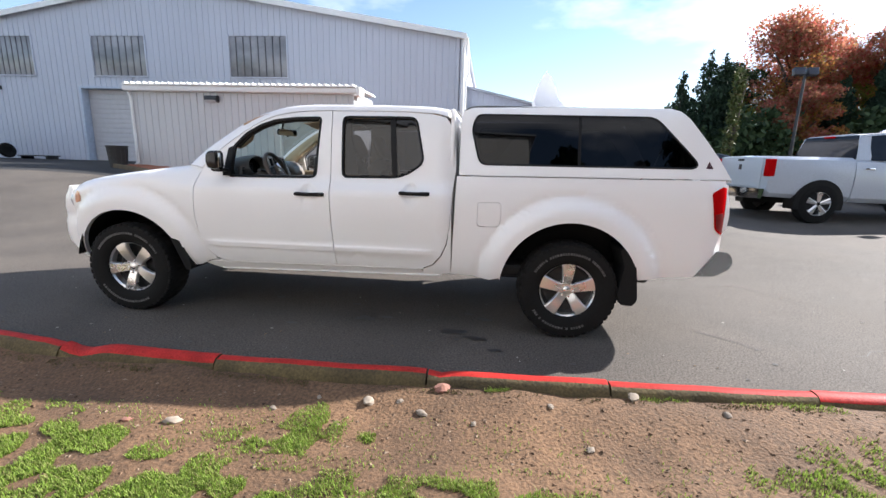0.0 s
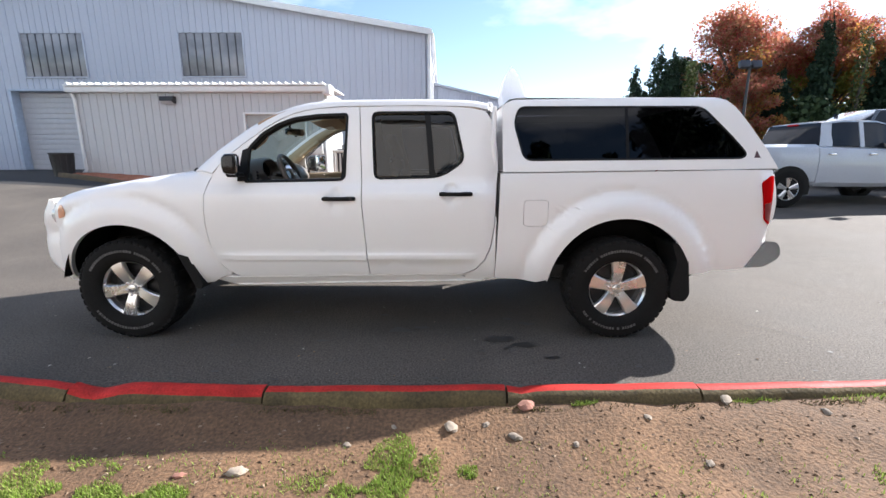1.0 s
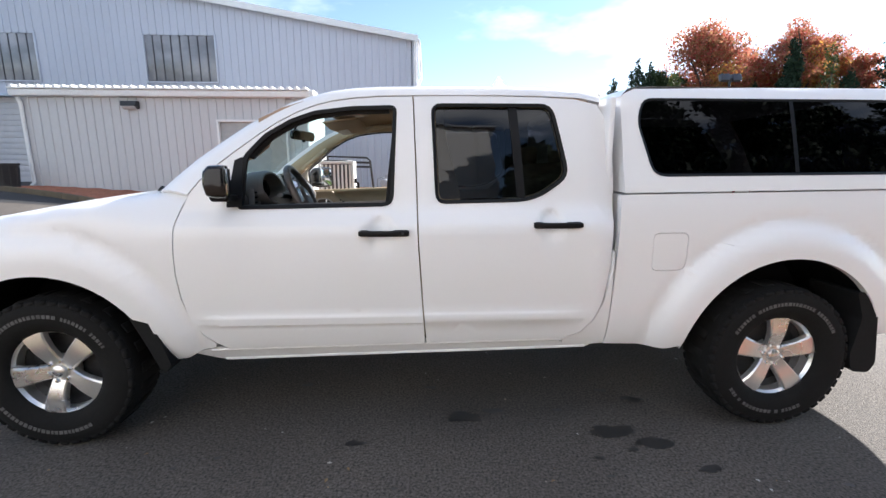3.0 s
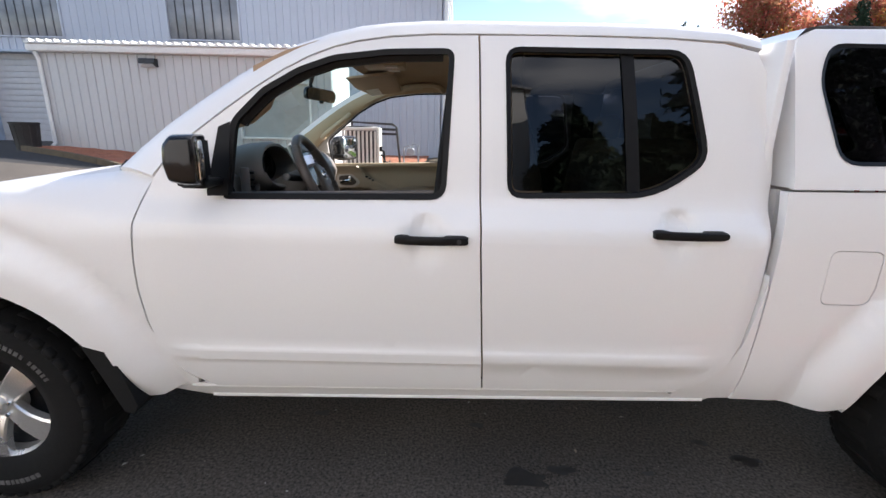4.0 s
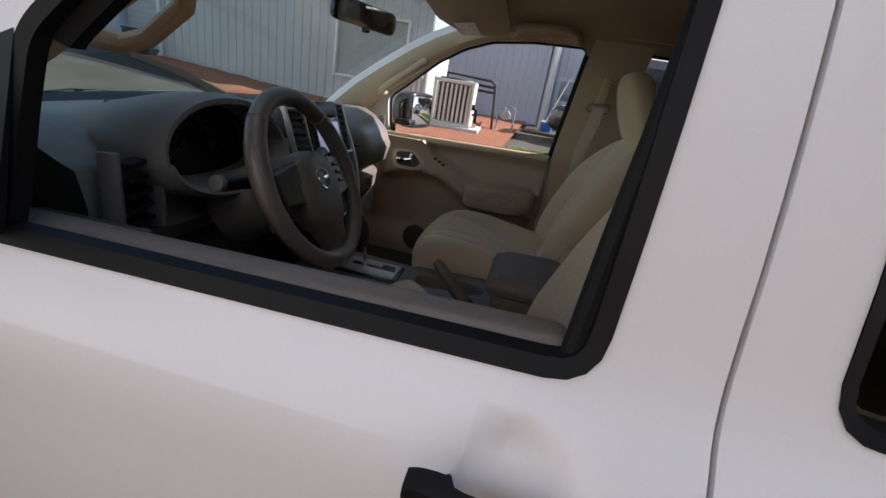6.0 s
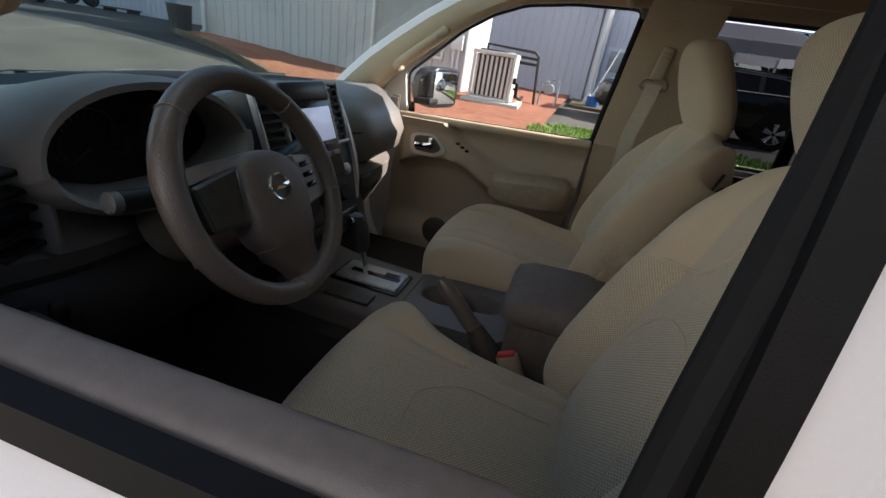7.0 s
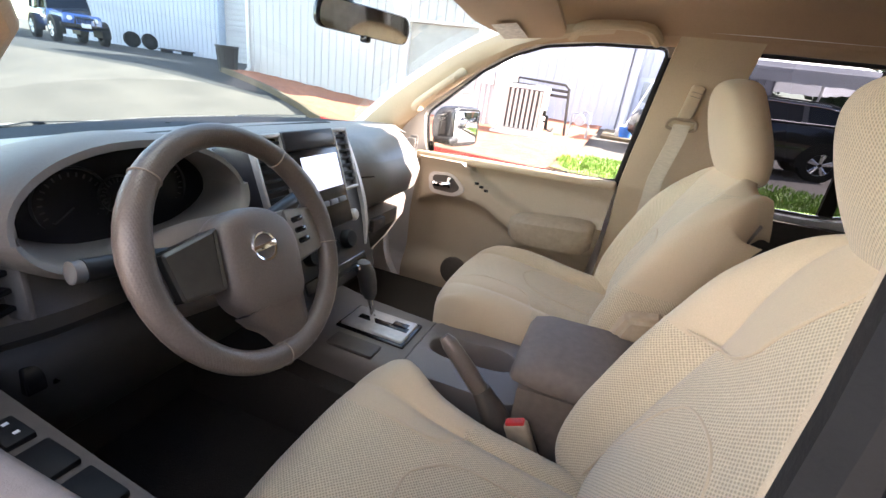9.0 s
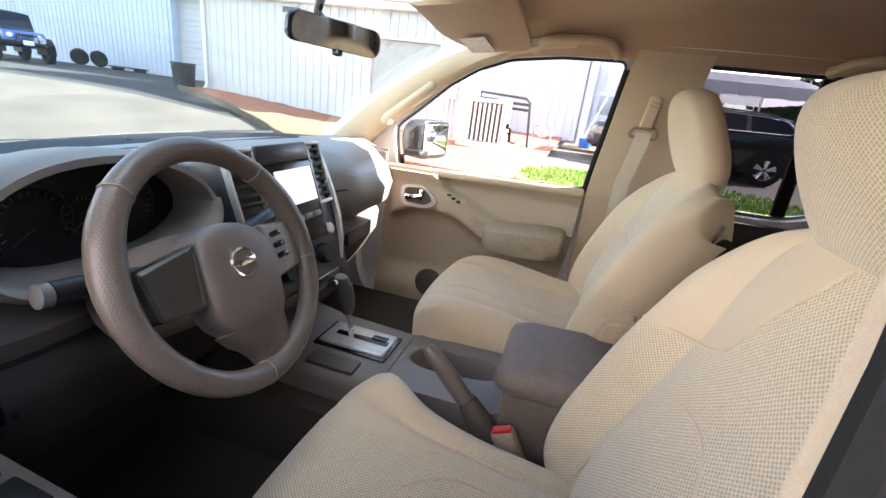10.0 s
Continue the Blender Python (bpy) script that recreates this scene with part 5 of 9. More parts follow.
lining = [(0.770, 0.54), (0.765, 0.90), (0.790, 1.150), (1.00, 1.154), (1.30, 1.160), (1.578, 1.166), (1.570, 1.00), (1.545, 0.72), (1.52, 0.54)]
for s in (-1, 1):
    d = HINGE["front_door", s]
    # the driver's lining is coloured darker to stand for shade on that side
    dl = part("door_lining", sheet(lining, [], door_depth, 0.015, flange=-0.04, side=s), mat("sand_door_plastic", (0.40, 0.330, 0.245), 0.6, var=0.04, fine=350, fvar=0.03, bump=0.0004, bscale=700) if s > 0 else TAUPE_DARK, d, "sand-beige moulded door lining" if s > 0 else "taupe moulded door lining with shade in its colour", sharp=60)
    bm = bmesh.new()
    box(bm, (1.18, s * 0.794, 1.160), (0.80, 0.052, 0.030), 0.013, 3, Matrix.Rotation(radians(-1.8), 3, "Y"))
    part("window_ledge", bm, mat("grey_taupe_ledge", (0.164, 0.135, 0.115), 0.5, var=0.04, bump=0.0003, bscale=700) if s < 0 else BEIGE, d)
    bm = bmesh.new()
    rings = []
    for x, z0, z1, y in ((1.235, 0.985, 0.905, 0.720), (1.26, 1.000, 0.895, 0.690), (1.34, 1.012, 0.895, 0.672), (1.46, 1.024, 0.900, 0.668), (1.525, 1.024, 0.912, 0.676), (1.548, 1.012, 0.930, 0.700)):
        rings.append([(x, s * 0.80, z0), (x, s * (y + 0.02), z0 + 0.002), (x, s * y, z0 - 0.016), (x, s * (y + 0.006), (z0 + z1) / 2), (x, s * (y + 0.022), z1 + 0.01), (x, s * 0.80, z1)])
    loft(bm, rings)
    bmesh.ops.recalc_face_normals(bm, faces=bm.faces)
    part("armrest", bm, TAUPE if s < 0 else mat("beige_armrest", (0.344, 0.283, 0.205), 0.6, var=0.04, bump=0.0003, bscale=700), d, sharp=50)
    bm = bmesh.new()
    prism(bm, rounded([(0.868, 1.005), (0.858, 1.090), (0.965, 1.100), (1.030, 1.040), (0.985, 1.005)], 0.03, 4), 0.0, 0.010, lambda u, v, w: (u, s * (door_depth(0.95, 1.05) + 0.004 - w), v))
    lv = part("lever_bezel", bm, SILVER, d, "satin silver lever surround")
    bm = bmesh.new()
    prism(bm, rounded([(0.884, 1.022), (0.878, 1.082), (0.958, 1.090), (1.005, 1.045), (0.975, 1.020)], 0.02, 4), 0.0, 0.004, lambda u, v, w: (u, s * (door_depth(0.95, 1.05) - 0.0065 - w), v))
    part("lever_cup", bm, TAUPE_DARK, lv)
    bm = bmesh.new()
    tube(bm, [(0.885, s * 0.762, 1.050), (0.895, s * 0.748, 1.050), (0.935, s * 0.742, 1.053), (0.960, s * 0.750, 1.060)], [0.010, 0.012, 0.011, 0.008], 8)
    box(bm, (0.955, s * 0.758, 1.062), (0.018, 0.012, 0.045), 0.004)
    part("door_lever", bm, CHROME, lv, "chrome inside door lever")
    for i in range(3):
        bm = bmesh.new()
        box(bm, (1.068 + 0.021 * i, s * (door_depth(1.068 + 0.021 * i, 1.080 - 0.011 * i) - 0.001), 1.080 - 0.011 * i), (0.017, 0.008, 0.010), 0.002)
        part("window_switch", bm, PIANO, d)
bm = bmesh.new()
lathe(bm, [(0.0002, 0.010), (0.050, 0.012), (0.060, 0.008), (0.064, 0.0)], (1.015, 0.806, 0.665), (0, -1, 0.1), 28)
part("door_speaker", bm, TAUPE_DARK, HINGE["front_door", 1], "dark round speaker grille")
WHITE_PRINT = mat("white_print", (0.75, 0.75, 0.75), 0.5)
# switch pod on the driver's door
bm = bmesh.new()
loft(bm, [[(0.93, -0.80, 1.075), (0.95, -0.685, 1.070), (0.95, -0.680, 1.03), (0.93, -0.80, 1.03)], [(1.15, -0.80, 1.062), (1.15, -0.690, 1.057), (1.15, -0.684, 1.00), (1.15, -0.80, 1.00)], [(1.36, -0.80, 1.045), (1.36, -0.692, 1.038), (1.36, -0.686, 0.98), (1.36, -0.80, 0.98)]])
bmesh.ops.recalc_face_normals(bm, faces=bm.faces)
bmesh.ops.bevel(bm, geom=list(bm.edges), offset=0.004, segments=2, affect="EDGES", clamp_overlap=True)
pod = part("switch_pod", bm, TAUPE_DARK, HINGE["front_door", -1], "taupe switch panel")
for i, (x, y, wx, wy) in enumerate(((1.045, -0.716, 0.042, 0.026), (1.045, -0.752, 0.042, 0.026), (1.105, -0.718, 0.050, 0.034), (1.105, -0.757, 0.050, 0.034), (1.170, -0.718, 0.055, 0.034), (1.170, -0.757, 0.055, 0.034))):
    bm = bmesh.new()
    box(bm, (x, y, 1.068 - 0.065 * (x - 0.95) + 0.004), (wx, wy, 0.012), 0.003, 2, Matrix.Rotation(radians(3.6), 3, "Y"))
    part("switch", bm, BLACK_TRIM, pod)
    if i < 2:
        for k in (-1, 1):
            bm = bmesh.new()
            box(bm, (x + 0.009 * k, y + 0.002, 1.068 - 0.065 * (x + 0.009 * k - 0.95) + 0.0106), (0.004, 0.005, 0.001))
            part("switch_mark", bm, WHITE_PRINT, pod)

# ---- dashboard ----
def dash_section(y):
    rec = 0.075 * ramp(0.195, 0.160, abs(y + 0.462))
    pas = ramp(0.12, 0.24, y) * ramp(0.66, 0.50, y)
    end = ramp(0.56, 0.72, abs(y))
    mid = ramp(0.30, 0.10, abs(y + 0.08))
    lift = 0.012 * (1 - (y / 0.72) ** 2)
    turn = 0.105 * ramp(0.36, 0.74, y) ** 1.3
    k = 0.035 * pas
    sec = [(0.42 + 0.06 * (y / 0.7) ** 2, 1.228 + lift), (0.55, 1.246 + lift), (0.70, 1.258 + lift), (0.79 + k * 0.3, 1.262 + lift - 0.03 * end), (0.85 + k * 0.8 - 0.02 * end - 0.5 * rec, 1.244 + lift - 0.03 * end), (0.888 + k * 1.2 - 0.03 * end - rec, 1.205),
            (0.902 + k * 1.5 - 0.03 * end - rec, 1.150), (0.900 + k * 1.2 - 0.03 * end, 1.095), (0.880 + k * 0.2 - 0.03 * end, 1.060), (0.872 - 0.03 * end, 1.045), (0.890 + 0.02 * pas - 0.03 * end, 1.030), (0.885 + 0.02 * pas - 0.04 * end, 0.98), (0.860 - 0.04 * end, 0.90), (0.80 - 0.04 * end, 0.82), (0.66, 0.78), (0.60, 0.80), (0.42, 1.0)]
    return [(x - turn * (0.25 if n == 3 else 1.0) * (3 <= n <= 13), z) for n, (x, z) in enumerate(sec)]


bm = bmesh.new()
rings = []
for i in range(57):
    y = -0.715 + 1.43 * i / 56
    rings.append([(x, y, z) for x, z in dash_section(y)])
loft(bm, rings)
bmesh.ops.recalc_face_normals(bm, faces=bm.faces)
# low faces get a darker colour for the shade there, level ones the pad
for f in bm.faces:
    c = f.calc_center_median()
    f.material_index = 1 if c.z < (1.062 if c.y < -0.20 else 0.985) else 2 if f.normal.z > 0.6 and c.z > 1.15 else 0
dash = part("dashboard", bm, (TAUPE, mat("shaded_knee_plastic", (0.034, 0.029, 0.025), 0.6, var=0.06, bump=0.0004, bscale=700), mat("dash_pad_top", (0.150, 0.142, 0.136), 0.36, var=0.05, spec=0.7, bump=0.0004, bscale=700)), truck, "taupe dashboard with a rounded passenger side", sharp=60)
# instrument binnacle
bm = bmesh.new()
rings = []
CY, CZ = -0.465, 1.234
for x, a, b, dz in ((0.850, 0.148, 0.064, 0.0), (0.930, 0.162, 0.072, 0.0), (0.945, 0.166, 0.075, 0.0), (0.946, 0.172, 0.083, 0.002), (0.925, 0.179, 0.091, 0.0), (0.86, 0.186, 0.090, -0.006), (0.76, 0.194, 0.078, -0.014), (0.66, 0.196, 0.055, -0.022), (0.56, 0.190, 0.030, -0.030)):
    ring = []
    for k in range(48):
        t = k * math.tau / 48
        cs, sn = math.cos(t), math.sin(t)
        p = 0.80
        yy = a * math.copysign(abs(cs) ** p, cs)
        zz = b * math.copysign(abs(sn) ** p, sn)
        ring.append((x + 0.028 * (zz / 0.09) * -1 * (x > 0.8), CY + yy, CZ + dz + zz + 0.022 * (-(yy / 0.17) ** 2) * (sn > 0)))
    rings.append(ring)
loft(bm, rings, caps=False)
bmesh.ops.recalc_face_normals(bm, faces=bm.faces)
part("instrument_hood", bm, mat("taupe_hood", (0.185, 0.164, 0.145), 0.5, var=0.05, fine=350, fvar=0.03, bump=0.0004, bscale=700), dash, "taupe instrument hood", sharp=60)
bm = bmesh.new()
ring = [(0.862 - 0.02 * (0.066 * math.sin(k * math.tau / 40)) / 0.09, CY + 0.155 * math.cos(k * math.tau / 40), CZ + 0.068 * math.sin(k * math.tau / 40)) for k in range(40)]
bm.faces.new([bm.verts.new(p) for p in ring])
cl = part("instrument_panel", bm, SCREEN_OFF, dash, "unlit black instrument cluster")
GAUGE = mat("dim_gauge_print", (0.022, 0.022, 0.024), 0.5)
for gy, gr in ((CY - 0.062, 0.046), (CY + 0.062, 0.046), (CY, 0.026)):
    bm = bmesh.new()
    lathe(bm, [(gr, 0.0), (gr + 0.002, 0.004), (gr + 0.004, 0.0)], (0.865, gy, CZ - 0.004), (1, 0, 0), 36)
    for k in range(19):
        t = radians(-40 + 260 * k / 18)
        p = (0.8675, gy + math.cos(t) * gr * 0.84, CZ - 0.004 + math.sin(t) * gr * 0.84)
        box(bm, p, (0.001, 0.002, 0.006), 0, 1, Matrix.Rotation(t - math.pi / 2, 3, "X"))
    box(bm, (0.8685, gy - gr * 0.3, CZ - 0.02), (0.001, gr * 0.7, 0.0022), 0, 1, Matrix.Rotation(radians(35), 3, "X"))
    part("gauge", bm, GAUGE, cl)


def stack(y, v, out=0.0):
    """A place on the sloping centre stack: v along it from its top."""
    t = 0.33
    return Vector((0.895 + v * math.sin(t), y, 1.295 - v * math.cos(t))) + Vector((math.cos(t), 0, math.sin(t))) * out


def stack_box(bm, y0, y1, v0, v1, o0, o1, bev=0.003):
    c = stack((y0 + y1) / 2, (v0 + v1) / 2, (o0 + o1) / 2)
    box(bm, c, (o1 - o0, y1 - y0, v1 - v0), bev, 2, Matrix.Rotation(-0.33, 3, "Y"))


bm = bmesh.new()
stack_box(bm, -0.250, 0.085, -0.005, 0.36, -0.10, 0.004, 0.012)
cs = part("centre_panel", bm, STACK, dash, "centre stack of controls")
bm = bmesh.new()
stack_box(bm, -0.165, 0.010, -0.012, 0.030, 0.0, 0.020, 0.008)
part("display_hood", bm, STACK, cs)
bm = bmesh.new()
stack_box(bm, -0.150, 0.014, 0.030, 0.215, 0.0, 0.016, 0.005)
hu = part("head_unit", bm, PIANO, cs, "aftermarket head unit with a lit blank screen")
bm = bmesh.new()
stack_box(bm, -0.126, 0.004, 0.046, 0.124, 0.012, 0.018, 0.002)
part("screen", bm, SCREEN, hu, "bright blank screen")
for k in range(4):
    bm = bmesh.new()
    stack_box(bm, -0.13 + 0.034 * k, -0.102 + 0.034 * k, 0.150, 0.163, 0.012, 0.020, 0.002)
    part("key", bm, mat("grey_key", (0.10, 0.10, 0.11), 0.4), hu)
bm = bmesh.new()
p = stack(0.030, 0.205, 0.0)
lathe(bm, [(0.015, 0.0), (0.015, 0.012), (0.011, 0.016), (0.0002, 0.017)], p, (math.cos(0.33), 0, math.sin(0.33)), 20)
part("volume_knob", bm, SILVER, cs)
for y0, y1 in ((-0.238, -0.170), (0.022, 0.066)):
    bm = bmesh.new()
    for a, b, c, d in ((y0 - 0.008, y0, -0.002, 0.135), (y1, y1 + 0.008, -0.002, 0.135), (y0 - 0.008, y1 + 0.008, -0.010, -0.001), (y0 - 0.008, y1 + 0.008, 0.132, 0.141)):
        stack_box(bm, a, b, c, d, -0.005, 0.014, 0.003)
    vt = part("air_vent", bm, SILVER, cs, "silver-framed air vent")
    bm = bmesh.new()
    stack_box(bm, y0, y1, 0.0, 0.13, -0.004, 0.003, 0)
    part("vent_back", bm, PIANO, vt)
    for k in range(7):
        bm = bmesh.new()
        stack_box(bm, y0, y1, 0.006 + 0.018 * k, 0.013 + 0.018 * k, 0.0, 0.012, 0.001)
        part("vent_slat", bm, BLACK_TRIM, vt)
bm = bmesh.new()
loft(bm, [[stack(0.066 + a, v, -0.004), stack(0.067 + a, v, o), stack(0.066 + a + w, v, o - 0.002), stack(0.068 + a + w, v, -0.006)] for a, v, w, o in ((0.000, 0.000, 0.010, 0.010), (0.006, 0.060, 0.013, 0.013), (0.009, 0.120, 0.016, 0.015), (0.008, 0.180, 0.018, 0.015), (-0.002, 0.240, 0.016, 0.013), (-0.016, 0.290, 0.010, 0.008))])
bmesh.ops.recalc_face_normals(bm, faces=bm.faces)
part("stack_trim", bm, SILVER, cs, "curved satin silver side trim")
for k, (y, v) in enumerate(((-0.16, 0.255), (-0.09, 0.255), (-0.02, 0.255))):
    bm = bmesh.new()
    lathe(bm, [(0.024, 0.0), (0.023, 0.014), (0.019, 0.020), (0.0002, 0.020)], stack(y, v, 0.003), (math.cos(0.33), 0, math.sin(0.33)), 20)
    part("climate_knob", bm, BLACK_TRIM, cs)
bm = bmesh.new()
stack_box(bm, -0.20, 0.04, 0.305, 0.335, 0.0, 0.009, 0.003)
part("lower_tray", bm, PIANO, cs)
# passenger side: panel seam, glovebox latch, end vents
bm = bmesh.new()
tube(bm, [(0.9135 + 0.0385 * ramp(0.12, 0.24, y) * ramp(0.66, 0.50, y) - 0.03 * ramp(0.56, 0.72, y) - 0.011 - 0.105 * ramp(0.36, 0.74, y) ** 1.3, y, 1.168) for y in [0.13 + 0.02 * i for i in range(23)]], 0.0022, 6)
part("airbag_seam", bm, PIANO, dash)
bm = bmesh.new()
box(bm, (0.912, 0.26, 1.005), (0.02, 0.075, 0.04), 0.006)
part("glovebox_latch", bm, TAUPE_DARK, dash)
for y, nm, vx in ((0.600, 1, 0.850), (-0.662, -1, 0.905)):
    bm = bmesh.new()
    for k in range(5):
        box(bm, (vx, y, 1.125 + 0.024 * k), (0.026, 0.062, 0.008), 0.002, 1, Matrix.Rotation(radians(20 if nm > 0 else 20), 3, "Z"))
    av = part("side_vent", bm, BLACK_TRIM, dash, "black side air vent")
    bm = bmesh.new()
    for k in (-1, 1):
        box(bm, (vx - 0.002 - 0.013 * k * (nm > 0), y + 0.038 * k, 1.173), (0.03, 0.010, 0.135), 0.004, 2, Matrix.Rotation(radians(20), 3, "Z"))
    part("vent_frame", bm, TAUPE, av)
bm = bmesh.new()
box(bm, (0.60, 0, 1.2585), (0.024, 0.84, 0.006))
part("demister_slot", bm, BLACK_TRIM, dash)

# ---- steering wheel ----
TI, YW = radians(26), radians(2.2)
SWN = Vector((math.cos(TI) * math.cos(YW), math.cos(TI) * math.sin(YW), math.sin(TI)))
SWC = Vector((1.0836, -0.4254, 1.1894))
SWU = (Vector((0, 0, 1)) - SWN * SWN.z).normalized()
SWR = SWU.cross(SWN).normalized() * -1
if SWR.y < 0:
    SWR = -SWR


def sw(r, u, n=0.0):
    """On the wheel: r to the passenger's side, u upwards, n towards the driver."""
    return SWC + SWR * r + SWU * u + SWN * n


bm = bmesh.new()
N = 56
pts, rad = [], []
for k in range(N):
    a = k * math.tau / N
    pts.append(sw(math.cos(a) * 0.166, math.sin(a) * 0.166, 0.0))
    grip = math.exp(-((math.degrees(a) - 18) / 22) ** 2) + math.exp(-((math.degrees(a) - 162) / 22) ** 2)
    rad.append(0.0172 + 0.0024 * grip)
tube(bm, pts, rad, 14, wrap=True)
rim = part("steering_wheel", bm, WHEEL_LEATHER, truck, "taupe leather steering wheel", sharp=80)
GREY_BEIGE = mat("pale_stitching", (0.30, 0.255, 0.215), 0.7, var=0.08)
for deg in (132, 46, 262, 345):
    a = radians(deg)
    bm = bmesh.new()
    tube(bm, [sw(math.cos(a) * (0.166 + 0.0182 * math.cos(b)), math.sin(a) * (0.166 + 0.0182 * math.cos(b)), 0.0182 * math.sin(b)) for b in (k * math.tau / 18 for k in range(18))], 0.0011, 6, wrap=True)
    part("stitched_seam", bm, GREY_BEIGE, rim)
bm = bmesh.new()
rings = []
hub = [(-0.058, 0.040), (-0.042, 0.055), (-0.010, 0.061), (0.030, 0.057), (0.060, 0.044), (0.083, 0.020), (0.087, -0.012), (0.079, -0.045), (0.069, -0.075), (0.063, -0.103), (0.014, -0.112), (-0.046, -0.098), (-0.066, -0.072), (-0.073, -0.045), (-0.066, -0.010), (-0.061, 0.020)]
for sc, n in ((1.0, -0.045), (1.02, -0.015), (0.99, 0.002), (0.93, 0.012), (0.78, 0.019), (0.45, 0.023)):
    rings.append([sw(r * sc, u * sc + (1 - sc) * -0.01, n) for r, u in hub])
loft(bm, rings)
bmesh.ops.recalc_face_normals(bm, faces=bm.faces)
hp = part("hub_pad", bm, mat("taupe_airbag_pad", (0.150, 0.123, 0.107), 0.38, var=0.04, fine=400, bump=0.0004, bscale=800), rim, "taupe airbag pad", sharp=60)
hp.modifiers.new("soft", "SUBSURF").levels = 2
bm = bmesh.new()
rings = []
for u, w, c, n in ((-0.085, 0.064, -0.002, 0.006), (-0.105, 0.056, 0.004, 0.002), (-0.122, 0.046, 0.014, -0.002), (-0.138, 0.040, 0.021, -0.006), (-0.154, 0.036, 0.024, -0.006)):
    rings.append([sw(c - w, u, n - 0.02), sw(c - w * 0.95, u, n), sw(c - w * 0.5, u, n + 0.010), sw(c + w * 0.5, u, n + 0.010), sw(c + w * 0.95, u, n), sw(c + w, u, n - 0.02)])
loft(bm, rings)
bmesh.ops.recalc_face_normals(bm, faces=bm.faces)
part("lower_spoke", bm, PLAIN_LEATHER, rim, sharp=60)
# the dark blank block on one side, the panel with three keys on the other
block = rounded([(-0.138, 0.033, 0.006), (-0.055, 0.044, 0.004), (-0.074, -0.038, 0.004), (-0.136, -0.031, 0.006)], 0.006, 3)
bm = bmesh.new()
loft(bm, [[sw(q - 0.004 * k, v, n + 0.05 * (q + 0.10)) for q, v in inset(block, d)] for d, n, k in ((0.0, -0.020, 0), (0.0, 0.007, 0), (0.0025, 0.010, 0), (0.006, 0.0115, 1))])
bmesh.ops.recalc_face_normals(bm, faces=bm.faces)
part("spoke_block", bm, mat("dark_blank_cover", (0.060, 0.055, 0.048), 0.20, var=0.05), rim, "dark blank switch block", sharp=30)
panel = rounded([(0.078, 0.038, 0.006), (0.150, 0.028, 0.012), (0.150, -0.046, 0.012), (0.070, -0.052, 0.006)], 0.008, 3)
bm = bmesh.new()
loft(bm, [[sw(q, v, n - 0.06 * (q - 0.08)) for q, v in inset(panel, d)] for d, n in ((0.0, -0.020), (0.0, 0.003), (0.003, 0.006))])
bmesh.ops.recalc_face_normals(bm, faces=bm.faces)
part("spoke_panel", bm, mat("warm_grey_panel", (0.20, 0.175, 0.15), 0.34, 0.15, var=0.04), rim, "warm grey key panel", sharp=30)
for k in range(3):
    bm = bmesh.new()
    box(bm, sw(0.102, 0.016 - 0.018 * k, 0.006), (0.026, 0.008, 0.0095), 0.0035, 2, Matrix((SWR, SWN, SWU)).transposed())
    part("cruise_button", bm, PIANO, rim)
for sd in (-1, 1):
    bm = bmesh.new()
    loft(bm, [[sw(sd * q, m - h, n - 0.018), sw(sd * q, m - h * 0.7, n), sw(sd * q, m + h * 0.7, n), sw(sd * q, m + h, n - 0.018)] for q, m, h, n in ((0.130, 0.000, 0.032, -0.008), (0.147, -0.002, 0.034, -0.004), (0.158, -0.004, 0.048, 0.002), (0.166, -0.004, 0.060, 0.000))])
    bmesh.ops.recalc_face_normals(bm, faces=bm.faces)
    part("spoke_root", bm, WHEEL_LEATHER, rim, sharp=50)
bm = bmesh.new()
lathe(bm, [(0.018, 0.0), (0.0185, 0.0035), (0.0215, 0.0045), (0.0225, 0.0)], sw(-0.002, -0.003, 0.0215), SWN, 32)
b2 = bmesh.new()
box(b2, (0, 0, 0), (0.044, 0.0085, 0.004), 0.001)
bmesh.ops.transform(b2, matrix=Matrix.Translation(sw(-0.002, -0.003, 0.0245)) @ Matrix((SWR, SWU, SWN)).transposed().to_4x4(), verts=b2.verts)
merge(bm, b2)
part("badge", bm, CHROME, rim, "plain chrome ring badge with a bar")
bm = bmesh.new()
tube(bm, [sw(0, 0, -0.03), sw(0, -0.005, -0.10), sw(0, -0.01, -0.20)], [0.060, 0.070, 0.075], 18)
col = part("steering_column", bm, TAUPE, truck, "steering column shroud")
STALK = mat("black_stalk_plastic", (0.012, 0.012, 0.013), 0.42, var=0.08)
bm = bmesh.new()
tube(bm, [(1.03, -0.49, 1.186), (1.022, -0.560, 1.196), (1.0196, -0.612, 1.202)], [0.011, 0.0140, 0.0140], 16)
st = part("indicator_stalk", bm, STALK, col)
bm = bmesh.new()
tube(bm, [(1.0196, -0.6115, 1.2019), (1.0194, -0.613, 1.202), (1.0192, -0.617, 1.2025), (1.019, -0.621, 1.203), (1.0188, -0.624, 1.2034), (1.0187, -0.625, 1.2036)], [0.0120, 0.0138, 0.0128, 0.0128, 0.0136, 0.0115], 16)
part("stalk_end", bm, mat("grey_stalk_knob", (0.125, 0.120, 0.115), 0.4), st, "grey turning knob")
bm = bmesh.new()
tube(bm, [(1.02, -0.36, 1.185), (1.005, -0.265, 1.200), (1.0, -0.225, 1.206), (0.9995, -0.221, 1.2065)], [0.011, 0.013, 0.0145, 0.012], 16)
part("wiper_stalk", bm, STALK, col)
bm = bmesh.new()
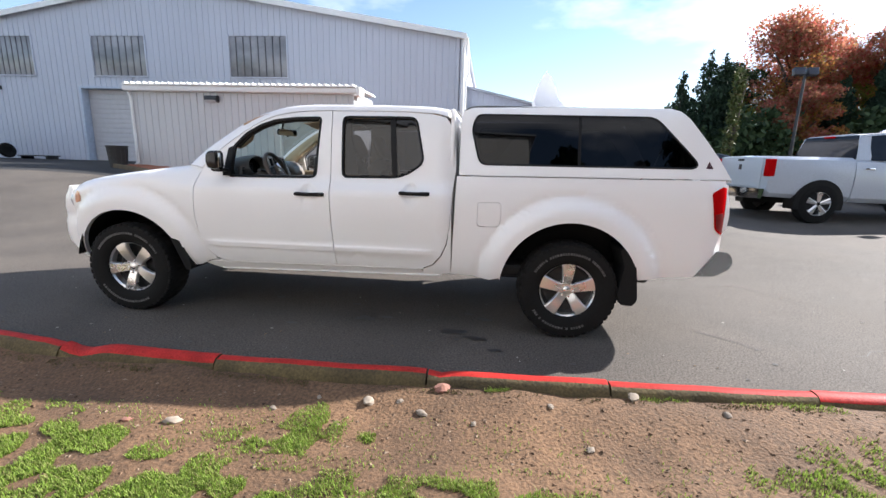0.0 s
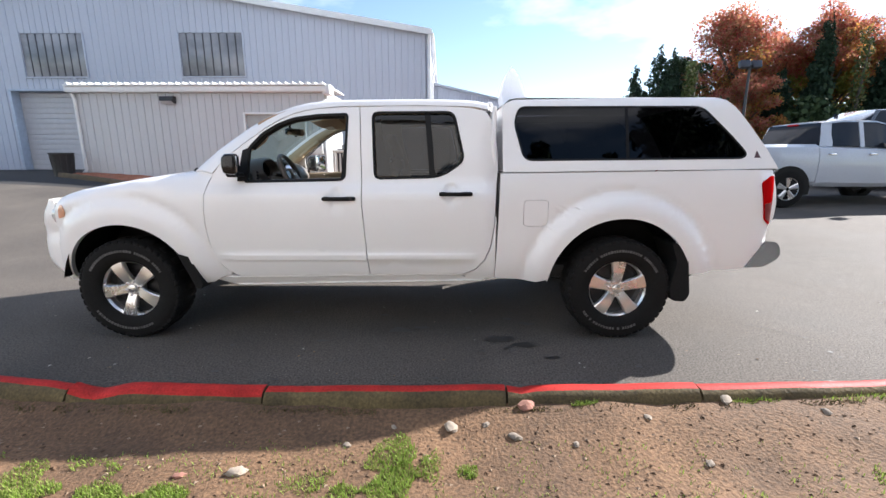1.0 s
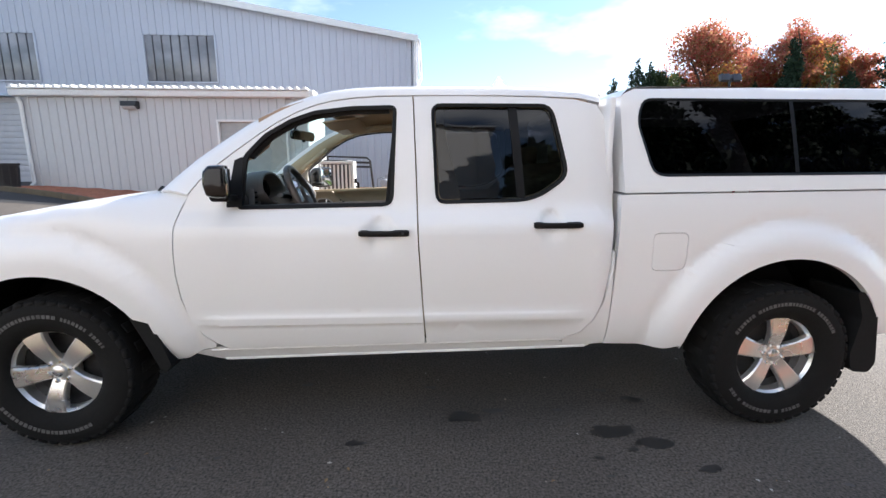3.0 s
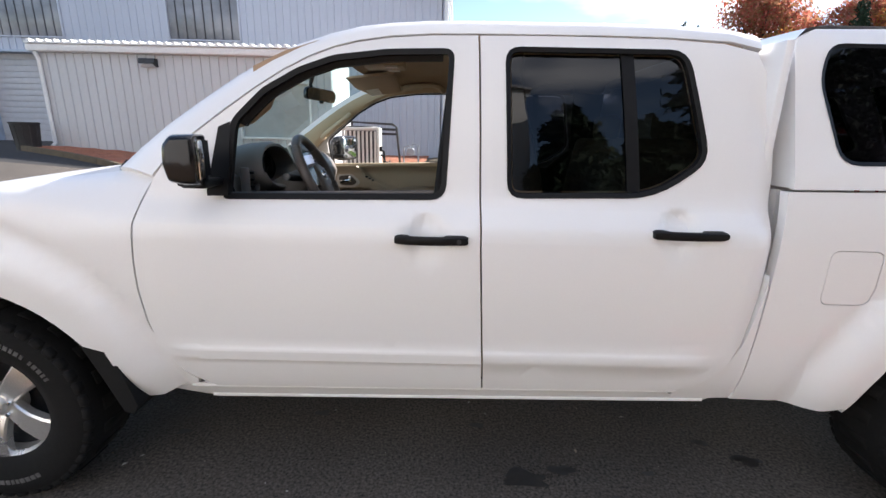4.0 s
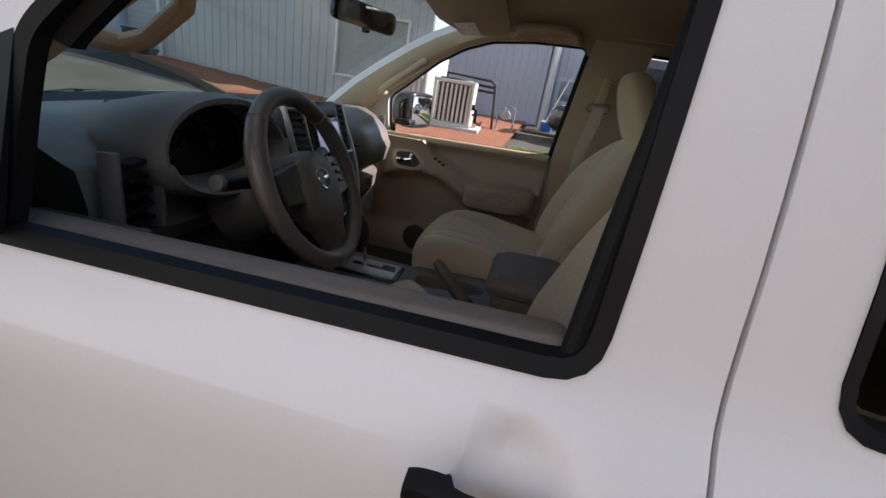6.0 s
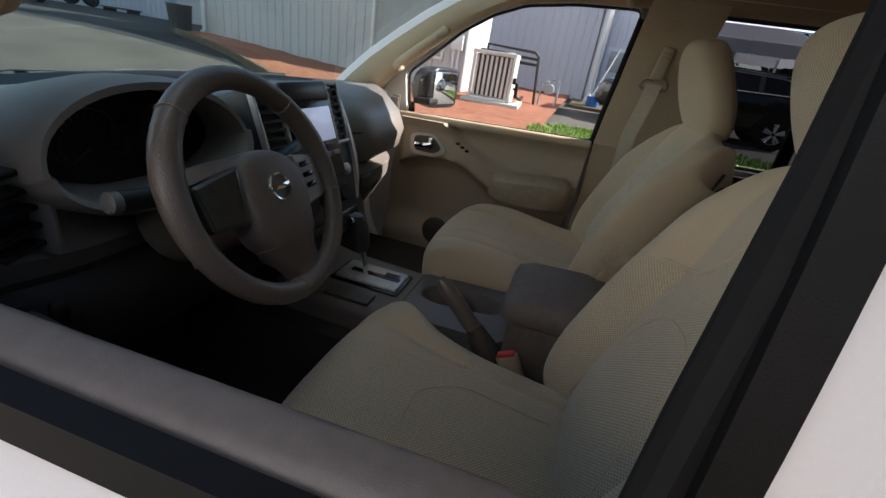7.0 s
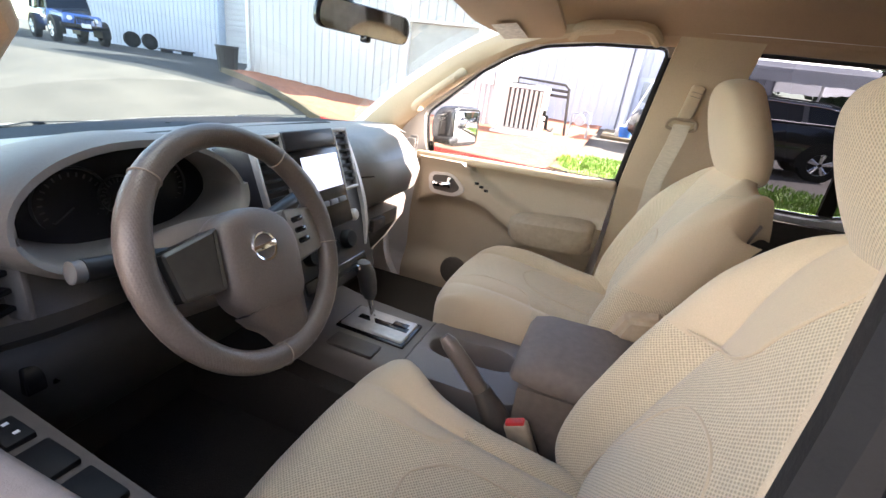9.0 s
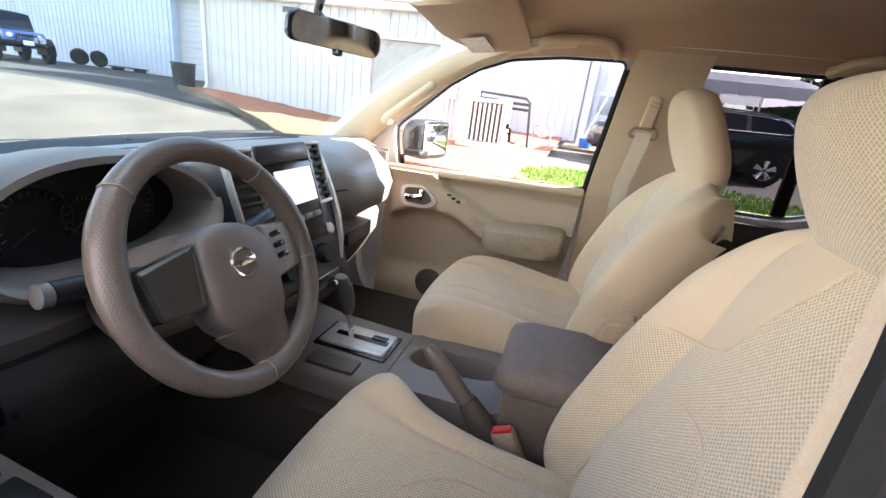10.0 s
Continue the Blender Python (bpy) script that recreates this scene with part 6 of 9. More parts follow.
lathe(bm, [(0.020, 0.0), (0.020, 0.012), (0.008, 0.014), (0.0002, 0.010)], (0.985, -0.345, 1.125), (0.8, 0.5, 0.2), 16)
part("ignition", bm, SILVER, col)
# lower panel below the column with two switches
for y in (-0.619, -0.588):
    bm = bmesh.new()
    box(bm, (0.870, y, 0.998), (0.02, 0.026, 0.048), 0.004)
    part("switch_blank", bm, PIANO, dash)

# ---- console between the seats ----
bm = bmesh.new()
rings = []
for x, z, y0, y1 in ((0.86, 0.815, -0.115, 0.175), (0.95, 0.800, -0.118, 0.175), (1.17, 0.798, -0.112, 0.165), (1.19, 0.803, -0.110, 0.160)):
    rings.append([(x, y0 + 0.012, 0.60), (x, y0, z - 0.03), (x, y0 + 0.006, z - 0.008), (x, y0 + 0.02, z), (x, y1 - 0.02, z), (x, y1 - 0.006, z - 0.008), (x, y1, z - 0.03), (x, y1 - 0.012, 0.60)])
loft(bm, rings)
well = []
for k in range(48):
    a = k * math.tau / 48
    ca, sa = math.cos(a), math.sin(a)
    f = 1 / max(abs(ca) / 0.1475, abs(sa) / 0.128)
    ox, oy = 1.3375 + ca * f, 0.022 + sa * f
    g = 1 / max((abs(ca) ** 3 / 0.112 ** 3 + abs(sa) ** 3 / 0.047 ** 3) ** (1 / 3), 1e-6)
    waist = 1 - 0.13 * math.exp(-(ca * g / 0.02) ** 2)
    ix, iy = 1.332 + ca * g, 0.045 + sa * g * waist
    zt = 0.806 + 0.03 * (ox - 1.19)
    well.append([(ox, oy * 0.985, 0.60), (ox, oy, zt - 0.012), (1.3375 + ca * f * 0.97, 0.022 + sa * f * 0.97, zt), (1.332 + ca * g * 1.05, 0.045 + sa * g * waist * 1.07, zt), (ix, iy, zt - 0.006), (1.332 + ca * g * 0.93, 0.045 + sa * g * waist * 0.92, zt - 0.075), (1.332, 0.045, zt - 0.076)])
well.append(well[0])
b2 = bmesh.new()
loft(b2, well, closed=False)
bmesh.ops.remove_doubles(b2, verts=b2.verts, dist=0.0004)
bmesh.ops.recalc_face_normals(b2, faces=b2.faces)
merge(bm, b2)
bmesh.ops.recalc_face_normals(bm, faces=bm.faces)
console = part("centre_console", bm, TAUPE, truck, "taupe centre console with cup holders", sharp=50)
bm = bmesh.new()
loft(bm, [[(x, y0, 0.58), (x, y0 - 0.004, zt), (x, y1 + 0.004, zt), (x, y1, 0.58)] for x, zt, y0, y1 in ((1.475, 0.880, -0.115, 0.135), (1.60, 0.888, -0.118, 0.138), (1.80, 0.888, -0.118, 0.138))])
bmesh.ops.recalc_face_normals(bm, faces=bm.faces)
part("console_bin", bm, mat("light_taupe_bin", (0.18, 0.149, 0.122), 0.5, var=0.04, bump=0.0004, bscale=700), console)
bm = bmesh.new()
rings = []
for x, h, w in ((1.452, 0.020, 0.112), (1.462, 0.040, 0.125), (1.50, 0.052, 0.132), (1.62, 0.056, 0.134), (1.76, 0.052, 0.134), (1.79, 0.035, 0.128)):
    c = 0.012
    rings.append([(x, c + w * a, 0.890 + h * b) for a, b in ((-1.0, 0.0), (-1.02, 0.35), (-0.96, 0.80), (-0.80, 1.0), (0, 1.05), (0.80, 1.0), (0.96, 0.80), (1.02, 0.35), (1.0, 0.0))])
loft(bm, rings)
bmesh.ops.recalc_face_normals(bm, faces=bm.faces)
part("armrest_lid", bm, mat("padded_armrest", (0.163, 0.133, 0.112), 0.62, var=0.05, bump=0.0006, bscale=500), console, "padded taupe armrest lid", sharp=60)
bm = bmesh.new()
box(bm, (1.065, 0.040, 0.806), (0.185, 0.105, 0.014), 0.006, 3)
sg = part("shift_gate", bm, SILVER, console, "satin silver shift gate")
bm = bmesh.new()
box(bm, (1.075, 0.040, 0.8105), (0.150, 0.022, 0.008), 0.002)
box(bm, (1.12, 0.055, 0.8105), (0.045, 0.030, 0.008), 0.002)
part("gate_slot", bm, PIANO, sg)
bm = bmesh.new()
box(bm, (1.065, 0.040, 0.8005), (0.205, 0.125, 0.010), 0.006, 3)
part("gate_surround", bm, PIANO, sg)
bm = bmesh.new()
tube(bm, [(1.050, 0.034, 0.80), (1.040, 0.028, 0.86), (1.032, 0.024, 0.90)], [0.008, 0.0075, 0.008], 10)
ls = part("gear_lever", bm, CHROME, console, "chrome gear lever with a grey knob")
bm = bmesh.new()
rings = []
for u, r, off in ((0, 0.013, 0), (0.15, 0.020, 0), (0.45, 0.023, 0), (0.75, 0.025, -0.004), (0.95, 0.022, -0.010), (1.0, 0.010, -0.014)):
    c = Vector((1.034, 0.024, 0.885)).lerp(Vector((1.018, 0.018, 0.995)), u) + Vector((off, -0.5 * abs(off), 0))
    rings.append([c + Vector((math.cos(k * math.tau / 14) * r * 1.15, math.sin(k * math.tau / 14) * r * 0.85, 0)) for k in range(14)])
loft(bm, rings)
part("gear_knob", bm, mat("dark_grey_leather_knob", (0.085, 0.075, 0.068), 0.38, var=0.05, bump=0.0004, bscale=500), ls)
bm = bmesh.new()
lathe(bm, [(0.010, 0.0), (0.010, 0.006), (0.006, 0.008), (0.0002, 0.008)], (1.012, -0.006, 0.978), (-0.2, -1, 0), 14)
part("release_button", bm, CHROME, ls)
bm = bmesh.new()
box(bm, (1.055, -0.075, 0.802), (0.13, 0.055, 0.012), 0.005, 2)
part("coin_tray", bm, TAUPE_DARK, console)
bm = bmesh.new()
tube(bm, [(1.468, -0.142, 0.760), (1.440, -0.142, 0.815), (1.405, -0.142, 0.862)], [0.040, 0.030, 0.020], 12)
part("handbrake_gaiter", bm, TAUPE_DARK, console)
bm = bmesh.new()
tube(bm, [(1.410, -0.142, 0.853), (1.365, -0.142, 0.902), (1.322, -0.142, 0.946), (1.308, -0.142, 0.958)], [0.0185, 0.0190, 0.0175, 0.011], 12)
part("handbrake", bm, WHEEL_LEATHER, console, "taupe handbrake lever")
bm = bmesh.new()
box(bm, (1.514, -0.166, 0.788), (0.050, 0.024, 0.105), 0.007, 3, Matrix.Rotation(radians(-27), 3, "Y"))
bk = part("belt_buckle", bm, mat("tan_buckle", (0.377, 0.303, 0.221), 0.5), truck, "tan seat belt buckle with a red button")
bm = bmesh.new()
box(bm, (1.4905, -0.167, 0.835), (0.040, 0.018, 0.010), 0.003, 2, Matrix.Rotation(radians(-27), 3, "Y"))
part("release_button", bm, mat("red_plastic", (0.65, 0.03, 0.03), 0.4), bk)


# ---- seats ----
def seat(yc, s, name_label):
    """s: the side of the door (-1 driver, 1 passenger)."""
    st = new("front_seat")
    st.parent = truck
    tagged(st, name_label)
    across = [(-0.248, -0.20), (-0.262, -0.13), (-0.262, -0.06), (-0.250, -0.005), (-0.228, 0.024), (-0.196, 0.030), (-0.164, 0.017), (-0.150, 0.004), (-0.143, 0.003), (-0.120, 0.010), (-0.06, 0.014), (0.0, 0.015)]
    across = across + [(-a, b) for a, b in across[:-1][::-1]]
    along = [(1.225, -0.17, 0.80), (1.190, -0.115, 0.90), (1.183, -0.06, 0.94), (1.198, -0.018, 0.965), (1.228, 0.006, 0.985), (1.28, 0.014, 1.0), (1.36, 0.006, 1.0), (1.44, -0.006, 1.0), (1.52, -0.018, 1.0), (1.60, -0.026, 0.99), (1.68, -0.03, 0.98)]
    along = [(x - (0.024 if s < 0 else 0.042) * ramp(1.44, 1.22, x), dz + (0.008 if s < 0 else 0.0) * ramp(1.34, 1.24, x), w) for x, dz, w in along]
    pts = []
    for x, dz, w in along:
        row = []
        for a, b in across:
            flat = 1 - 0.75 * ramp(1.30, 1.20, x) if b > -0.03 else 1
            curve = 0.035 * (abs(a) / 0.26) ** 3 * ramp(1.32, 1.18, x)
            if a * -s > 0:
                b -= (0.052 if s < 0 else 0.03) * ramp(0.12, 0.26, abs(a)) * ramp(1.24, 1.42, x)
            row.append((x + curve, yc + a * w * (1 - (0.13 if s < 0 else 0.07) * (a * -s > 0.1) * ramp(1.18, 1.40, x)), 0.878 + dz + b * flat))
        pts.append(row)
    inner = -s

    def zone(c, v):
        b = (c.y - yc) * inner
        if abs(c.y - yc) > 0.232 and s > 0 or c.x < 1.165 and s > 0:
            return 0
        return 0 if b > 0.074 + 0.4 * max(0, 1.24 - c.x) and c.x < 1.405 + 0.35 * (b - 0.09) else 1
    cu = part("seat_cushion", cloth_grid(pts, zone, 8), (CLOTH, MESH_CLOTH), st, "beige mesh cloth seat cushion", sharp=70)
    surf = finer(finer(pts, 6), 6, True)
    bm = bmesh.new()
    line = [on_grid(surf, lambda p: (p.x, (p.y - yc) * inner, 0.2 * max(0, 0.85 - p.z) * 5), (x, b, 0)) for x, b in ((1.60, 0.06), (1.52, 0.064), (1.46, 0.062), (1.42, 0.052), (1.39, 0.030), (1.375, 0.0), (1.368, -0.04), (1.375, -0.08), (1.40, -0.112), (1.46, -0.130), (1.54, -0.134), (1.60, -0.134))]
    tube(bm, soften(line), 0.0024, 6)
    part("seam", bm, CLOTH, st)
    bm = bmesh.new()
    line = [on_grid(surf, lambda p: (p.x, (p.y - yc) * inner, 0.2 * max(0, 0.85 - p.z) * 5), (x, b, 0)) for x, b in ((1.17, 0.104), (1.21, 0.087), (1.26, 0.075), (1.32, 0.074), (1.375, 0.078), (1.408, 0.096), (1.420, 0.13), (1.432, 0.17), (1.445, 0.21))]
    tube(bm, soften(line), 0.0026, 6)
    part("seam", bm, CLOTH, st)
    # backrest
    prof = [(-0.235, 0.115), (-0.258, 0.06), (-0.262, 0.0), (-0.254, -0.048), (-0.234, -0.068), (-0.206, -0.064), (-0.170, -0.030), (-0.152, -0.012), (-0.145, -0.010), (-0.12, -0.016), (-0.06, -0.021), (0, -0.022)]
    prof = prof + [(-a, b) for a, b in prof[:-1][::-1]]
    up = [(0.80, 1.655, 0.90, 0.6), (0.86, 1.650, 0.97, 0.9), (0.94, 1.660, 1.0, 1.0), (1.02, 1.683, 1.0, 1.0), (1.10, 1.712, 1.0, 0.95), (1.18, 1.742, 0.985, 0.8), (1.25, 1.768, 0.95, 0.55), (1.30, 1.788, 0.90, 0.3), (1.335, 1.812, 0.82, 0.15), (1.352, 1.838, 0.72, 0.05), (1.346, 1.860, 0.66, 0.0)]
    if s < 0:
        up = [(z + 0.026 * ramp(1.18, 1.33, z), x - 0.014 * ramp(1.0, 0.86, z) - 0.012 * ramp(1.16, 1.28, z), w, bol) for z, x, w, bol in up]
    pts = []
    for z, x, w, bol in up:
        row = []
        for a, b in prof:
            d = b * (1 - (0.72 * ramp(1.10, 1.34, z) if s < 0 else 0.72 * ramp(1.22, 1.35, z))) if b > 0 else b * (0.35 + 0.65 * bol)
            cen = 0.018 * math.exp(-((z - 1.0) / 0.10) ** 2) * (1 - (a / 0.16) ** 2 if abs(a) < 0.16 else 0)
            row.append((x + d - cen + 0.02 * (1 - bol) * (a / 0.26) ** 2, yc + a * w, z - 0.045 * (abs(a) / 0.26) ** 2.5 * ramp(1.18, 1.34, z) - (0.9 * max(0, b) * ramp(1.20, 1.34, z) if s > 0 else 0)))
        pts.append(row)

    def zone_b(c, v):
        b = (c.y - yc) * inner
        if s > 0:
            return 0 if (b > 0.20 and c.z > 1.05) or c.z > 1.30 else 1
        return 0 if c.z > 1.190 - 0.22 * (b - 0.065) and b > 0.066 - 0.50 * (c.z - 1.19) else 1
    ba = part("backrest", cloth_grid(pts, zone_b, 8), (CLOTH, MESH_CLOTH), st, "beige mesh cloth backrest", sharp=70)
    surf = finer(finer(pts, 6), 6, True)
    bm = bmesh.new()
    loft(bm, [[(x + 0.10, yc - 0.225 * w, z), (x + 0.10, yc + 0.225 * w, z)] for z, x, w, _ in up if z < 1.26], closed=False)
    part("seat_back_panel", bm, TAUPE, st)
    bm = bmesh.new()
    line = [on_grid(surf, lambda p: ((p.y - yc) * inner, p.z, 2 * max(0, p.x - 1.80)), (b, z, 0)) for b, z in ((0.154, 0.87), (0.130, 0.95), (0.105, 1.03), (0.092, 1.085), (0.064, 1.121), (0.011, 1.139), (-0.04, 1.139), (-0.08, 1.112), (-0.100, 1.07), (-0.115, 1.02), (-0.130, 0.95), (-0.140, 0.90))]
    tube(bm, soften(line), 0.0024, 6)
    part("seam", bm, CLOTH, st)
    if s < 0:
        bm = bmesh.new()
        line = [on_grid(surf, lambda p: ((p.y - yc) * inner, p.z, 2 * max(0, p.x - 1.80)), q + (0,)) for q in ((0.235, 1.152), (0.18, 1.164), (0.12, 1.178), (0.078, 1.188), (0.052, 1.215), (0.036, 1.25), (0.018, 1.285), (0.004, 1.315), (-0.012, 1.345))]
        tube(bm, soften(line), 0.0028, 6)
        part("seam", bm, CLOTH, st)
    # head restraint
    pts = []
    fwd, side = (-0.028, 0.012) if s < 0 else (-0.022, 0.008)
    for z, xf, w, d in ((1.319, 1.856, 0.02, 0.008), (1.322, 1.832, 0.085, 0.036), (1.345, 1.810, 0.120, 0.050), (1.40, 1.783, 0.141, 0.058), (1.46, 1.760, 0.143, 0.058), (1.505, 1.749, 0.132, 0.054), (1.535, 1.753, 0.106, 0.045), (1.549, 1.772, 0.062, 0.028), (1.553, 1.795, 0.010, 0.006)):
        row = []
        for k in range(25):
            a = math.pi * 2 * k / 24
            ca, sa = math.cos(a), math.sin(a)
            row.append((xf + fwd + d - d * math.copysign(abs(ca) ** 0.75, ca), yc + side + w * (1.0 if s < 0 else 1.22 - 2.5 * max(0, z - 1.39)) * math.copysign(abs(sa) ** 0.8, sa), 1.319 + (z - 1.319) * 0.84 if s < 0 else z - 0.010))
        pts.append(row)
    hr = part("head_restraint", cloth_grid(pts, lambda c, v: 1 if s < 0 and (v < 0.3 or v > 0.7) else 0, 2), (CLOTH, MESH_CLOTH), st, "beige head restraint", sharp=70)
    hr.modifiers.new("soft", "SUBSURF").levels = 1
    hr.modifiers["soft"].render_levels = 2
    for k in (-1, 1):
        bm = bmesh.new()
        tube(bm, [(1.872, yc + 0.055 * k, 1.29), (1.862, yc + 0.055 * k, 1.36)], 0.007, 8)
        part("restraint_post", bm, CHROME, st)
    # base and slides, recliner cover
    bm = bmesh.new()
    box(bm, (1.46, yc, 0.68), (0.44, 0.42, 0.14), 0.02)
    part("seat_base", bm, TAUPE_DARK, st)
    bm = bmesh.new()
    rx, rz = (0.055, 0.075) if s > 0 else (0.0, 0.0)
    loft(bm, [[(1.60, yc - s * 0.262, 0.80), (1.57, yc - s * 0.262, 0.86), (1.60, yc - s * 0.262, 0.935), (1.68, yc - s * 0.262, 0.95), (1.74, yc - s * 0.262, 0.90), (1.72, yc - s * 0.262, 0.80)],
              [(1.61, yc - s * 0.298, 0.81), (1.59, yc - s * 0.298, 0.86), (1.61, yc - s * 0.298, 0.92), (1.68, yc - s * 0.298, 0.935), (1.725, yc - s * 0.298, 0.89), (1.71, yc - s * 0.298, 0.81)]])
    bmesh.ops.translate(bm, vec=(rx, 0, rz), verts=bm.verts)
    bmesh.ops.recalc_face_normals(bm, faces=bm.faces)
    bmesh.ops.bevel(bm, geom=list(bm.edges), offset=0.010, segments=2, affect="EDGES", clamp_overlap=True)
    part("recliner_cover", bm, mat("beige_recliner", (0.46, 0.355, 0.24), 0.6, var=0.03), st)


seat(-0.425, -1, "beige mesh cloth driver's seat")
seat(0.400, 1, "beige mesh cloth passenger seat")
# rear bench
bm = bmesh.new()
box(bm, (2.22, 0, 0.80), (0.46, 1.30, 0.16), 0.05, 3)
box(bm, (2.46, 0, 1.08), (0.16, 1.32, 0.58), 0.05, 3, Matrix.Rotation(radians(10), 3, "Y"))
for y in (-0.38, 0.38):
    box(bm, (2.53, y, 1.43), (0.09, 0.24, 0.13), 0.03, 3)
# bench cloth is darker than the front seats', rear cabin shade in its colour
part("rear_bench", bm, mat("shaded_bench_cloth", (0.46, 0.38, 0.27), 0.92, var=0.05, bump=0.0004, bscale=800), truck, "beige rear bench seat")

# seat belts on both door pillars
for s in (-1, 1):
    bm = bmesh.new()
    box(bm, (1.722, s * 0.706, 1.478), (0.040, 0.024, 0.105), 0.008, 3, Matrix.Rotation(radians(8), 3, "Y"))
    ad = part("belt_adjuster", bm, BEIGE, truck, "beige belt height adjuster")
    for dz in (0.020, 0.032):
        bm = bmesh.new()
        box(bm, (1.722 + 0.14 * dz, s * 0.6935, 1.478 + dz), (0.030, 0.0012, 0.0016), 0, 1, Matrix.Rotation(radians(8), 3, "Y"))
        part("groove", bm, TAUPE, ad)
    bm = bmesh.new()
    loop = rounded([(-0.044, -0.010, 0.012), (-0.036, 0.014, 0.012), (0.036, 0.014, 0.012), (0.044, -0.010, 0.012), (0.030, -0.016, 0.010), (-0.030, -0.016, 0.010)], 0.01, 4)
    tube(bm, [(1.713 + a + 0.14 * b, s * 0.688, 1.415 + b) for a, b in loop], 0.0052, 8, wrap=True)
    part("belt_guide", bm, mat("tan_guide", (0.30, 0.225, 0.155), 0.5), ad)
    bm = bmesh.new()
    mark = rounded([(1.694, 1.575, 0.005), (1.697, 1.603, 0.005), (1.737, 1.603, 0.005), (1.734, 1.575, 0.005)], 0.005, 3)
    tube(bm, [(a, s * (cab_w(b) - 0.0620), b) for a, b in mark], 0.0012, 6, wrap=True)
    part("moulded_mark", bm, BEIGE, ad)
    bm = bmesh.new()
    loft(bm, [[(x - 0.024, s * y, z), (x + 0.024, s * y, z), (x + 0.024, s * (y + 0.003), z), (x - 0.024, s * (y + 0.003), z)] for x, y, z in ((1.713, 0.680, 1.415), (1.708, 0.684, 1.36), (1.688, 0.704, 1.24), (1.690, 0.735, 1.05), (1.685, 0.745, 0.70))])
    part("seat_belt", bm, mat("beige_webbing", (0.559, 0.501, 0.397), 0.85, var=0.03, bump=0.0006, bscale=900, stretch=(1, 1, 6)), truck, "beige seat belt webbing")
# inside mirror
bm = bmesh.new()
ml, mr = Vector((0.954, -0.120, 1.541)), Vector((1.028, 0.122, 1.536))
d = (mr - ml).normalized()
nrm = Vector((0.965, -0.255, -0.06)).normalized()
u = nrm.cross(d).normalized()
if u.z < 0:
    u = -u
c0 = (ml + mr) / 2
o = rounded([(-0.128, -0.026, 0.02), (-0.128, 0.030, 0.03), (0.128, 0.034, 0.03), (0.128, -0.026, 0.03)], 0.03, 4)
loft(bm, [[c0 + d * (a * k) + u * (b * k) + nrm * n for a, b in o] for k, n in ((0.6, -0.030), (0.93, -0.018), (1.0, -0.004), (1.0, 0.003), (0.965, 0.006))])
bmesh.ops.recalc_face_normals(bm, faces=bm.faces)
im = part("inside_mirror", bm, PIANO, truck, "black inside mirror", sharp=50)
bm = bmesh.new()
bm.faces.new([bm.verts.new(c0 + d * (a * 0.95) + u * (b * 0.93) + nrm * 0.0068) for a, b in o])
part("mirror_glass", bm, CHROME, im)
bm = bmesh.new()
tube(bm, [c0 - nrm * 0.02, c0 + Vector((-0.05, 0, 0.045)), c0 + Vector((-0.035, 0, 0.105))], [0.012, 0.009, 0.014], 8)
box(bm, c0 + u * -0.030 + nrm * 0.002, (0.018, 0.020, 0.014), 0.004)
part("mirror_stem", bm, PIANO, im)


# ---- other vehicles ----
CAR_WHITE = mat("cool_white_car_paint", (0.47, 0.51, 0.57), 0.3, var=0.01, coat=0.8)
CAR_BLACK = mat("black_car_paint", (0.012, 0.012, 0.015), 0.18, var=0.05, coat=1.0)
CAR_BLUE = mat("blue_car_paint", (0.020, 0.085, 0.30), 0.22, var=0.05, coat=1.0)
CAR_NAVY = mat("dark_navy_car_paint", (0.015, 0.020, 0.035), 0.2, var=0.05, coat=1.0)
CAR_GLASS = mat("dark_car_glass", (0.016, 0.019, 0.026), 0.05, var=0.1, spec=0.22)


def car_wheel(par, x, y, r, s, rim_mat=None, w=0.24):
    bm = bmesh.new()
    lathe(bm, [(r * 0.60, -w / 2), (r * 0.80, -w * 0.52), (r * 0.95, -w * 0.46), (r, -w * 0.30), (r, w * 0.30), (r * 0.95, w * 0.46), (r * 0.80, w * 0.52), (r * 0.60, w / 2)], (x, y, r), (0, s, 0), 32)
    t = part("wheel", bm, TYRE, par)
    bm = bmesh.new()
    lathe(bm, [(r * 0.54, w * 0.30), (r * 0.60, w * 0.50), (r * 0.63, w * 0.48), (r * 0.62, w * 0.2)], (x, y, r), (0, s, 0), 32)
    lathe(bm, [(0.001, w * 0.44), (r * 0.14, w * 0.43), (r * 0.17, w * 0.30)], (x, y, r), (0, s, 0), 16)
    for k in range(5):
        a = k * math.tau / 5 + 0.3
        for da in (-0.14, 0.14):
            p0 = Vector((x + math.cos(a) * r * 0.10, y + s * w * 0.40, r + math.sin(a) * r * 0.10))
            p1 = Vector((x + math.cos(a + da) * r * 0.58, y + s * w * 0.44, r + math.sin(a + da) * r * 0.58))
            tube(bm, [p0, p1], r * 0.085, 6)
    part("rim", bm, rim_mat or ALLOY, t)
    bm = bmesh.new()
    lathe(bm, [(0.001, w * 0.12), (r * 0.58, w * 0.14)], (x, y, r), (0, s, 0), 24)
    part("brake_disc", bm, DARK_METAL, t)


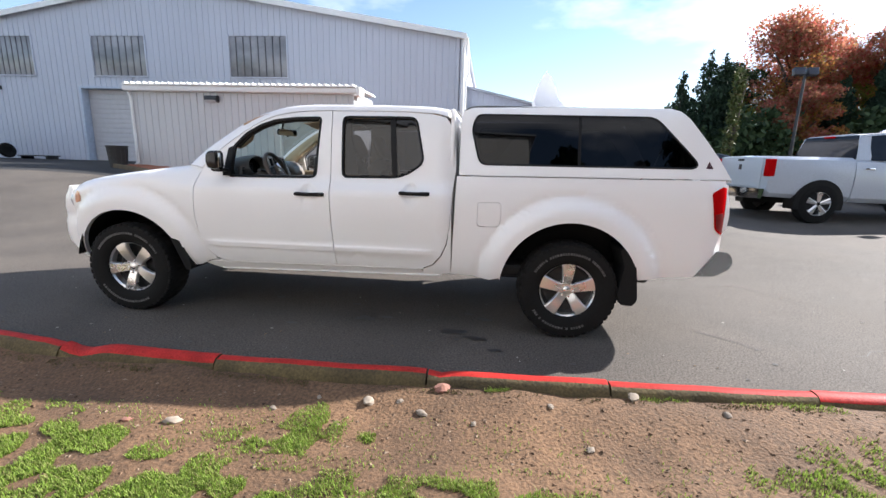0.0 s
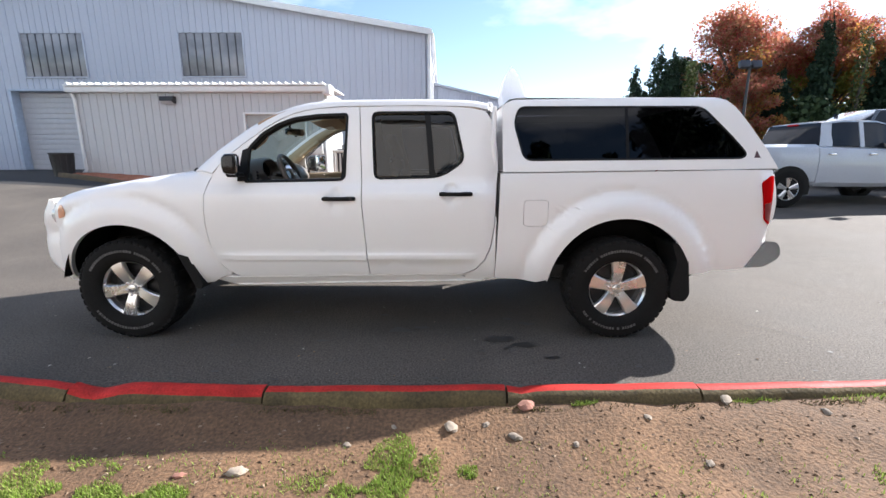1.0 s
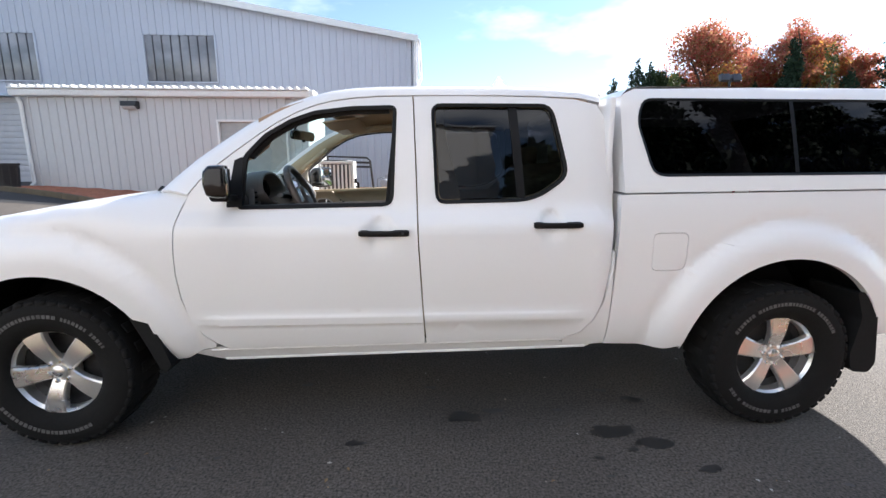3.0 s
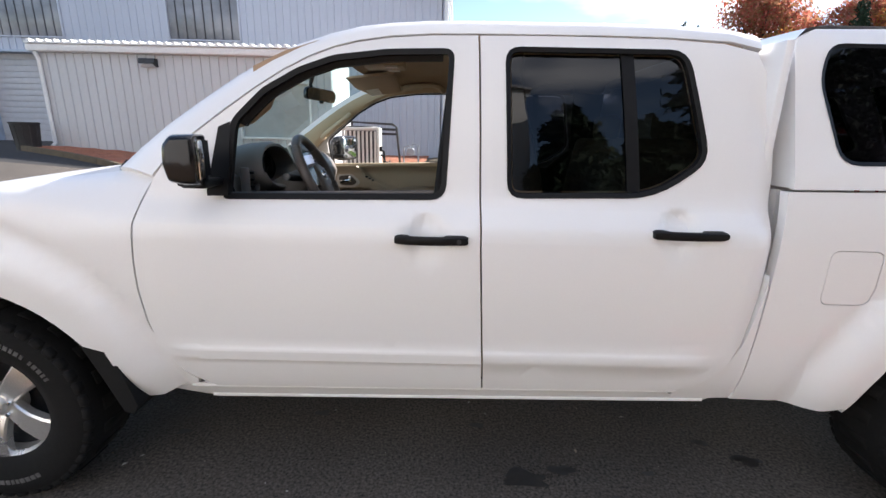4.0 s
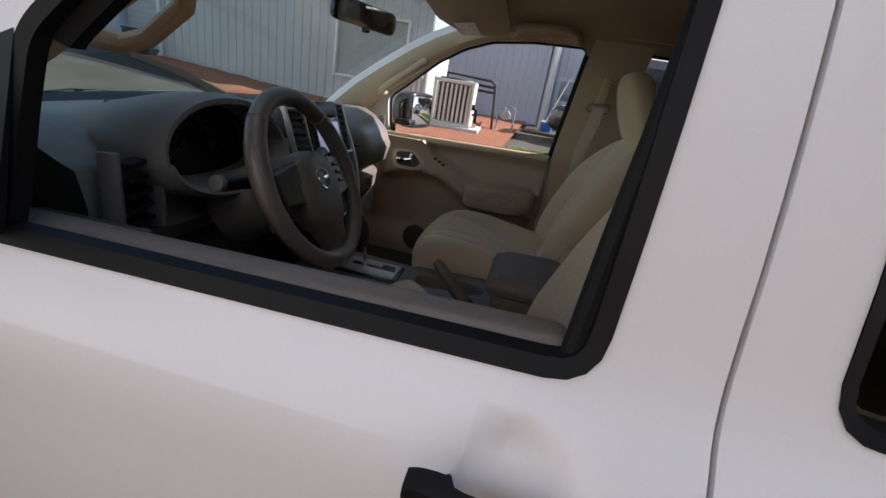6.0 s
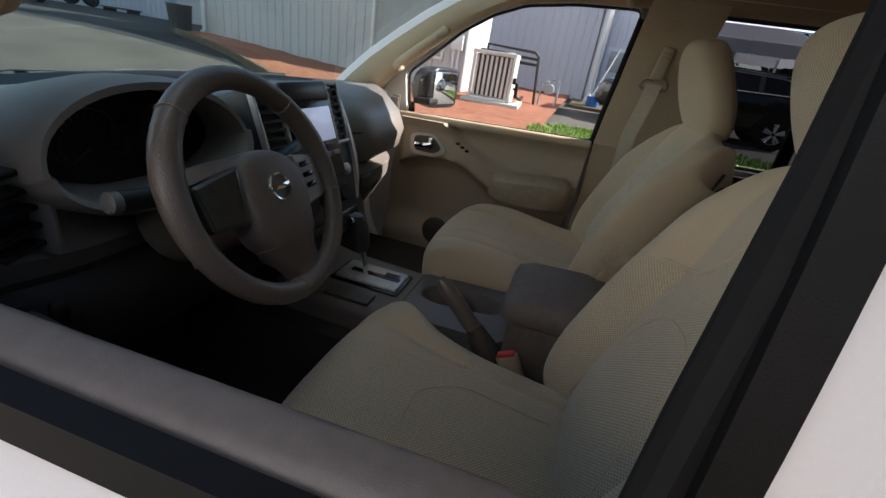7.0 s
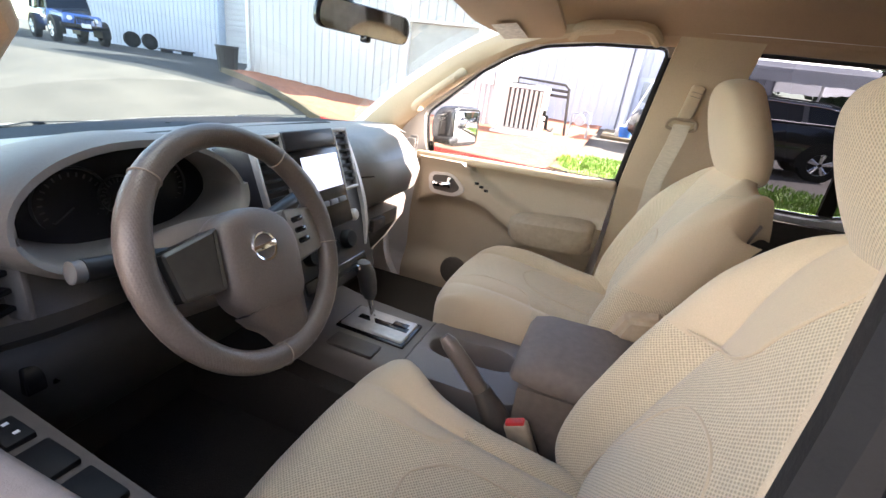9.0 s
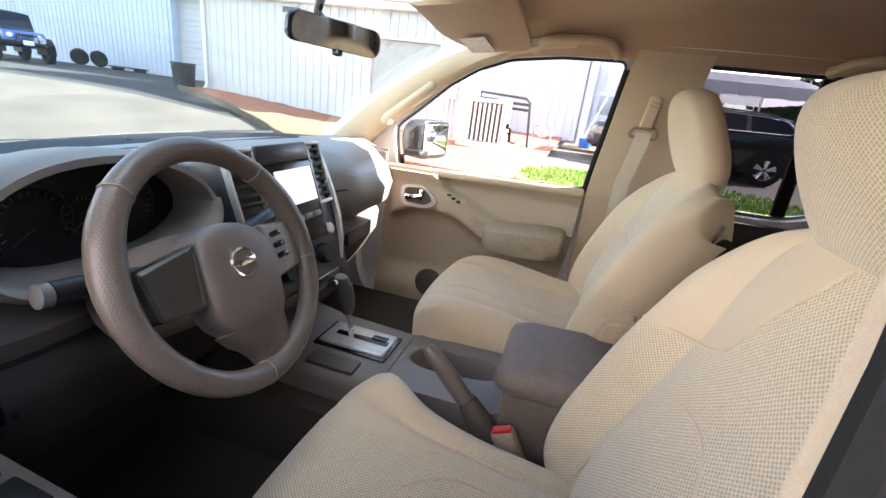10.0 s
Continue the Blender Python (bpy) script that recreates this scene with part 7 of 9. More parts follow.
def body_loft(par, name, rows, paint, label=""):
    """rows: x, sill z, shoulder z, half width. The section is a rounded slab."""
    bm = bmesh.new()
    rings = []
    for x, z0, z1, w in rows:
        h = z1 - z0
        rings.append([(x, a * w, z0 + b * h) for a, b in ((-0.90, 0), (-0.97, 0.10), (-1.0, 0.35), (-1.0, 0.62), (-0.985, 0.80), (-0.95, 0.93), (-0.86, 1.0), (0, 1.02), (0.86, 1.0), (0.95, 0.93), (0.985, 0.80), (1.0, 0.62), (1.0, 0.35), (0.97, 0.10), (0.90, 0))])
    loft(bm, rings)
    bmesh.ops.recalc_face_normals(bm, faces=bm.faces)
    return part(name, bm, paint, par, label, sharp=30)


def arch_and_wheels(par, xs, w, r, flare=1.20, rim_mat=None, arch_mat=None):
    for s in (-1, 1):
        for x in xs:
            bm = bmesh.new()
            a = [(x + r * flare * math.cos(t), max(0.30 * r, r + r * flare * math.sin(t))) for t in [math.pi * k / 20 - 0.25 + 0.5 * k / 20 for k in range(21)]]
            prism(bm, a, w - 0.30, w + 0.012, lambda u, v, q: (u, s * q, v))
            part("wheel_arch", bm, arch_mat or BLACK_TRIM, par)
            car_wheel(par, x, s * (w - 0.10), r, s, rim_mat)


def glasshouse(par, rows, paint, pillars):
    """rows: x, base z, top z, base half width, top half width."""
    bm = bmesh.new()
    loft(bm, [[(x, -wb, zb), (x, -wt, zt), (x, wt, zt), (x, wb, zb)] for x, zb, zt, wb, wt in rows])
    bmesh.ops.recalc_face_normals(bm, faces=bm.faces)
    g = part("glass", bm, CAR_GLASS, par, "dark windows", sharp=20)
    bm = bmesh.new()
    mids = [r for r in rows if r[2] - r[1] > 0.25]
    rings = []
    for x, zb, zt, wb, wt in mids:
        rings.append([(x, a * (wt + 0.012), zt - 0.035 + b) for a, b in ((-1.02, 0), (-1.0, 0.030), (-0.85, 0.052), (0, 0.070), (0.85, 0.052), (1.0, 0.030), (1.02, 0))])
    loft(bm, rings)
    bmesh.ops.recalc_face_normals(bm, faces=bm.faces)
    part("roof", bm, paint, par, sharp=30)
    for s in (-1, 1):
        for (xb, xt, wd) in pillars:
            zb = min(rows, key=lambda r: abs(r[0] - xb))
            zt = min(rows, key=lambda r: abs(r[0] - xt))
            bm = bmesh.new()
            a, b = Vector((xb, s * (zb[3] + 0.006), zb[1] - 0.01)), Vector((xt, s * (zt[4] + 0.010), zt[2] - 0.005))
            d = Vector((wd / 2, 0, 0))
            o = Vector((0, s * 0.012, 0))
            loft(bm, [[a - d - o, a + d - o, a + d + o, a - d + o], [b - d - o, b + d - o, b + d + o, b - d + o]])
            bmesh.ops.recalc_face_normals(bm, faces=bm.faces)
            part("pillar", bm, paint, par)
    return g


# white full-size pickup; local x runs from its tail to its nose
ram = thing("pickup_truck", "white full-size pickup with chrome bumper parked across the lot", "pickup truck", pose(8.83, 6.95, ground_z(9.0, 6.5) - 0.04, 0, 0, 3))
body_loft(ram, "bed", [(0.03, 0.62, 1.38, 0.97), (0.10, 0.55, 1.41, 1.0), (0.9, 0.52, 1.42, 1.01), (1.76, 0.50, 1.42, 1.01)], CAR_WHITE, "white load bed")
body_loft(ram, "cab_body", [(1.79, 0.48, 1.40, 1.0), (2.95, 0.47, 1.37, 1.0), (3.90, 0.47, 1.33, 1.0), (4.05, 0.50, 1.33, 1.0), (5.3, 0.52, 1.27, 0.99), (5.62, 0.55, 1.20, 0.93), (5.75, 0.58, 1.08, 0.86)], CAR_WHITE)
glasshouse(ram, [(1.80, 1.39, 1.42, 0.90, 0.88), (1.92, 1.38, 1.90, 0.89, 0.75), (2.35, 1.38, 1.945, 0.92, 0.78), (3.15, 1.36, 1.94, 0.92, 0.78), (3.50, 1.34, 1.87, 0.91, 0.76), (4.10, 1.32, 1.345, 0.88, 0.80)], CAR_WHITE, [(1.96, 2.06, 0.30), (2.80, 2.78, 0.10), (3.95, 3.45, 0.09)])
arch_and_wheels(ram, (1.12, 4.72), 1.01, 0.43)
bm = bmesh.new()
loft(bm, [[(-0.06, -0.98, 0.50), (-0.12, -0.95, 0.52), (-0.12, -0.95, 0.72), (-0.02, -0.98, 0.72)], [(-0.12, 0, 0.48), (-0.17, 0, 0.50), (-0.17, 0, 0.72), (-0.06, 0, 0.72)], [(-0.06, 0.98, 0.50), (-0.12, 0.95, 0.52), (-0.12, 0.95, 0.72), (-0.02, 0.98, 0.72)]])
bmesh.ops.recalc_face_normals(bm, faces=bm.faces)
part("rear_bumper", bm, CHROME, ram, "chrome bumper")
bm = bmesh.new()
box(bm, (0.012, 0, 1.05), (0.03, 1.50, 0.62), 0.012)
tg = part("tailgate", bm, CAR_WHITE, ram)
bm = bmesh.new()
box(bm, (-0.008, 0.0, 1.17), (0.012, 0.10, 0.12), 0.005)
box(bm, (-0.008, 0.0, 1.33), (0.012, 0.22, 0.05), 0.005)
part("tailgate_badge", bm, DARK_METAL, tg)
bm = bmesh.new()
box(bm, (-0.176, 0.25, 0.64), (0.012, 0.32, 0.15), 0.005)
part("licence_plate", bm, mat("yellow_dealer_plate", (0.75, 0.55, 0.05), 0.5), ram, "plain yellow plate without lettering")
for s in (-1, 1):
    bm = bmesh.new()
    box(bm, (0.055, s * 0.93, 1.17), (0.15, 0.16, 0.37), 0.02, 3)
    part("tail_light", bm, RED_LENS, ram, "red tail light")
    bm = bmesh.new()
    box(bm, (3.61, s * 1.14, 1.46), (0.14, 0.24, 0.24), 0.04, 3)
    part("door_mirror", bm, BLACK_TRIM, ram)
    for x in (2.05, 3.00):
        bm = bmesh.new()
        box(bm, (x, s * 1.012, 1.20), (0.20, 0.03, 0.035), 0.008)
        part("door_handle", bm, CHROME, ram)
bm = bmesh.new()
box(bm, (1.89, 0, 1.885), (0.04, 0.28, 0.035), 0.008)
part("brake_lamp", bm, RED_LENS, ram)

# black sport utility
suv = thing("suv", "black sport utility vehicle parked beyond the grass strip", "suv", pose(2.79, 11.65, ground_z(5, 11) - 0.02, 0, 0, -4))
body_loft(suv, "body", [(-1.0, 0.45, 0.80, 0.80), (-0.85, 0.35, 0.98, 0.90), (0.3, 0.33, 1.08, 0.95), (1.0, 0.32, 1.11, 0.96), (2.6, 0.33, 1.15, 0.96), (3.38, 0.36, 1.17, 0.94), (3.58, 0.42, 1.14, 0.90), (3.66, 0.50, 0.97, 0.85)], CAR_BLACK)
glasshouse(suv, [(0.25, 1.06, 1.08, 0.84, 0.80), (0.95, 1.09, 1.48, 0.87, 0.66), (1.5, 1.10, 1.555, 0.88, 0.69), (2.6, 1.13, 1.535, 0.88, 0.69), (3.18, 1.15, 1.47, 0.87, 0.66), (3.55, 1.15, 1.20, 0.84, 0.74)], CAR_BLACK, [(0.45, 0.98, 0.09), (1.50, 1.52, 0.10), (2.35, 2.30, 0.10), (3.38, 3.08, 0.16)])
arch_and_wheels(suv, (-0.05, 2.87), 0.955, 0.37, rim_mat=ALLOY)
for s in (-1, 1):
    bm = bmesh.new()
    tube(bm, [(0.95, s * 0.895, 1.115), (2.0, s * 0.905, 1.135), (3.13, s * 0.900, 1.165), (3.25, s * 0.850, 1.27), (3.08, s * 0.735, 1.44), (2.6, s * 0.722, 1.49), (1.5, s * 0.722, 1.51)], 0.013, 6)
    part("window_trim", bm, CHROME, suv, "thin chrome window line")
    bm = bmesh.new()
    tube(bm, [(1.4, s * 0.60, 1.55), (1.6, s * 0.60, 1.590), (2.7, s * 0.60, 1.570), (2.9, s * 0.60, 1.51)], 0.018, 6)
    part("roof_rail", bm, DARK_METAL, suv)
    bm = bmesh.new()
    box(bm, (3.57, s * 0.80, 1.06), (0.14, 0.22, 0.15), 0.03, 3)
    part("tail_light", bm, RED_LENS, suv)

# blue off-roader before the far fence; local x runs from nose to tail
jeep = thing("jeep", "blue boxy off-road vehicle with a dark hardtop", "off-roader", pose(-19.7, 11.9, ground_z(-20, 12) - 0.02, 0, 0, 165))
body_loft(jeep, "body", [(-0.35, 0.62, 1.02, 0.62), (-0.30, 0.60, 1.12, 0.66), (0.9, 0.58, 1.20, 0.72), (1.0, 0.52, 1.22, 0.80), (3.3, 0.52, 1.22, 0.80), (3.36, 0.56, 1.18, 0.78)], CAR_BLUE)
glasshouse(jeep, [(0.98, 1.20, 1.24, 0.72, 0.70), (1.22, 1.20, 1.78, 0.74, 0.66), (2.0, 1.20, 1.84, 0.76, 0.68), (3.25, 1.20, 1.83, 0.76, 0.68), (3.34, 1.20, 1.76, 0.75, 0.66)], DARK_METAL, [(1.05, 1.22, 0.09), (2.0, 2.0, 0.14), (3.25, 3.25, 0.20)])
arch_and_wheels(jeep, (0.15, 2.75), 0.90, 0.46, 1.12, arch_mat=BLACK_TRIM)
bm = bmesh.new()
box(bm, (-0.55, 0, 0.68), (0.20, 1.60, 0.16), 0.03)
tube(bm, [(-0.60, -0.35, 0.74), (-0.62, -0.30, 0.98), (-0.62, 0.30, 0.98), (-0.60, 0.35, 0.74)], 0.03, 8)
part("front_bumper", bm, BLACK_TRIM, jeep)
for k in range(7):
    bm = bmesh.new()
    box(bm, (-0.352, -0.24 + 0.08 * k, 0.93), (0.02, 0.04, 0.26), 0.008)
    part("grille_slot", bm, PIANO, jeep)
for s in (-1, 1):
    bm = bmesh.new()
    lathe(bm, [(0.0002, 0.02), (0.085, 0.01), (0.09, -0.01)], (-0.36, s * 0.43, 0.95), (-1, 0, 0), 20)
    part("headlight", bm, mat("bright_lens", (0.7, 0.7, 0.7), 0.1), jeep)
bm = bmesh.new()
box(bm, (-0.665, 0, 0.72), (0.012, 0.32, 0.16), 0.004)
part("licence_plate", bm, WHITE_TRIM, jeep, "plain white plate without lettering")


def parked(nm, lab, cat, m, paint, tall, lift=0.0):
    """lift: how much higher the waist of a tall van sits than that of a car."""
    c = thing(nm, lab, cat, m, "cars parked at the back")
    body_loft(c, "body", [(x, z0, z1 + lift * ramp(-0.9, 0.4, x), w) for x, z0, z1, w in ((-0.95, 0.42, 0.72, 0.78), (-0.80, 0.34, 0.88, 0.86), (0.4, 0.32, 0.96, 0.90), (2.9, 0.32, 1.0, 0.90), (3.55, 0.40, 0.98, 0.86), (3.65, 0.5, 0.85, 0.8))], paint)
    glasshouse(c, [(x, zb + lift, zt, wb, wt) for x, zb, zt, wb, wt in ((0.3, 0.95, 0.98 + lift, 0.82, 0.78), (1.0, 0.96, tall - 0.06, 0.83, 0.64), (1.6, 0.97, tall, 0.84, 0.66), (2.7, 0.99, tall - 0.02, 0.84, 0.66), (3.45, 0.99, tall - 0.42, 0.82, 0.74))], paint, [(0.55, 1.0, 0.08), (1.75, 1.75, 0.09), (3.2, 2.75, 0.12)])
    arch_and_wheels(c, (0.0, 2.7), 0.90, 0.33)


parked("van", "dark navy van parked under the trees", "van", pose(17.75, 10.2, ground_z(16, 10) - 0.02, 0, 0, 181), CAR_NAVY, 2.36, 0.66)
parked("car", "dark hatchback parked under the trees", "car", pose(13.6, 16.5, ground_z(12, 16), 0, 0, 200), CAR_BLACK, 1.46)
parked("car", "grey saloon parked under the trees", "car", pose(19.5, 19.5, ground_z(18, 19), 0, 0, 190), mat("grey_car_paint", (0.22, 0.23, 0.25), 0.25, coat=0.8), 1.46)

# ---- beds and equipment by the shed ----
bed_edge = [(-9.3, 9.15), (-8.6, 8.75), (-7.2, 8.1), (-5.6, 7.3), (-4.6, 6.75), (-3.9, 6.25), (-3.2, 5.95), (-2.0, 5.72), (-1.0, 5.60), (0.4, 5.52), (1.7, 5.48), (3.2, 5.2), (5.0, 5.0), (7.0, 4.9)]
EDGE = spline(*bed_edge)
kerb2 = thing("kerb", "raised concrete kerb of the planting bed, red where it faces the lane", "kerb", kind="structure")
for k in range(26):
    xa, xb = -9.3 + 16.3 * k / 26, -9.3 + 16.3 * (k + 1) / 26 - 0.012
    bm = bmesh.new()
    rings = []
    for i in range(5):
        x = xa + (xb - xa) * i / 4
        y, z = EDGE(x), ground_z(x, EDGE(x))
        rings.append([(x, y, z - 0.1), (x, y + 0.01, z + 0.10), (x, y + 0.03, z + 0.13), (x, y + 0.13, z + 0.13), (x, y + 0.15, z - 0.1)])
    loft(bm, rings)
    bmesh.ops.recalc_face_normals(bm, faces=bm.faces)
    part("kerb_stone", bm, KERB_RED if -3.9 < xa < 1.5 else CONCRETE, kerb2)


def bed_z(x, y):
    return ground_z(x, y) + 0.10 + noise.noise((x * 2.2, y * 2.2, 4)) * 0.03 + noise.noise((x * 9, y * 9, 1)) * 0.012


bm = bmesh.new()
bx = [-9.25 + 0.12 * i for i in range(86)]
bf = [0, 0.02, 0.05, 0.1, 0.17, 0.25, 0.34, 0.44, 0.55, 0.67, 0.8, 1.0]
rows = []
for u in bf:
    row = []
    for x in bx:
        y0 = EDGE(x) + 0.14
        y1 = 10.12 if x < -1.45 else 10.12 + 6.9 * ramp(-1.45, -1.35, x)
        y = y0 + (y1 - y0) * u
        row.append(bm.verts.new((x, y, bed_z(x, y))))
    rows.append(row)
for a, b in zip(rows, rows[1:]):
    for i in range(len(bx) - 1):
        bm.faces.new((a[i], a[i + 1], b[i + 1], b[i]))
mulch = part("mulch_bed", bm, MULCH, None, sharp=80)
tagged(mulch, "planting bed of red bark mulch beside the shed", "mulch bed", kind="structure")

# condenser on a slab
ACM = pose(-0.90, 8.60, bed_z(-0.5, 9.0) - 0.03, 0, 0, 4)
slab = thing("concrete_slab", "pale concrete slab under the air conditioner", "slab", ACM)
bm = bmesh.new()
box(bm, (0.50, 0.48, 0.0), (1.25, 1.25, 0.16), 0.015)
part("slab", bm, mat("pale_concrete", (0.50, 0.48, 0.45), 0.9, var=0.1), slab)
ac = thing("air_conditioner", "beige outdoor air conditioning unit with louvred sides", "air conditioner", ACM @ pose(0, 0, 0.08))
AC_PAINT = mat("ivory_metal", (0.62, 0.60, 0.55), 0.45, var=0.04)
W, D, H = 0.90, 0.90, 0.96
bm = bmesh.new()
for x in (0.03, W - 0.03):
    for y in (0.03, D - 0.03):
        box(bm, (x, y, H / 2), (0.06, 0.06, H), 0.008)
box(bm, (W / 2, D / 2, 0.03), (W, D, 0.06), 0.008)
part("frame", bm, AC_PAINT, ac)
bm = bmesh.new()
box(bm, (W / 2, D / 2, H - 0.035), (W + 0.01, D + 0.01, 0.07), 0.012)
part("top_panel", bm, AC_PAINT, ac)
bm = bmesh.new()
lathe(bm, [(0.10, 0.0), (0.10, 0.02), (0.38, 0.03), (0.40, 0.0)], (W / 2, D / 2, H), (0, 0, 1), 28)
part("fan_guard", bm, DARK_METAL, ac)
bm = bmesh.new()
box(bm, (W / 2, D / 2, H / 2), (W - 0.14, D - 0.14, H - 0.16))
part("coil", bm, mat("dark_coil", (0.06, 0.06, 0.06), 0.7), ac)
for k in range(8):
    bm = bmesh.new()
    box(bm, (0.10 + 0.10 * k, 0.035, H / 2 - 0.01), (0.055, 0.022, H - 0.16), 0.006, 1, Matrix.Rotation(radians(28), 3, "Z"))
    part("louvre", bm, AC_PAINT, ac)
bm = bmesh.new()
box(bm, (W - 0.02, D / 2, H / 2), (0.03, D - 0.12, H - 0.14), 0.006)
part("side_panel", bm, AC_PAINT, ac)
bm = bmesh.new()
tube(bm, [(W + 0.02, 0.12, 0.42), (W + 0.10, 0.10, 0.40), (W + 0.12, 0.10, 0.15), (W + 0.2, 0.5, 0.08), (W + 0.2, 1.1, 0.10)], 0.03, 8)
tube(bm, [(W + 0.02, 0.18, 0.30), (W + 0.09, 0.17, 0.28), (W + 0.10, 0.17, 0.12)], 0.025, 8)
box(bm, (W + 0.03, 0.15, 0.45), (0.06, 0.16, 0.12), 0.01)
part("pipework", bm, RUBBER, ac, "black insulated pipes")
# dark tube rack leaning at the wall
rack = thing("tube_rack", "dark steel tube rack leaning behind the air conditioner", "rack", pose(-0.95, 10.0, bed_z(0, 10.0) - 0.03))
for pts in ([(0, 0.3, 0.0), (0.02, 0.0, 1.20), (1.12, 0.05, 1.16), (1.22, 0.08, 1.08), (1.30, 0.3, 0.0)], [(0.03, 0.06, 1.05), (1.2, 0.1, 1.02)], [(0.03, 0.1, 0.92), (1.2, 0.14, 0.90)]):
    bm = bmesh.new()
    tube(bm, pts, 0.032, 8)
    part("bar", bm, DARK_METAL, rack)
# gas meter
gm = thing("gas_meter", "grey gas meter with bent pipes beside the wall", "gas meter", pose(0.62, 10.6, bed_z(0.6, 10.6) - 0.02))
bm = bmesh.new()
lathe(bm, [(0.001, -0.09), (0.11, -0.08), (0.13, 0), (0.11, 0.08), (0.001, 0.09)], (0, 0, 0.42), (0, 1, 0), 20)
part("meter", bm, mat("grey_meter", (0.35, 0.37, 0.40), 0.5), gm)
bm = bmesh.new()
tube(bm, [(-0.20, 0, 0.0), (-0.20, 0, 0.55), (-0.05, 0, 0.60), (-0.03, 0, 0.50)], 0.025, 8)
tube(bm, [(0.22, 0, 0.0), (0.22, 0, 0.62), (0.05, 0, 0.64), (0.04, 0, 0.50)], 0.025, 8)
part("pipe", bm, mat("grey_pipe", (0.30, 0.32, 0.35), 0.5), gm)
# conduit at the shed's corner
cd = thing("conduit", "white pipes running down the shed's corner", "conduit", pose(-1.75, 10.02, 0.3))
bm = bmesh.new()
for x in (0.0, 0.12):
    tube(bm, [(x, 0, 0), (x, 0, 1.25)], 0.03, 8)
box(bm, (0.06, 0, 1.30), (0.28, 0.10, 0.32), 0.01)
part("pipe", bm, WHITE_TRIM, cd)
# bucket and brooms at the back door
bkt = thing("bucket", "blue plastic bucket beside the back door", "bucket", pose(1.75, 13.3, ground_z(1.75, 13.3)))
bm = bmesh.new()
lathe(bm, [(0.001, 0.0), (0.15, 0.0), (0.20, 0.36), (0.215, 0.37), (0.19, 0.36), (0.14, 0.02)], (0, 0, 0), (0, 0, 1), 24)
part("pail", bm, mat("blue_plastic", (0.02, 0.12, 0.40), 0.4), bkt)
mop = thing("mop", "worn mop with a long pale handle leaning at the wall", "mop", pose(1.60, 13.6, ground_z(1.6, 13.6)))
bm = bmesh.new()
tube(bm, [(0, 0, 0.10), (0.55, 0.5, 1.75)], 0.018, 8)
part("handle", bm, WHITE_TRIM, mop)
bm = bmesh.new()
for k in range(26):
    a = k * 2.4
    tube(bm, [(0, 0, 0.42), (0.10 * math.cos(a), 0.10 * math.sin(a), 0.30), (0.15 * math.cos(a), 0.15 * math.sin(a), 0.02)], 0.018, 5)
part("mop_head", bm, mat("pale_yarn", (0.60, 0.55, 0.48), 0.9), mop)
step = thing("step", "low concrete step at the back door", "step", kind="structure")
bm = bmesh.new()
box(bm, (2.6, 14.4, ground_z(2, 14) - 0.02), (3.0, 3.4, 0.22), 0.02)
part("slab", bm, CONCRETE, step)
# bin, scraper plate, old tyres at the roll-up door
bin_ = thing("trash_can", "black ribbed plastic trash can near the roll-up door", "trash can", pose(-9.35, 9.45, ground_z(-9.35, 9.45)))
bm = bmesh.new()
lathe(bm, [(0.001, 0), (0.24, 0), (0.29, 0.62), (0.30, 0.66), (0.32, 0.67), (0.32, 0.71), (0.28, 0.71), (0.25, 0.05)], (0, 0, 0), (0, 0, 1), 28)
part("can", bm, mat("black_bin_plastic", (0.02, 0.018, 0.018), 0.5, var=0.3), bin_)
for k in range(12):
    a = k * math.tau / 12
    bm = bmesh.new()
    tube(bm, [(0.245 * math.cos(a), 0.245 * math.sin(a), 0.05), (0.296 * math.cos(a), 0.296 * math.sin(a), 0.62)], 0.012, 5)
    part("rib", bm, mat("black_bin_rib", (0.025, 0.022, 0.022), 0.5) if k == 0 else bpy.data.materials["black_bin_rib"], bin_)
plate = thing("dock_step", "low dark steel step against the warehouse wall", "step", pose(-19.9, 16.3, ground_z(-19, 16)))
bm = bmesh.new()
box(bm, (0, 0, 0.16), (1.7, 0.7, 0.05), 0.01)
for x in (-0.7, 0.7):
    box(bm, (x, 0, 0.07), (0.08, 0.6, 0.14))
part("plate", bm, DARK_METAL, plate)
for i, (x, y, z, rx) in enumerate(((-22.1, 15.6, 0.37, 78), (-21.3, 15.9, 0.37, 74))):
    tt = thing("old_tyre", "worn loose tyre lying by the wall", "tyre", pose(x, y, ground_z(x, y) + z, rx, 0, 70 + 15 * i), "old tyres by the wall")
    bm = bmesh.new()
    lathe(bm, [(0.20, 0.02), (0.26, 0.0), (0.34, 0.01), (0.37, 0.06), (0.37, 0.16), (0.34, 0.21), (0.26, 0.22), (0.20, 0.20)], (0, 0, 0), (0, 0, 1), 28, wrap=True)
    lathe(bm, [(0.001, 0.10), (0.10, 0.10), (0.215, 0.12)], (0, 0, 0), (0, 0, 1), 20)
    part("tyre", bm, TYRE, tt)

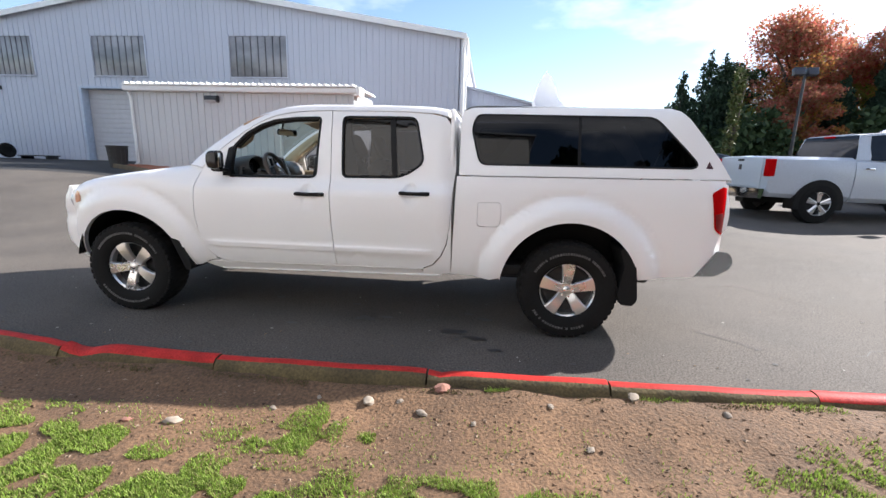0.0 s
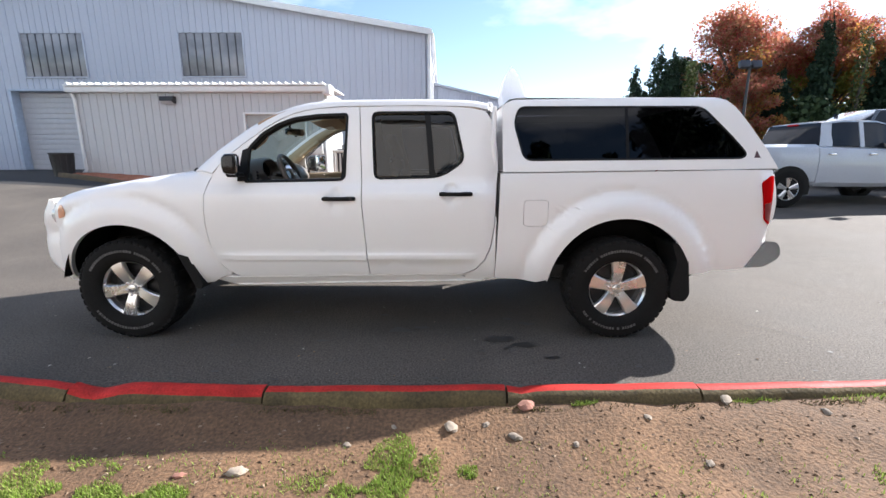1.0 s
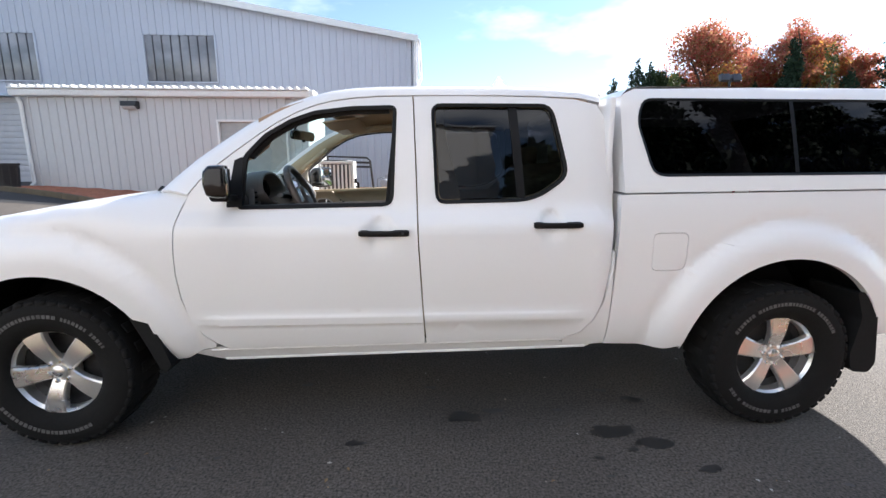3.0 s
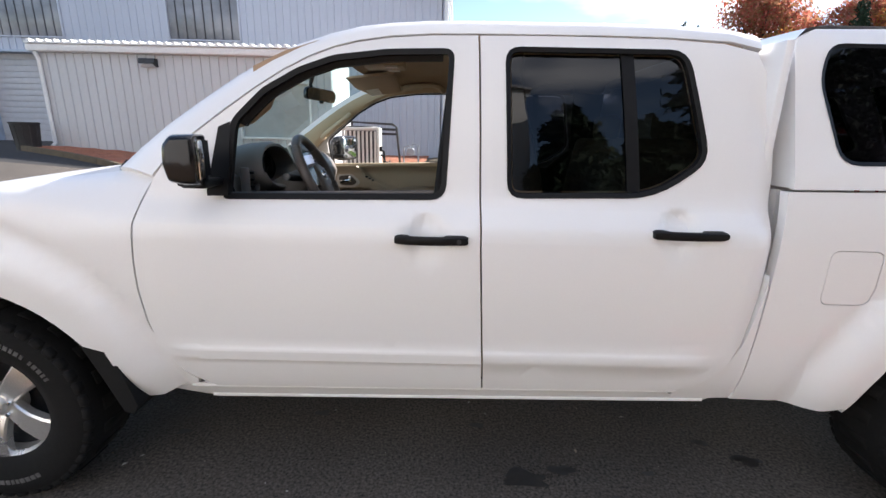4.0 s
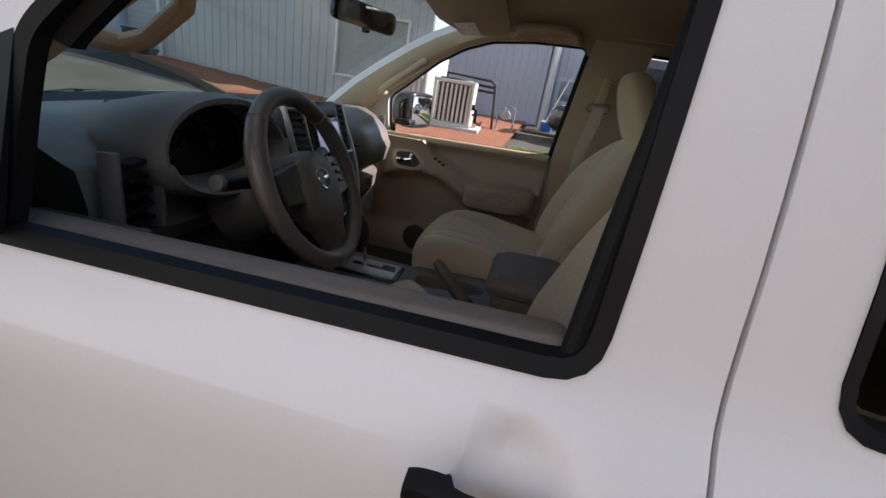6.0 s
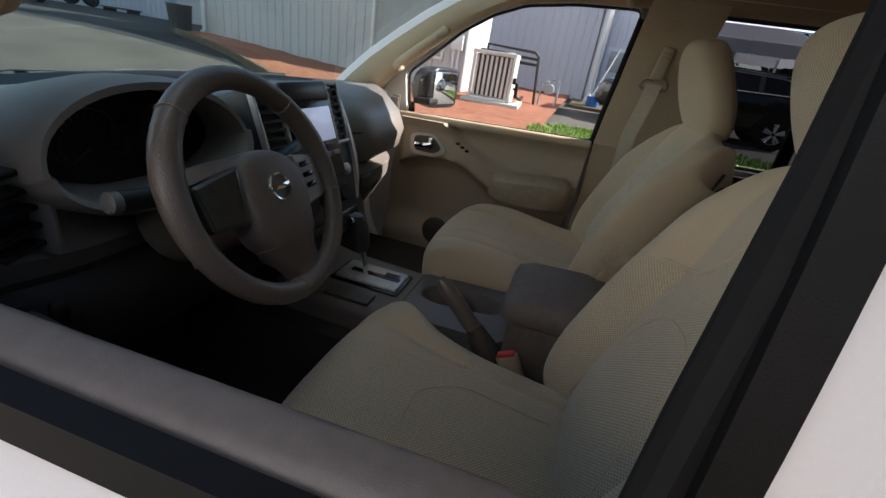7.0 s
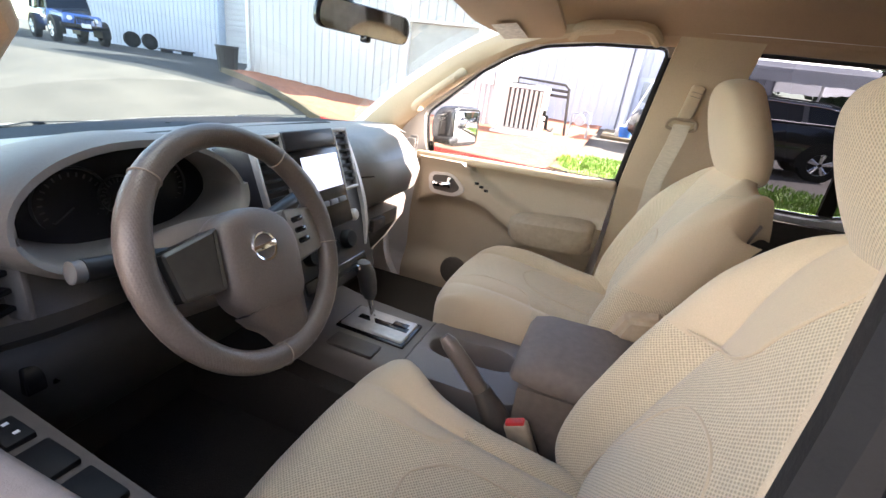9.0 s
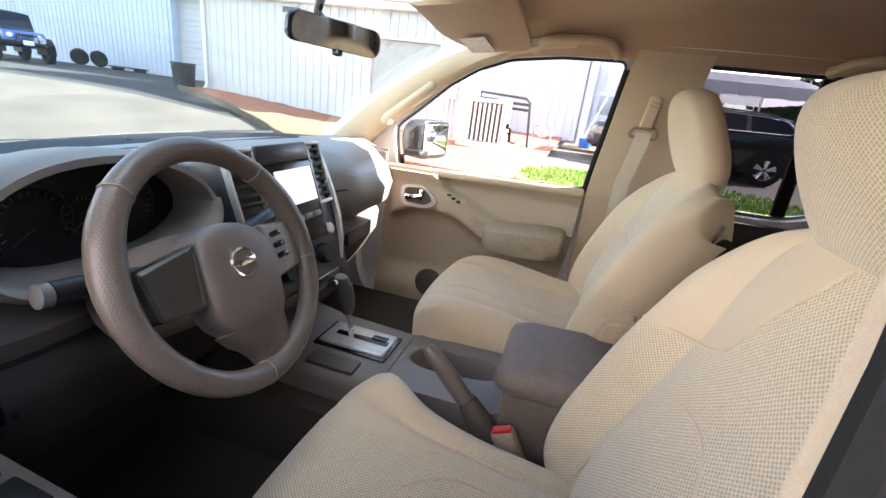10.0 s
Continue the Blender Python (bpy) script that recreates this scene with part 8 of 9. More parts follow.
# party tent with a peaked roof
tent = thing("party_tent", "white peaked frame tent over the parking rows", "tent")
TENT = translucent(mat("white_tent_fabric", (0.82, 0.83, 0.85), 0.6, var=0.03), 0.5)
tx0, tx1, ty0, ty1, te = 4.75, 8.95, 16.8, 22.6, 3.10
bm = bmesh.new()
cxm, cym = (tx0 + tx1) / 2 - 1.2, (ty0 + ty1) / 2
rings = []
for k in range(9):
    u = k / 8
    f = (1 - u) * (1 - 0.45 * math.sin(math.pi * u) ** 2)
    f = max(f, 0.004)
    z = te + 2.75 * u ** 1.15
    ring = []
    for (ax, ay), (bx_, by_) in zip(((tx0, ty0), (tx1, ty0), (tx1, ty1), (tx0, ty1)), ((tx1, ty0), (tx1, ty1), (tx0, ty1), (tx0, ty0))):
        for q in range(6):
            px, py = ax + (bx_ - ax) * q / 6, ay + (by_ - ay) * q / 6
            mid = (tx0 + tx1) / 2
            hx = min(1.0, 2.0 * u)
            ring.append(((px - mid) * f + mid * (1 - hx) + cxm * hx, cym + (py - cym) * f, z))
    rings.append(ring)
loft(bm, rings)
part("canopy_top", bm, TENT, tent, sharp=40)
for (xa, ya), (xb, yb) in (((tx0, ty0), (tx1, ty0)), ((tx1, ty0), (tx1, ty1)), ((tx1, ty1), (tx0, ty1)), ((tx0, ty1), (tx0, ty0))):
    bm = bmesh.new()
    n = 12
    top = [(xa + (xb - xa) * i / n, ya + (yb - ya) * i / n, te + 0.02) for i in range(n + 1)]
    loft(bm, [[(x, y, z) for x, y, z in top], [(x, y, z - 0.40 - 0.03 * (i % 2)) for i, (x, y, z) in enumerate(top)]], closed=False)
    part("valance", bm, TENT, tent)
for x in (tx0 + 0.1, tx1 - 0.1):
    for y in (ty0 + 0.1, ty1 - 0.1):
        bm = bmesh.new()
        tube(bm, [(x, y, ground_z(x, y)), (x, y, te)], 0.05, 8)
        part("pole", bm, WHITE_TRIM, tent)
# flood light pole
pole = thing("flood_light", "tall dark pole with two square flood lights", "light pole", pose(20.6, 24.0, 0.4))
bm = bmesh.new()
tube(bm, [(0, 0, 0), (0, 0, 6.3)], [0.10, 0.07], 10)
part("pole", bm, DARK_METAL, pole)
for s in (-1, 1):
    bm = bmesh.new()
    box(bm, (0.36 * s, 0, 6.35), (0.55, 0.30, 0.42), 0.03, 2, Matrix.Rotation(radians(-15), 3, "X"))
    part("lamp_head", bm, mat("dark_lamp_head", (0.03, 0.03, 0.04), 0.4) if s < 0 else bpy.data.materials["dark_lamp_head"], pole)


# ---- trees ----
def leaf_mat(name, cols, rough=0.7, through=0.0):
    m = bpy.data.materials.new(name)
    m.use_nodes = True
    t = m.node_tree
    b = t.nodes["Principled BSDF"]
    g, r = t.nodes.new("ShaderNodeNewGeometry"), t.nodes.new("ShaderNodeValToRGB")
    els = r.color_ramp.elements
    while len(els) < len(cols):
        els.new(0.5)
    for i, c in enumerate(cols):
        els[i].position, els[i].color = i / (len(cols) - 1), (*c, 1)
    t.links.new(g.outputs["Random Per Island"], r.inputs["Fac"])
    t.links.new(r.outputs["Color"], b.inputs["Base Color"])
    b.inputs["Roughness"].default_value = rough
    b.inputs["Specular IOR Level"].default_value = 0.2
    if through:
        tl, mx = t.nodes.new("ShaderNodeBsdfTranslucent"), t.nodes.new("ShaderNodeMixShader")
        mx.inputs["Fac"].default_value = through
        t.links.new(r.outputs["Color"], tl.inputs["Color"])
        t.links.new(b.outputs["BSDF"], mx.inputs[1])
        t.links.new(tl.outputs["BSDF"], mx.inputs[2])
        t.links.new(mx.outputs["Shader"], t.nodes["Material Output"].inputs["Surface"])
    return m


BARK = mat("bark", (0.09, 0.07, 0.055), 0.95, var=0.3, scale=3, bump=0.03, bscale=12, stretch=(1, 1, 0.2))
RED_LEAF = leaf_mat("red_maple_leaves", [(0.38, 0.075, 0.055), (0.46, 0.14, 0.10), (0.40, 0.19, 0.10), (0.26, 0.16, 0.07), (0.52, 0.20, 0.16)], 0.7, 0.6)
ORANGE_LEAF = leaf_mat("orange_maple_leaves", [(0.48, 0.18, 0.06), (0.52, 0.27, 0.07), (0.28, 0.20, 0.06), (0.44, 0.11, 0.06), (0.18, 0.17, 0.05)], 0.7, 0.6)
YELLOW_LEAF = leaf_mat("yellow_green_leaves", [(0.30, 0.28, 0.05), (0.16, 0.20, 0.04), (0.38, 0.30, 0.06), (0.10, 0.14, 0.03)], 0.7, 0.5)
GREEN_LEAF = leaf_mat("dark_green_leaves", [(0.020, 0.038, 0.014), (0.035, 0.060, 0.022), (0.050, 0.075, 0.028), (0.014, 0.028, 0.012)])
NEEDLE = leaf_mat("conifer_needles", [(0.012, 0.026, 0.014), (0.022, 0.042, 0.022), (0.030, 0.052, 0.026), (0.010, 0.020, 0.012)])
IVY = leaf_mat("ivy_leaves", [(0.06, 0.09, 0.025), (0.12, 0.14, 0.04), (0.03, 0.05, 0.018), (0.22, 0.20, 0.09)])


def leaf_cloud(name, blobs, n, size, material, parent, seed, flat=0.0):
    """Many small leaves scattered in uneven clumps; blobs: centre, radii."""
    rg = np.random.RandomState(seed)
    vol = np.array([b[1][0] * b[1][1] * b[1][2] for b in blobs])
    pick = rg.choice(len(blobs), n, p=vol / vol.sum())
    C = np.array([blobs[i][0] for i in pick])
    Rr = np.array([blobs[i][1] for i in pick])
    d = rg.normal(size=(n, 3))
    d /= np.linalg.norm(d, axis=1)[:, None]
    rad = 0.35 + 0.62 * rg.rand(n) ** 0.7 + 0.16 * np.abs(rg.normal(size=n))
    P = C + d * Rr * rad[:, None]
    a = rg.normal(size=(n, 3))
    a /= np.linalg.norm(a, axis=1)[:, None]
    b = np.cross(a, rg.normal(size=(n, 3)))
    b /= np.linalg.norm(b, axis=1)[:, None]
    if flat:
        a[:, 2] -= flat
    s = size * (0.6 + 0.8 * rg.rand(n))[:, None]
    V = np.stack([P - a * s * 0.6, P + b * s * 0.42, P + a * s * 0.75, P - b * s * 0.42], axis=1).reshape(-1, 3)
    me = bpy.data.meshes.new(name)
    me.from_pydata(V.tolist(), [], [tuple(range(4 * i, 4 * i + 4)) for i in range(n)])
    me.materials.append(material)
    ob = new(name, me)
    ob.parent = parent
    return tagged(ob, kind="stuff")


def broadleaf(x, y, h, w, mats, seed, label, n=5200, leaf=0.18, low=0.25):
    n = int(n * 4.0)
    rg = random.Random(seed)
    z0 = ground_z(x, y)
    t = thing("tree", label, "tree", pose(x, y, z0), "trees behind the lot")
    bm = bmesh.new()
    pts = [(0, 0, -0.1), (0.05, 0, h * 0.2), (-0.06, 0.05, h * 0.45), (0.04, 0, h * 0.75), (0, 0, h * 0.92)]
    tube(bm, pts, [0.035 * h, 0.026 * h, 0.019 * h, 0.010 * h, 0.003 * h], 10)
    part("trunk", bm, BARK, t, sharp=80)
    blobs = []
    for k in range(26):
        a = k * 2.4 + rg.random()
        u = low + (0.92 - low) * (k + rg.random()) / 26
        reach = w * (0.30 + 0.70 * math.sin(math.pi * min(1, (u - low) / (1.02 - low)) ** 0.7)) * rg.uniform(0.45, 0.92)
        e = Vector((math.cos(a) * reach, math.sin(a) * reach, h * u + 0.10 * h * rg.random()))
        bm = bmesh.new()
        b0 = Vector((0, 0, h * max(0.18, u - 0.20)))
        tube(bm, [b0, b0.lerp(e, 0.5) + Vector((0, 0, 0.03 * h)), e], [0.010 * h, 0.006 * h, 0.002 * h], 6)
        part("limb", bm, BARK, t, sharp=80)
        r = w * rg.uniform(0.20, 0.36)
        blobs.append(((e.x, e.y, e.z), (r * 1.1, r * 1.1, r * rg.uniform(0.5, 0.8))))
        q = Vector((e.x * 0.5, e.y * 0.5, e.z - 0.02 * h))
        blobs.append(((q.x, q.y, q.z), (r, r, r * 0.8)))
    blobs.sort(key=lambda b: b[0][2] + rg.uniform(-0.16, 0.16) * h)
    share = len(blobs) / len(mats)
    for i, m in enumerate(mats):
        leaf_cloud("crown", blobs[round(i * share):round((i + 1) * share)], n // len(mats), leaf, m, t, seed * 7 + i)
    return t


def conifer(x, y, h, w, seed, label, material=None, n=4200, base=0.06, power=0.9):
    w, n = w * 1.3, int(n * 2.3)
    rg = random.Random(seed)
    t = thing("tree", label, "tree", pose(x, y, ground_z(x, y)), "trees behind the lot")
    bm = bmesh.new()
    tube(bm, [(0, 0, -0.1), (0, 0, h * 0.5), (0, 0, h * 0.97)], [0.022 * h, 0.012 * h, 0.002 * h], 8)
    part("trunk", bm, BARK, t, sharp=80)
    blobs = []
    for k in range(46):
        u = base + (0.97 - base) * k / 45
        a = k * 2.4 + rg.random()
        reach = w * (1 - u) ** power * rg.uniform(0.55, 1.0)
        blobs.append(((math.cos(a) * reach * 0.6, math.sin(a) * reach * 0.6, h * u - reach * 0.15), (reach * 0.55 + 0.12, reach * 0.55 + 0.12, 0.045 * h * rg.uniform(0.6, 1.1))))
    leaf_cloud("crown", blobs, int(n * 1.5), 0.21, material or NEEDLE, t, seed * 5, 0.6)
    return t


conifer(22.6, 40, 11.4, 3.3, 1, "dark green conifer with an uneven top")
conifer(20.8, 41, 9.6, 2.6, 2, "dark green conifer with an uneven top")
conifer(24.3, 41, 11.2, 2.8, 3, "dark green conifer with an uneven top")
broadleaf(26.6, 43, 10.3, 2.6, [YELLOW_LEAF, GREEN_LEAF], 4, "slender broadleaf tree turning yellow", 3600)
broadleaf(31.0, 42, 14.4, 5.0, [ORANGE_LEAF, RED_LEAF, RED_LEAF], 5, "tall maple in red autumn leaf", 6500, low=0.35)
broadleaf(29.0, 37, 7.6, 3.2, [ORANGE_LEAF, RED_LEAF], 6, "small tree in orange leaf", 3800)
conifer(36.3, 38, 12.8, 1.3, 7, "narrow dark columnar cypress", None, 3600, 0.03, 0.45)
broadleaf(40.5, 42, 15.2, 4.6, [YELLOW_LEAF, ORANGE_LEAF, RED_LEAF], 8, "broad maple in orange and red leaf", 7000, low=0.25)
conifer(41.2, 37, 10.0, 3.0, 9, "dense dark green conifer", None, 4600)
broadleaf(46.0, 41, 11.5, 3.0, [YELLOW_LEAF, RED_LEAF], 10, "maple in scarlet leaf", 4200)
conifer(49.6, 36, 17.5, 3.4, 11, "tall dark conifer at the lot's end", None, 5200, 0.02, 0.6)
conifer(53.2, 37, 19.0, 4.2, 31, "tall dark conifer at the lot's end", None, 5200, 0.02, 0.5)
conifer(47.6, 38, 15.0, 3.4, 32, "dense dark green conifer", None, 4400, 0.02, 0.6)
conifer(56.0, 38, 18.0, 4.0, 12, "tall dark conifer at the lot's end", None, 4200, 0.02, 0.6)
broadleaf(36.8, 44, 12.5, 4.4, [ORANGE_LEAF, RED_LEAF], 24, "tall maple in red autumn leaf", 5200)
broadleaf(45.0, 44, 14.0, 4.6, [ORANGE_LEAF, RED_LEAF], 25, "broad maple in orange and red leaf", 5200)
conifer(33.6, 39, 9.0, 2.4, 26, "dense dark green conifer", None, 4000)
broadleaf(34.5, 46, 11.0, 3.4, [ORANGE_LEAF, GREEN_LEAF], 13, "leafy tree turning autumn orange", 4200)
broadleaf(63.0, 44, 14.0, 5.0, [ORANGE_LEAF, GREEN_LEAF], 21, "leafy tree turning autumn orange", 3600)
broadleaf(-34.0, 20, 9.0, 4.5, [YELLOW_LEAF, YELLOW_LEAF], 14, "yellowing tree behind the off-roader", 3600)
broadleaf(-42.0, 12, 8.0, 4.5, [YELLOW_LEAF, GREEN_LEAF], 15, "yellowing tree at the far fence", 3000)
broadleaf(11.5, 48, 5.2, 2.6, [GREEN_LEAF, YELLOW_LEAF], 16, "low green tree beyond the tent", 2600)
# trunks clad in ivy
for x, y, h, w in ((17.3, 24.5, 6.2, 0.35), (38.4, 36.5, 11.0, 0.6)):
    t = thing("tree", "leaning bare trunk clad in sunlit ivy", "tree", pose(x, y, ground_z(x, y)), "trees behind the lot")
    bm = bmesh.new()
    tube(bm, [(0, 0, -0.1), (0.2, 0, h * 0.5), (0.5, 0, h)], [0.16, 0.12, 0.06], 8)
    part("trunk", bm, BARK, t, sharp=80)
    leaf_cloud("ivy", [((0.02 * k * h / 12, 0, h * k / 12), (w, w, h / 14)) for k in range(13)], 1500, 0.17, IVY, t, 33)
# dark undergrowth below the trees
under = [((16 + 3.1 * k, 38 + 2.5 * math.sin(k * 1.7), 1.6), (2.8, 2.0, 3.6 + 0.9 * math.sin(k * 2.3))) for k in range(17)]
hedge = leaf_cloud("undergrowth", under, 52000, 0.40, GREEN_LEAF, None, 41)
tagged(hedge, "dark undergrowth below the autumn trees", "undergrowth", kind="stuff")
lit = leaf_cloud("undergrowth", [((24 + 4 * k, 35.5, 0.9), (1.8, 0.9, 0.8)) for k in range(5)], 1500, 0.25, YELLOW_LEAF, None, 42)
tagged(lit, "sunlit yellow bushes below the autumn trees", "bushes", kind="stuff")

# what stands behind the camera: a pale metal hall and conifers, mirrored in the side windows
back = thing("plastered_hall", "pale plastered hall with a shallow gable behind the verge", "building", pose(-6.0, -14.2, 0))
gable = [(-14.0, 0.0), (10.6, 0.0), (10.6, 11.2), (-2.0, 12.5), (-14.0, 11.3)]
bm = bmesh.new()
prism(bm, gable, -13.8, 0.0, lambda u, v, w: (u, w, v))
bmesh.ops.recalc_face_normals(bm, faces=bm.faces)
part("walls", bm, mat("pale_plaster", (0.80, 0.78, 0.75), 0.8, var=0.03, scale=0.5, bump=0.002, bscale=30), back)
bm = bmesh.new()
loft(bm, [[(x, 0.25, z), (x, 0.25, z + 0.18), (x, -14.0, z + 0.18), (x, -14.0, z)] for x, z in ((-14.3, 11.28), (-2.0, 12.51), (10.9, 11.18))])
bmesh.ops.recalc_face_normals(bm, faces=bm.faces)
part("roof", bm, GREY_TRIM, back)
conifer(6.0, -13.4, 9.6, 1.7, 51, "dark conifer close before the pale hall", None, 9000, 0.05, 0.5)
conifer(8.9, -13.9, 9.2, 1.8, 54, "dark conifer close before the pale hall", None, 9000, 0.05, 0.5)
for k, (x, y, h) in enumerate(((12.4, -14.4, 16.5), (16.2, -13.8, 18.0), (20.4, -14.6, 17.0), (25.0, -14.0, 18.0))):
    conifer(x, y, h, 2.6, 60 + k, "tall dark conifer on the verge", None, 9000, 0.03, 0.5)

# ---- grass, stones and litter on the verge ----
def blades(name, spots, n, material, seed, label, hmin=0.05, hmax=0.11, zf=verge_z, wide=0.006):
    """Grass blades in tufts; spots: x, y, radius x, radius y, share."""
    rg = np.random.RandomState(seed)
    share = np.array([s[4] for s in spots])
    V, F = [], []
    for i in rg.choice(len(spots), n, p=share / share.sum()):
        cx, cy, rx, ry, _ = spots[i]
        r, a = rg.rand() ** 0.6, rg.rand() * math.tau
        px, py = cx + rx * r * math.cos(a), cy + ry * r * math.sin(a)
        if noise.noise((px * 7, py * 7, 11)) < -0.12:
            continue
        pz = zf(px, py) - 0.005
        hh = hmin + (hmax - hmin) * rg.rand() * (1.1 - 0.6 * r)
        lean, ya = rg.rand() * 0.8, rg.rand() * math.tau
        dx, dy = math.cos(ya) * hh * lean, math.sin(ya) * hh * lean
        sx, sy = -math.sin(ya) * wide * (0.6 + 0.6 * rg.rand()), math.cos(ya) * wide * (0.6 + 0.6 * rg.rand())
        k = len(V)
        V += [(px - sx, py - sy, pz), (px + sx, py + sy, pz), (px + dx * 0.45 + sx * 0.8, py + dy * 0.45 + sy * 0.8, pz + hh * 0.6), (px + dx * 0.45 - sx * 0.8, py + dy * 0.45 - sy * 0.8, pz + hh * 0.6), (px + dx, py + dy, pz + hh * 0.9)]
        F += [(k, k + 1, k + 2, k + 3), (k + 3, k + 2, k + 4)]
    me = bpy.data.meshes.new(name)
    me.from_pydata(V, [], F)
    me.materials.append(material)
    return tagged(new(name, me), label, "grass", kind="stuff")


GRASS_LEAF = leaf_mat("verge_grass", [(0.17, 0.27, 0.040), (0.24, 0.36, 0.055), (0.28, 0.36, 0.085), (0.12, 0.18, 0.035), (0.30, 0.28, 0.11)], 0.6, 0.4)
LAWN_LEAF = leaf_mat("lawn_grass", [(0.14, 0.26, 0.04), (0.20, 0.34, 0.05), (0.25, 0.36, 0.07), (0.10, 0.18, 0.03)], 0.6)
spots = [(1.05, -2.70, 0.42, 0.22, 3.2), (0.70, -2.60, 0.30, 0.16, 1.6), (1.70, -2.80, 0.36, 0.16, 2.4), (2.12, -2.27, 0.13, 0.16, 0.9), (2.02, -2.38, 0.16, 0.08, 0.35), (2.99, -1.835, 0.10, 0.05, 0.55), (3.15, -2.62, 0.30, 0.09, 0.8),
         (2.85, -2.62, 0.25, 0.08, 0.6), (4.45, -2.36, 0.30, 0.12, 1.0), (4.8, -2.25, 0.35, 0.16, 0.8), (0.2, -2.5, 0.5, 0.25, 1.4), (-0.6, -2.4, 0.6, 0.35, 1.6), (-1.6, -2.4, 0.7, 0.4, 1.6), (2.4, -2.9, 0.5, 0.16, 1.4), (3.6, -2.9, 0.7, 0.2, 1.6), (5.6, -2.3, 0.6, 0.3, 1.2), (2.4, -2.31, 0.04, 0.03, 0.08), (3.9, -1.84, 0.12, 0.03, 0.12), (4.6, -1.83, 0.3, 0.03, 0.16)]
spots += [(1.03, -2.66, 0.45, 0.20, 3.6), (1.70, -2.72, 0.40, 0.14, 3.0), (1.08, -2.47, 0.18, 0.07, 0.7), (1.90, -2.40, 0.22, 0.07, 0.35), (2.90, -2.62, 0.45, 0.07, 0.7), (2.3, -2.66, 0.3, 0.08, 0.7), (0.55, -2.52, 0.4, 0.25, 2.2), (1.5, -2.5, 0.9, 0.28, 0.7), (3.2, -2.45, 1.2, 0.25, 0.5)]
spots = [(x, y, rx * 1.25, ry * 1.35, q) for x, y, rx, ry, q in spots]
blades("grass_tufts", spots, 120000, GRASS_LEAF, 61, "bright green grass tufts on bare earth", 0.010, 0.036, verge_z, 0.0022)
blades("kerb_grass", [(x / 4, KERB_Y(x / 4) - 0.155, 0.20, 0.030, 0.3 + 0.7 * (math.sin(x * 1.9) > 0.3) + 0.3 * (x < 8)) for x in range(-14, 22)], 5200, leaf_mat("mossy_grass", [(0.10, 0.085, 0.030), (0.13, 0.105, 0.045), (0.085, 0.070, 0.025), (0.15, 0.125, 0.060)], 0.8), 63, "short olive moss and grass along the kerb", 0.006, 0.024, verge_z, 0.003)
blades("grass_strip", [(3.6, 6.4, 2.6, 1.0, 3), (1.5, 6.4, 0.75, 0.85, 1.6), (5.7, 6.4, 0.8, 1.0, 1.2)], 16000, LAWN_LEAF, 62, "bright green grass strip beyond the lane", 0.06, 0.12, bed_z, 0.010)
bm = bmesh.new()
lx = [0.75 + 0.2 * i for i in range(30)]
rows = [[bm.verts.new((x, EDGE(x) + 0.14 + (2.4 if x > 2 else 1.9) * u, bed_z(x, EDGE(x) + 1) - 0.01 + 0.012 * u)) for x in lx] for u in (0, 0.2, 0.4, 0.6, 0.8, 1.0)]
for a, b in zip(rows, rows[1:]):
    for i in range(len(lx) - 1):
        bm.faces.new((a[i], a[i + 1], b[i + 1], b[i]))
lawn = part("lawn", bm, mat("turf", (0.10, 0.17, 0.035), 0.9, var=0.25, scale=4, bump=0.02, bscale=60), None, sharp=80)
tagged(lawn, "mown strip of turf beside the lane", "lawn", kind="structure")

STONE = mat("field_stone", (0.20, 0.165, 0.13), 0.9, var=0.2, bump=0.004, bscale=60)
PINK_STONE = mat("reddish_stone", (0.27, 0.13, 0.095), 0.9, var=0.2, bump=0.004, bscale=60)
PALE_STONE = mat("pale_stone", (0.30, 0.25, 0.195), 0.9, var=0.15, bump=0.003, bscale=60)


def stone(x, y, r, material, seed, label):
    bm = bmesh.new()
    bmesh.ops.create_icosphere(bm, subdivisions=2, radius=1)
    for v in bm.verts:
        k = 1 + 0.40 * noise.noise(v.co * 1.4 + Vector((seed, 0, 0))) + 0.10 * noise.noise(v.co * 4 + Vector((0, seed, 0)))
        v.co = Vector((v.co.x * r * 1.25 * k, v.co.y * r * 0.85 * k, v.co.z * r * 0.50 * k))
    ob = part("stone", bm, material, None, sharp=30)
    ob.matrix_basis = pose(x, y, verge_z(x, y) + r * 0.18, 0, 0, seed * 37)
    return tagged(ob, label, "stone", "stones on the verge")


for i, (x, y, r, m) in enumerate(((2.715, -1.90, 0.040, PINK_STONE), (3.765, -1.825, 0.046, PALE_STONE), (2.33, -2.03, 0.036, PALE_STONE), (2.63, -2.10, 0.026, STONE), (1.43, -2.335, 0.034, PALE_STONE), (2.50, -2.02, 0.018, STONE), (2.90, -2.15, 0.016, STONE), (3.30, -1.98, 0.018, PALE_STONE), (1.85, -2.15, 0.018, STONE), (1.2, -2.35, 0.02, PINK_STONE), (3.45, -2.25, 0.02, STONE), (4.2, -1.95, 0.022, STONE), (2.05, -2.02, 0.015, PALE_STONE))):
    stone(x, y, r, m, i + 1, "pale weathered stone lying on bare earth" if m is not PINK_STONE else "reddish broken stone lying on bare earth")
rg = np.random.RandomState(71)
V, F = [], []
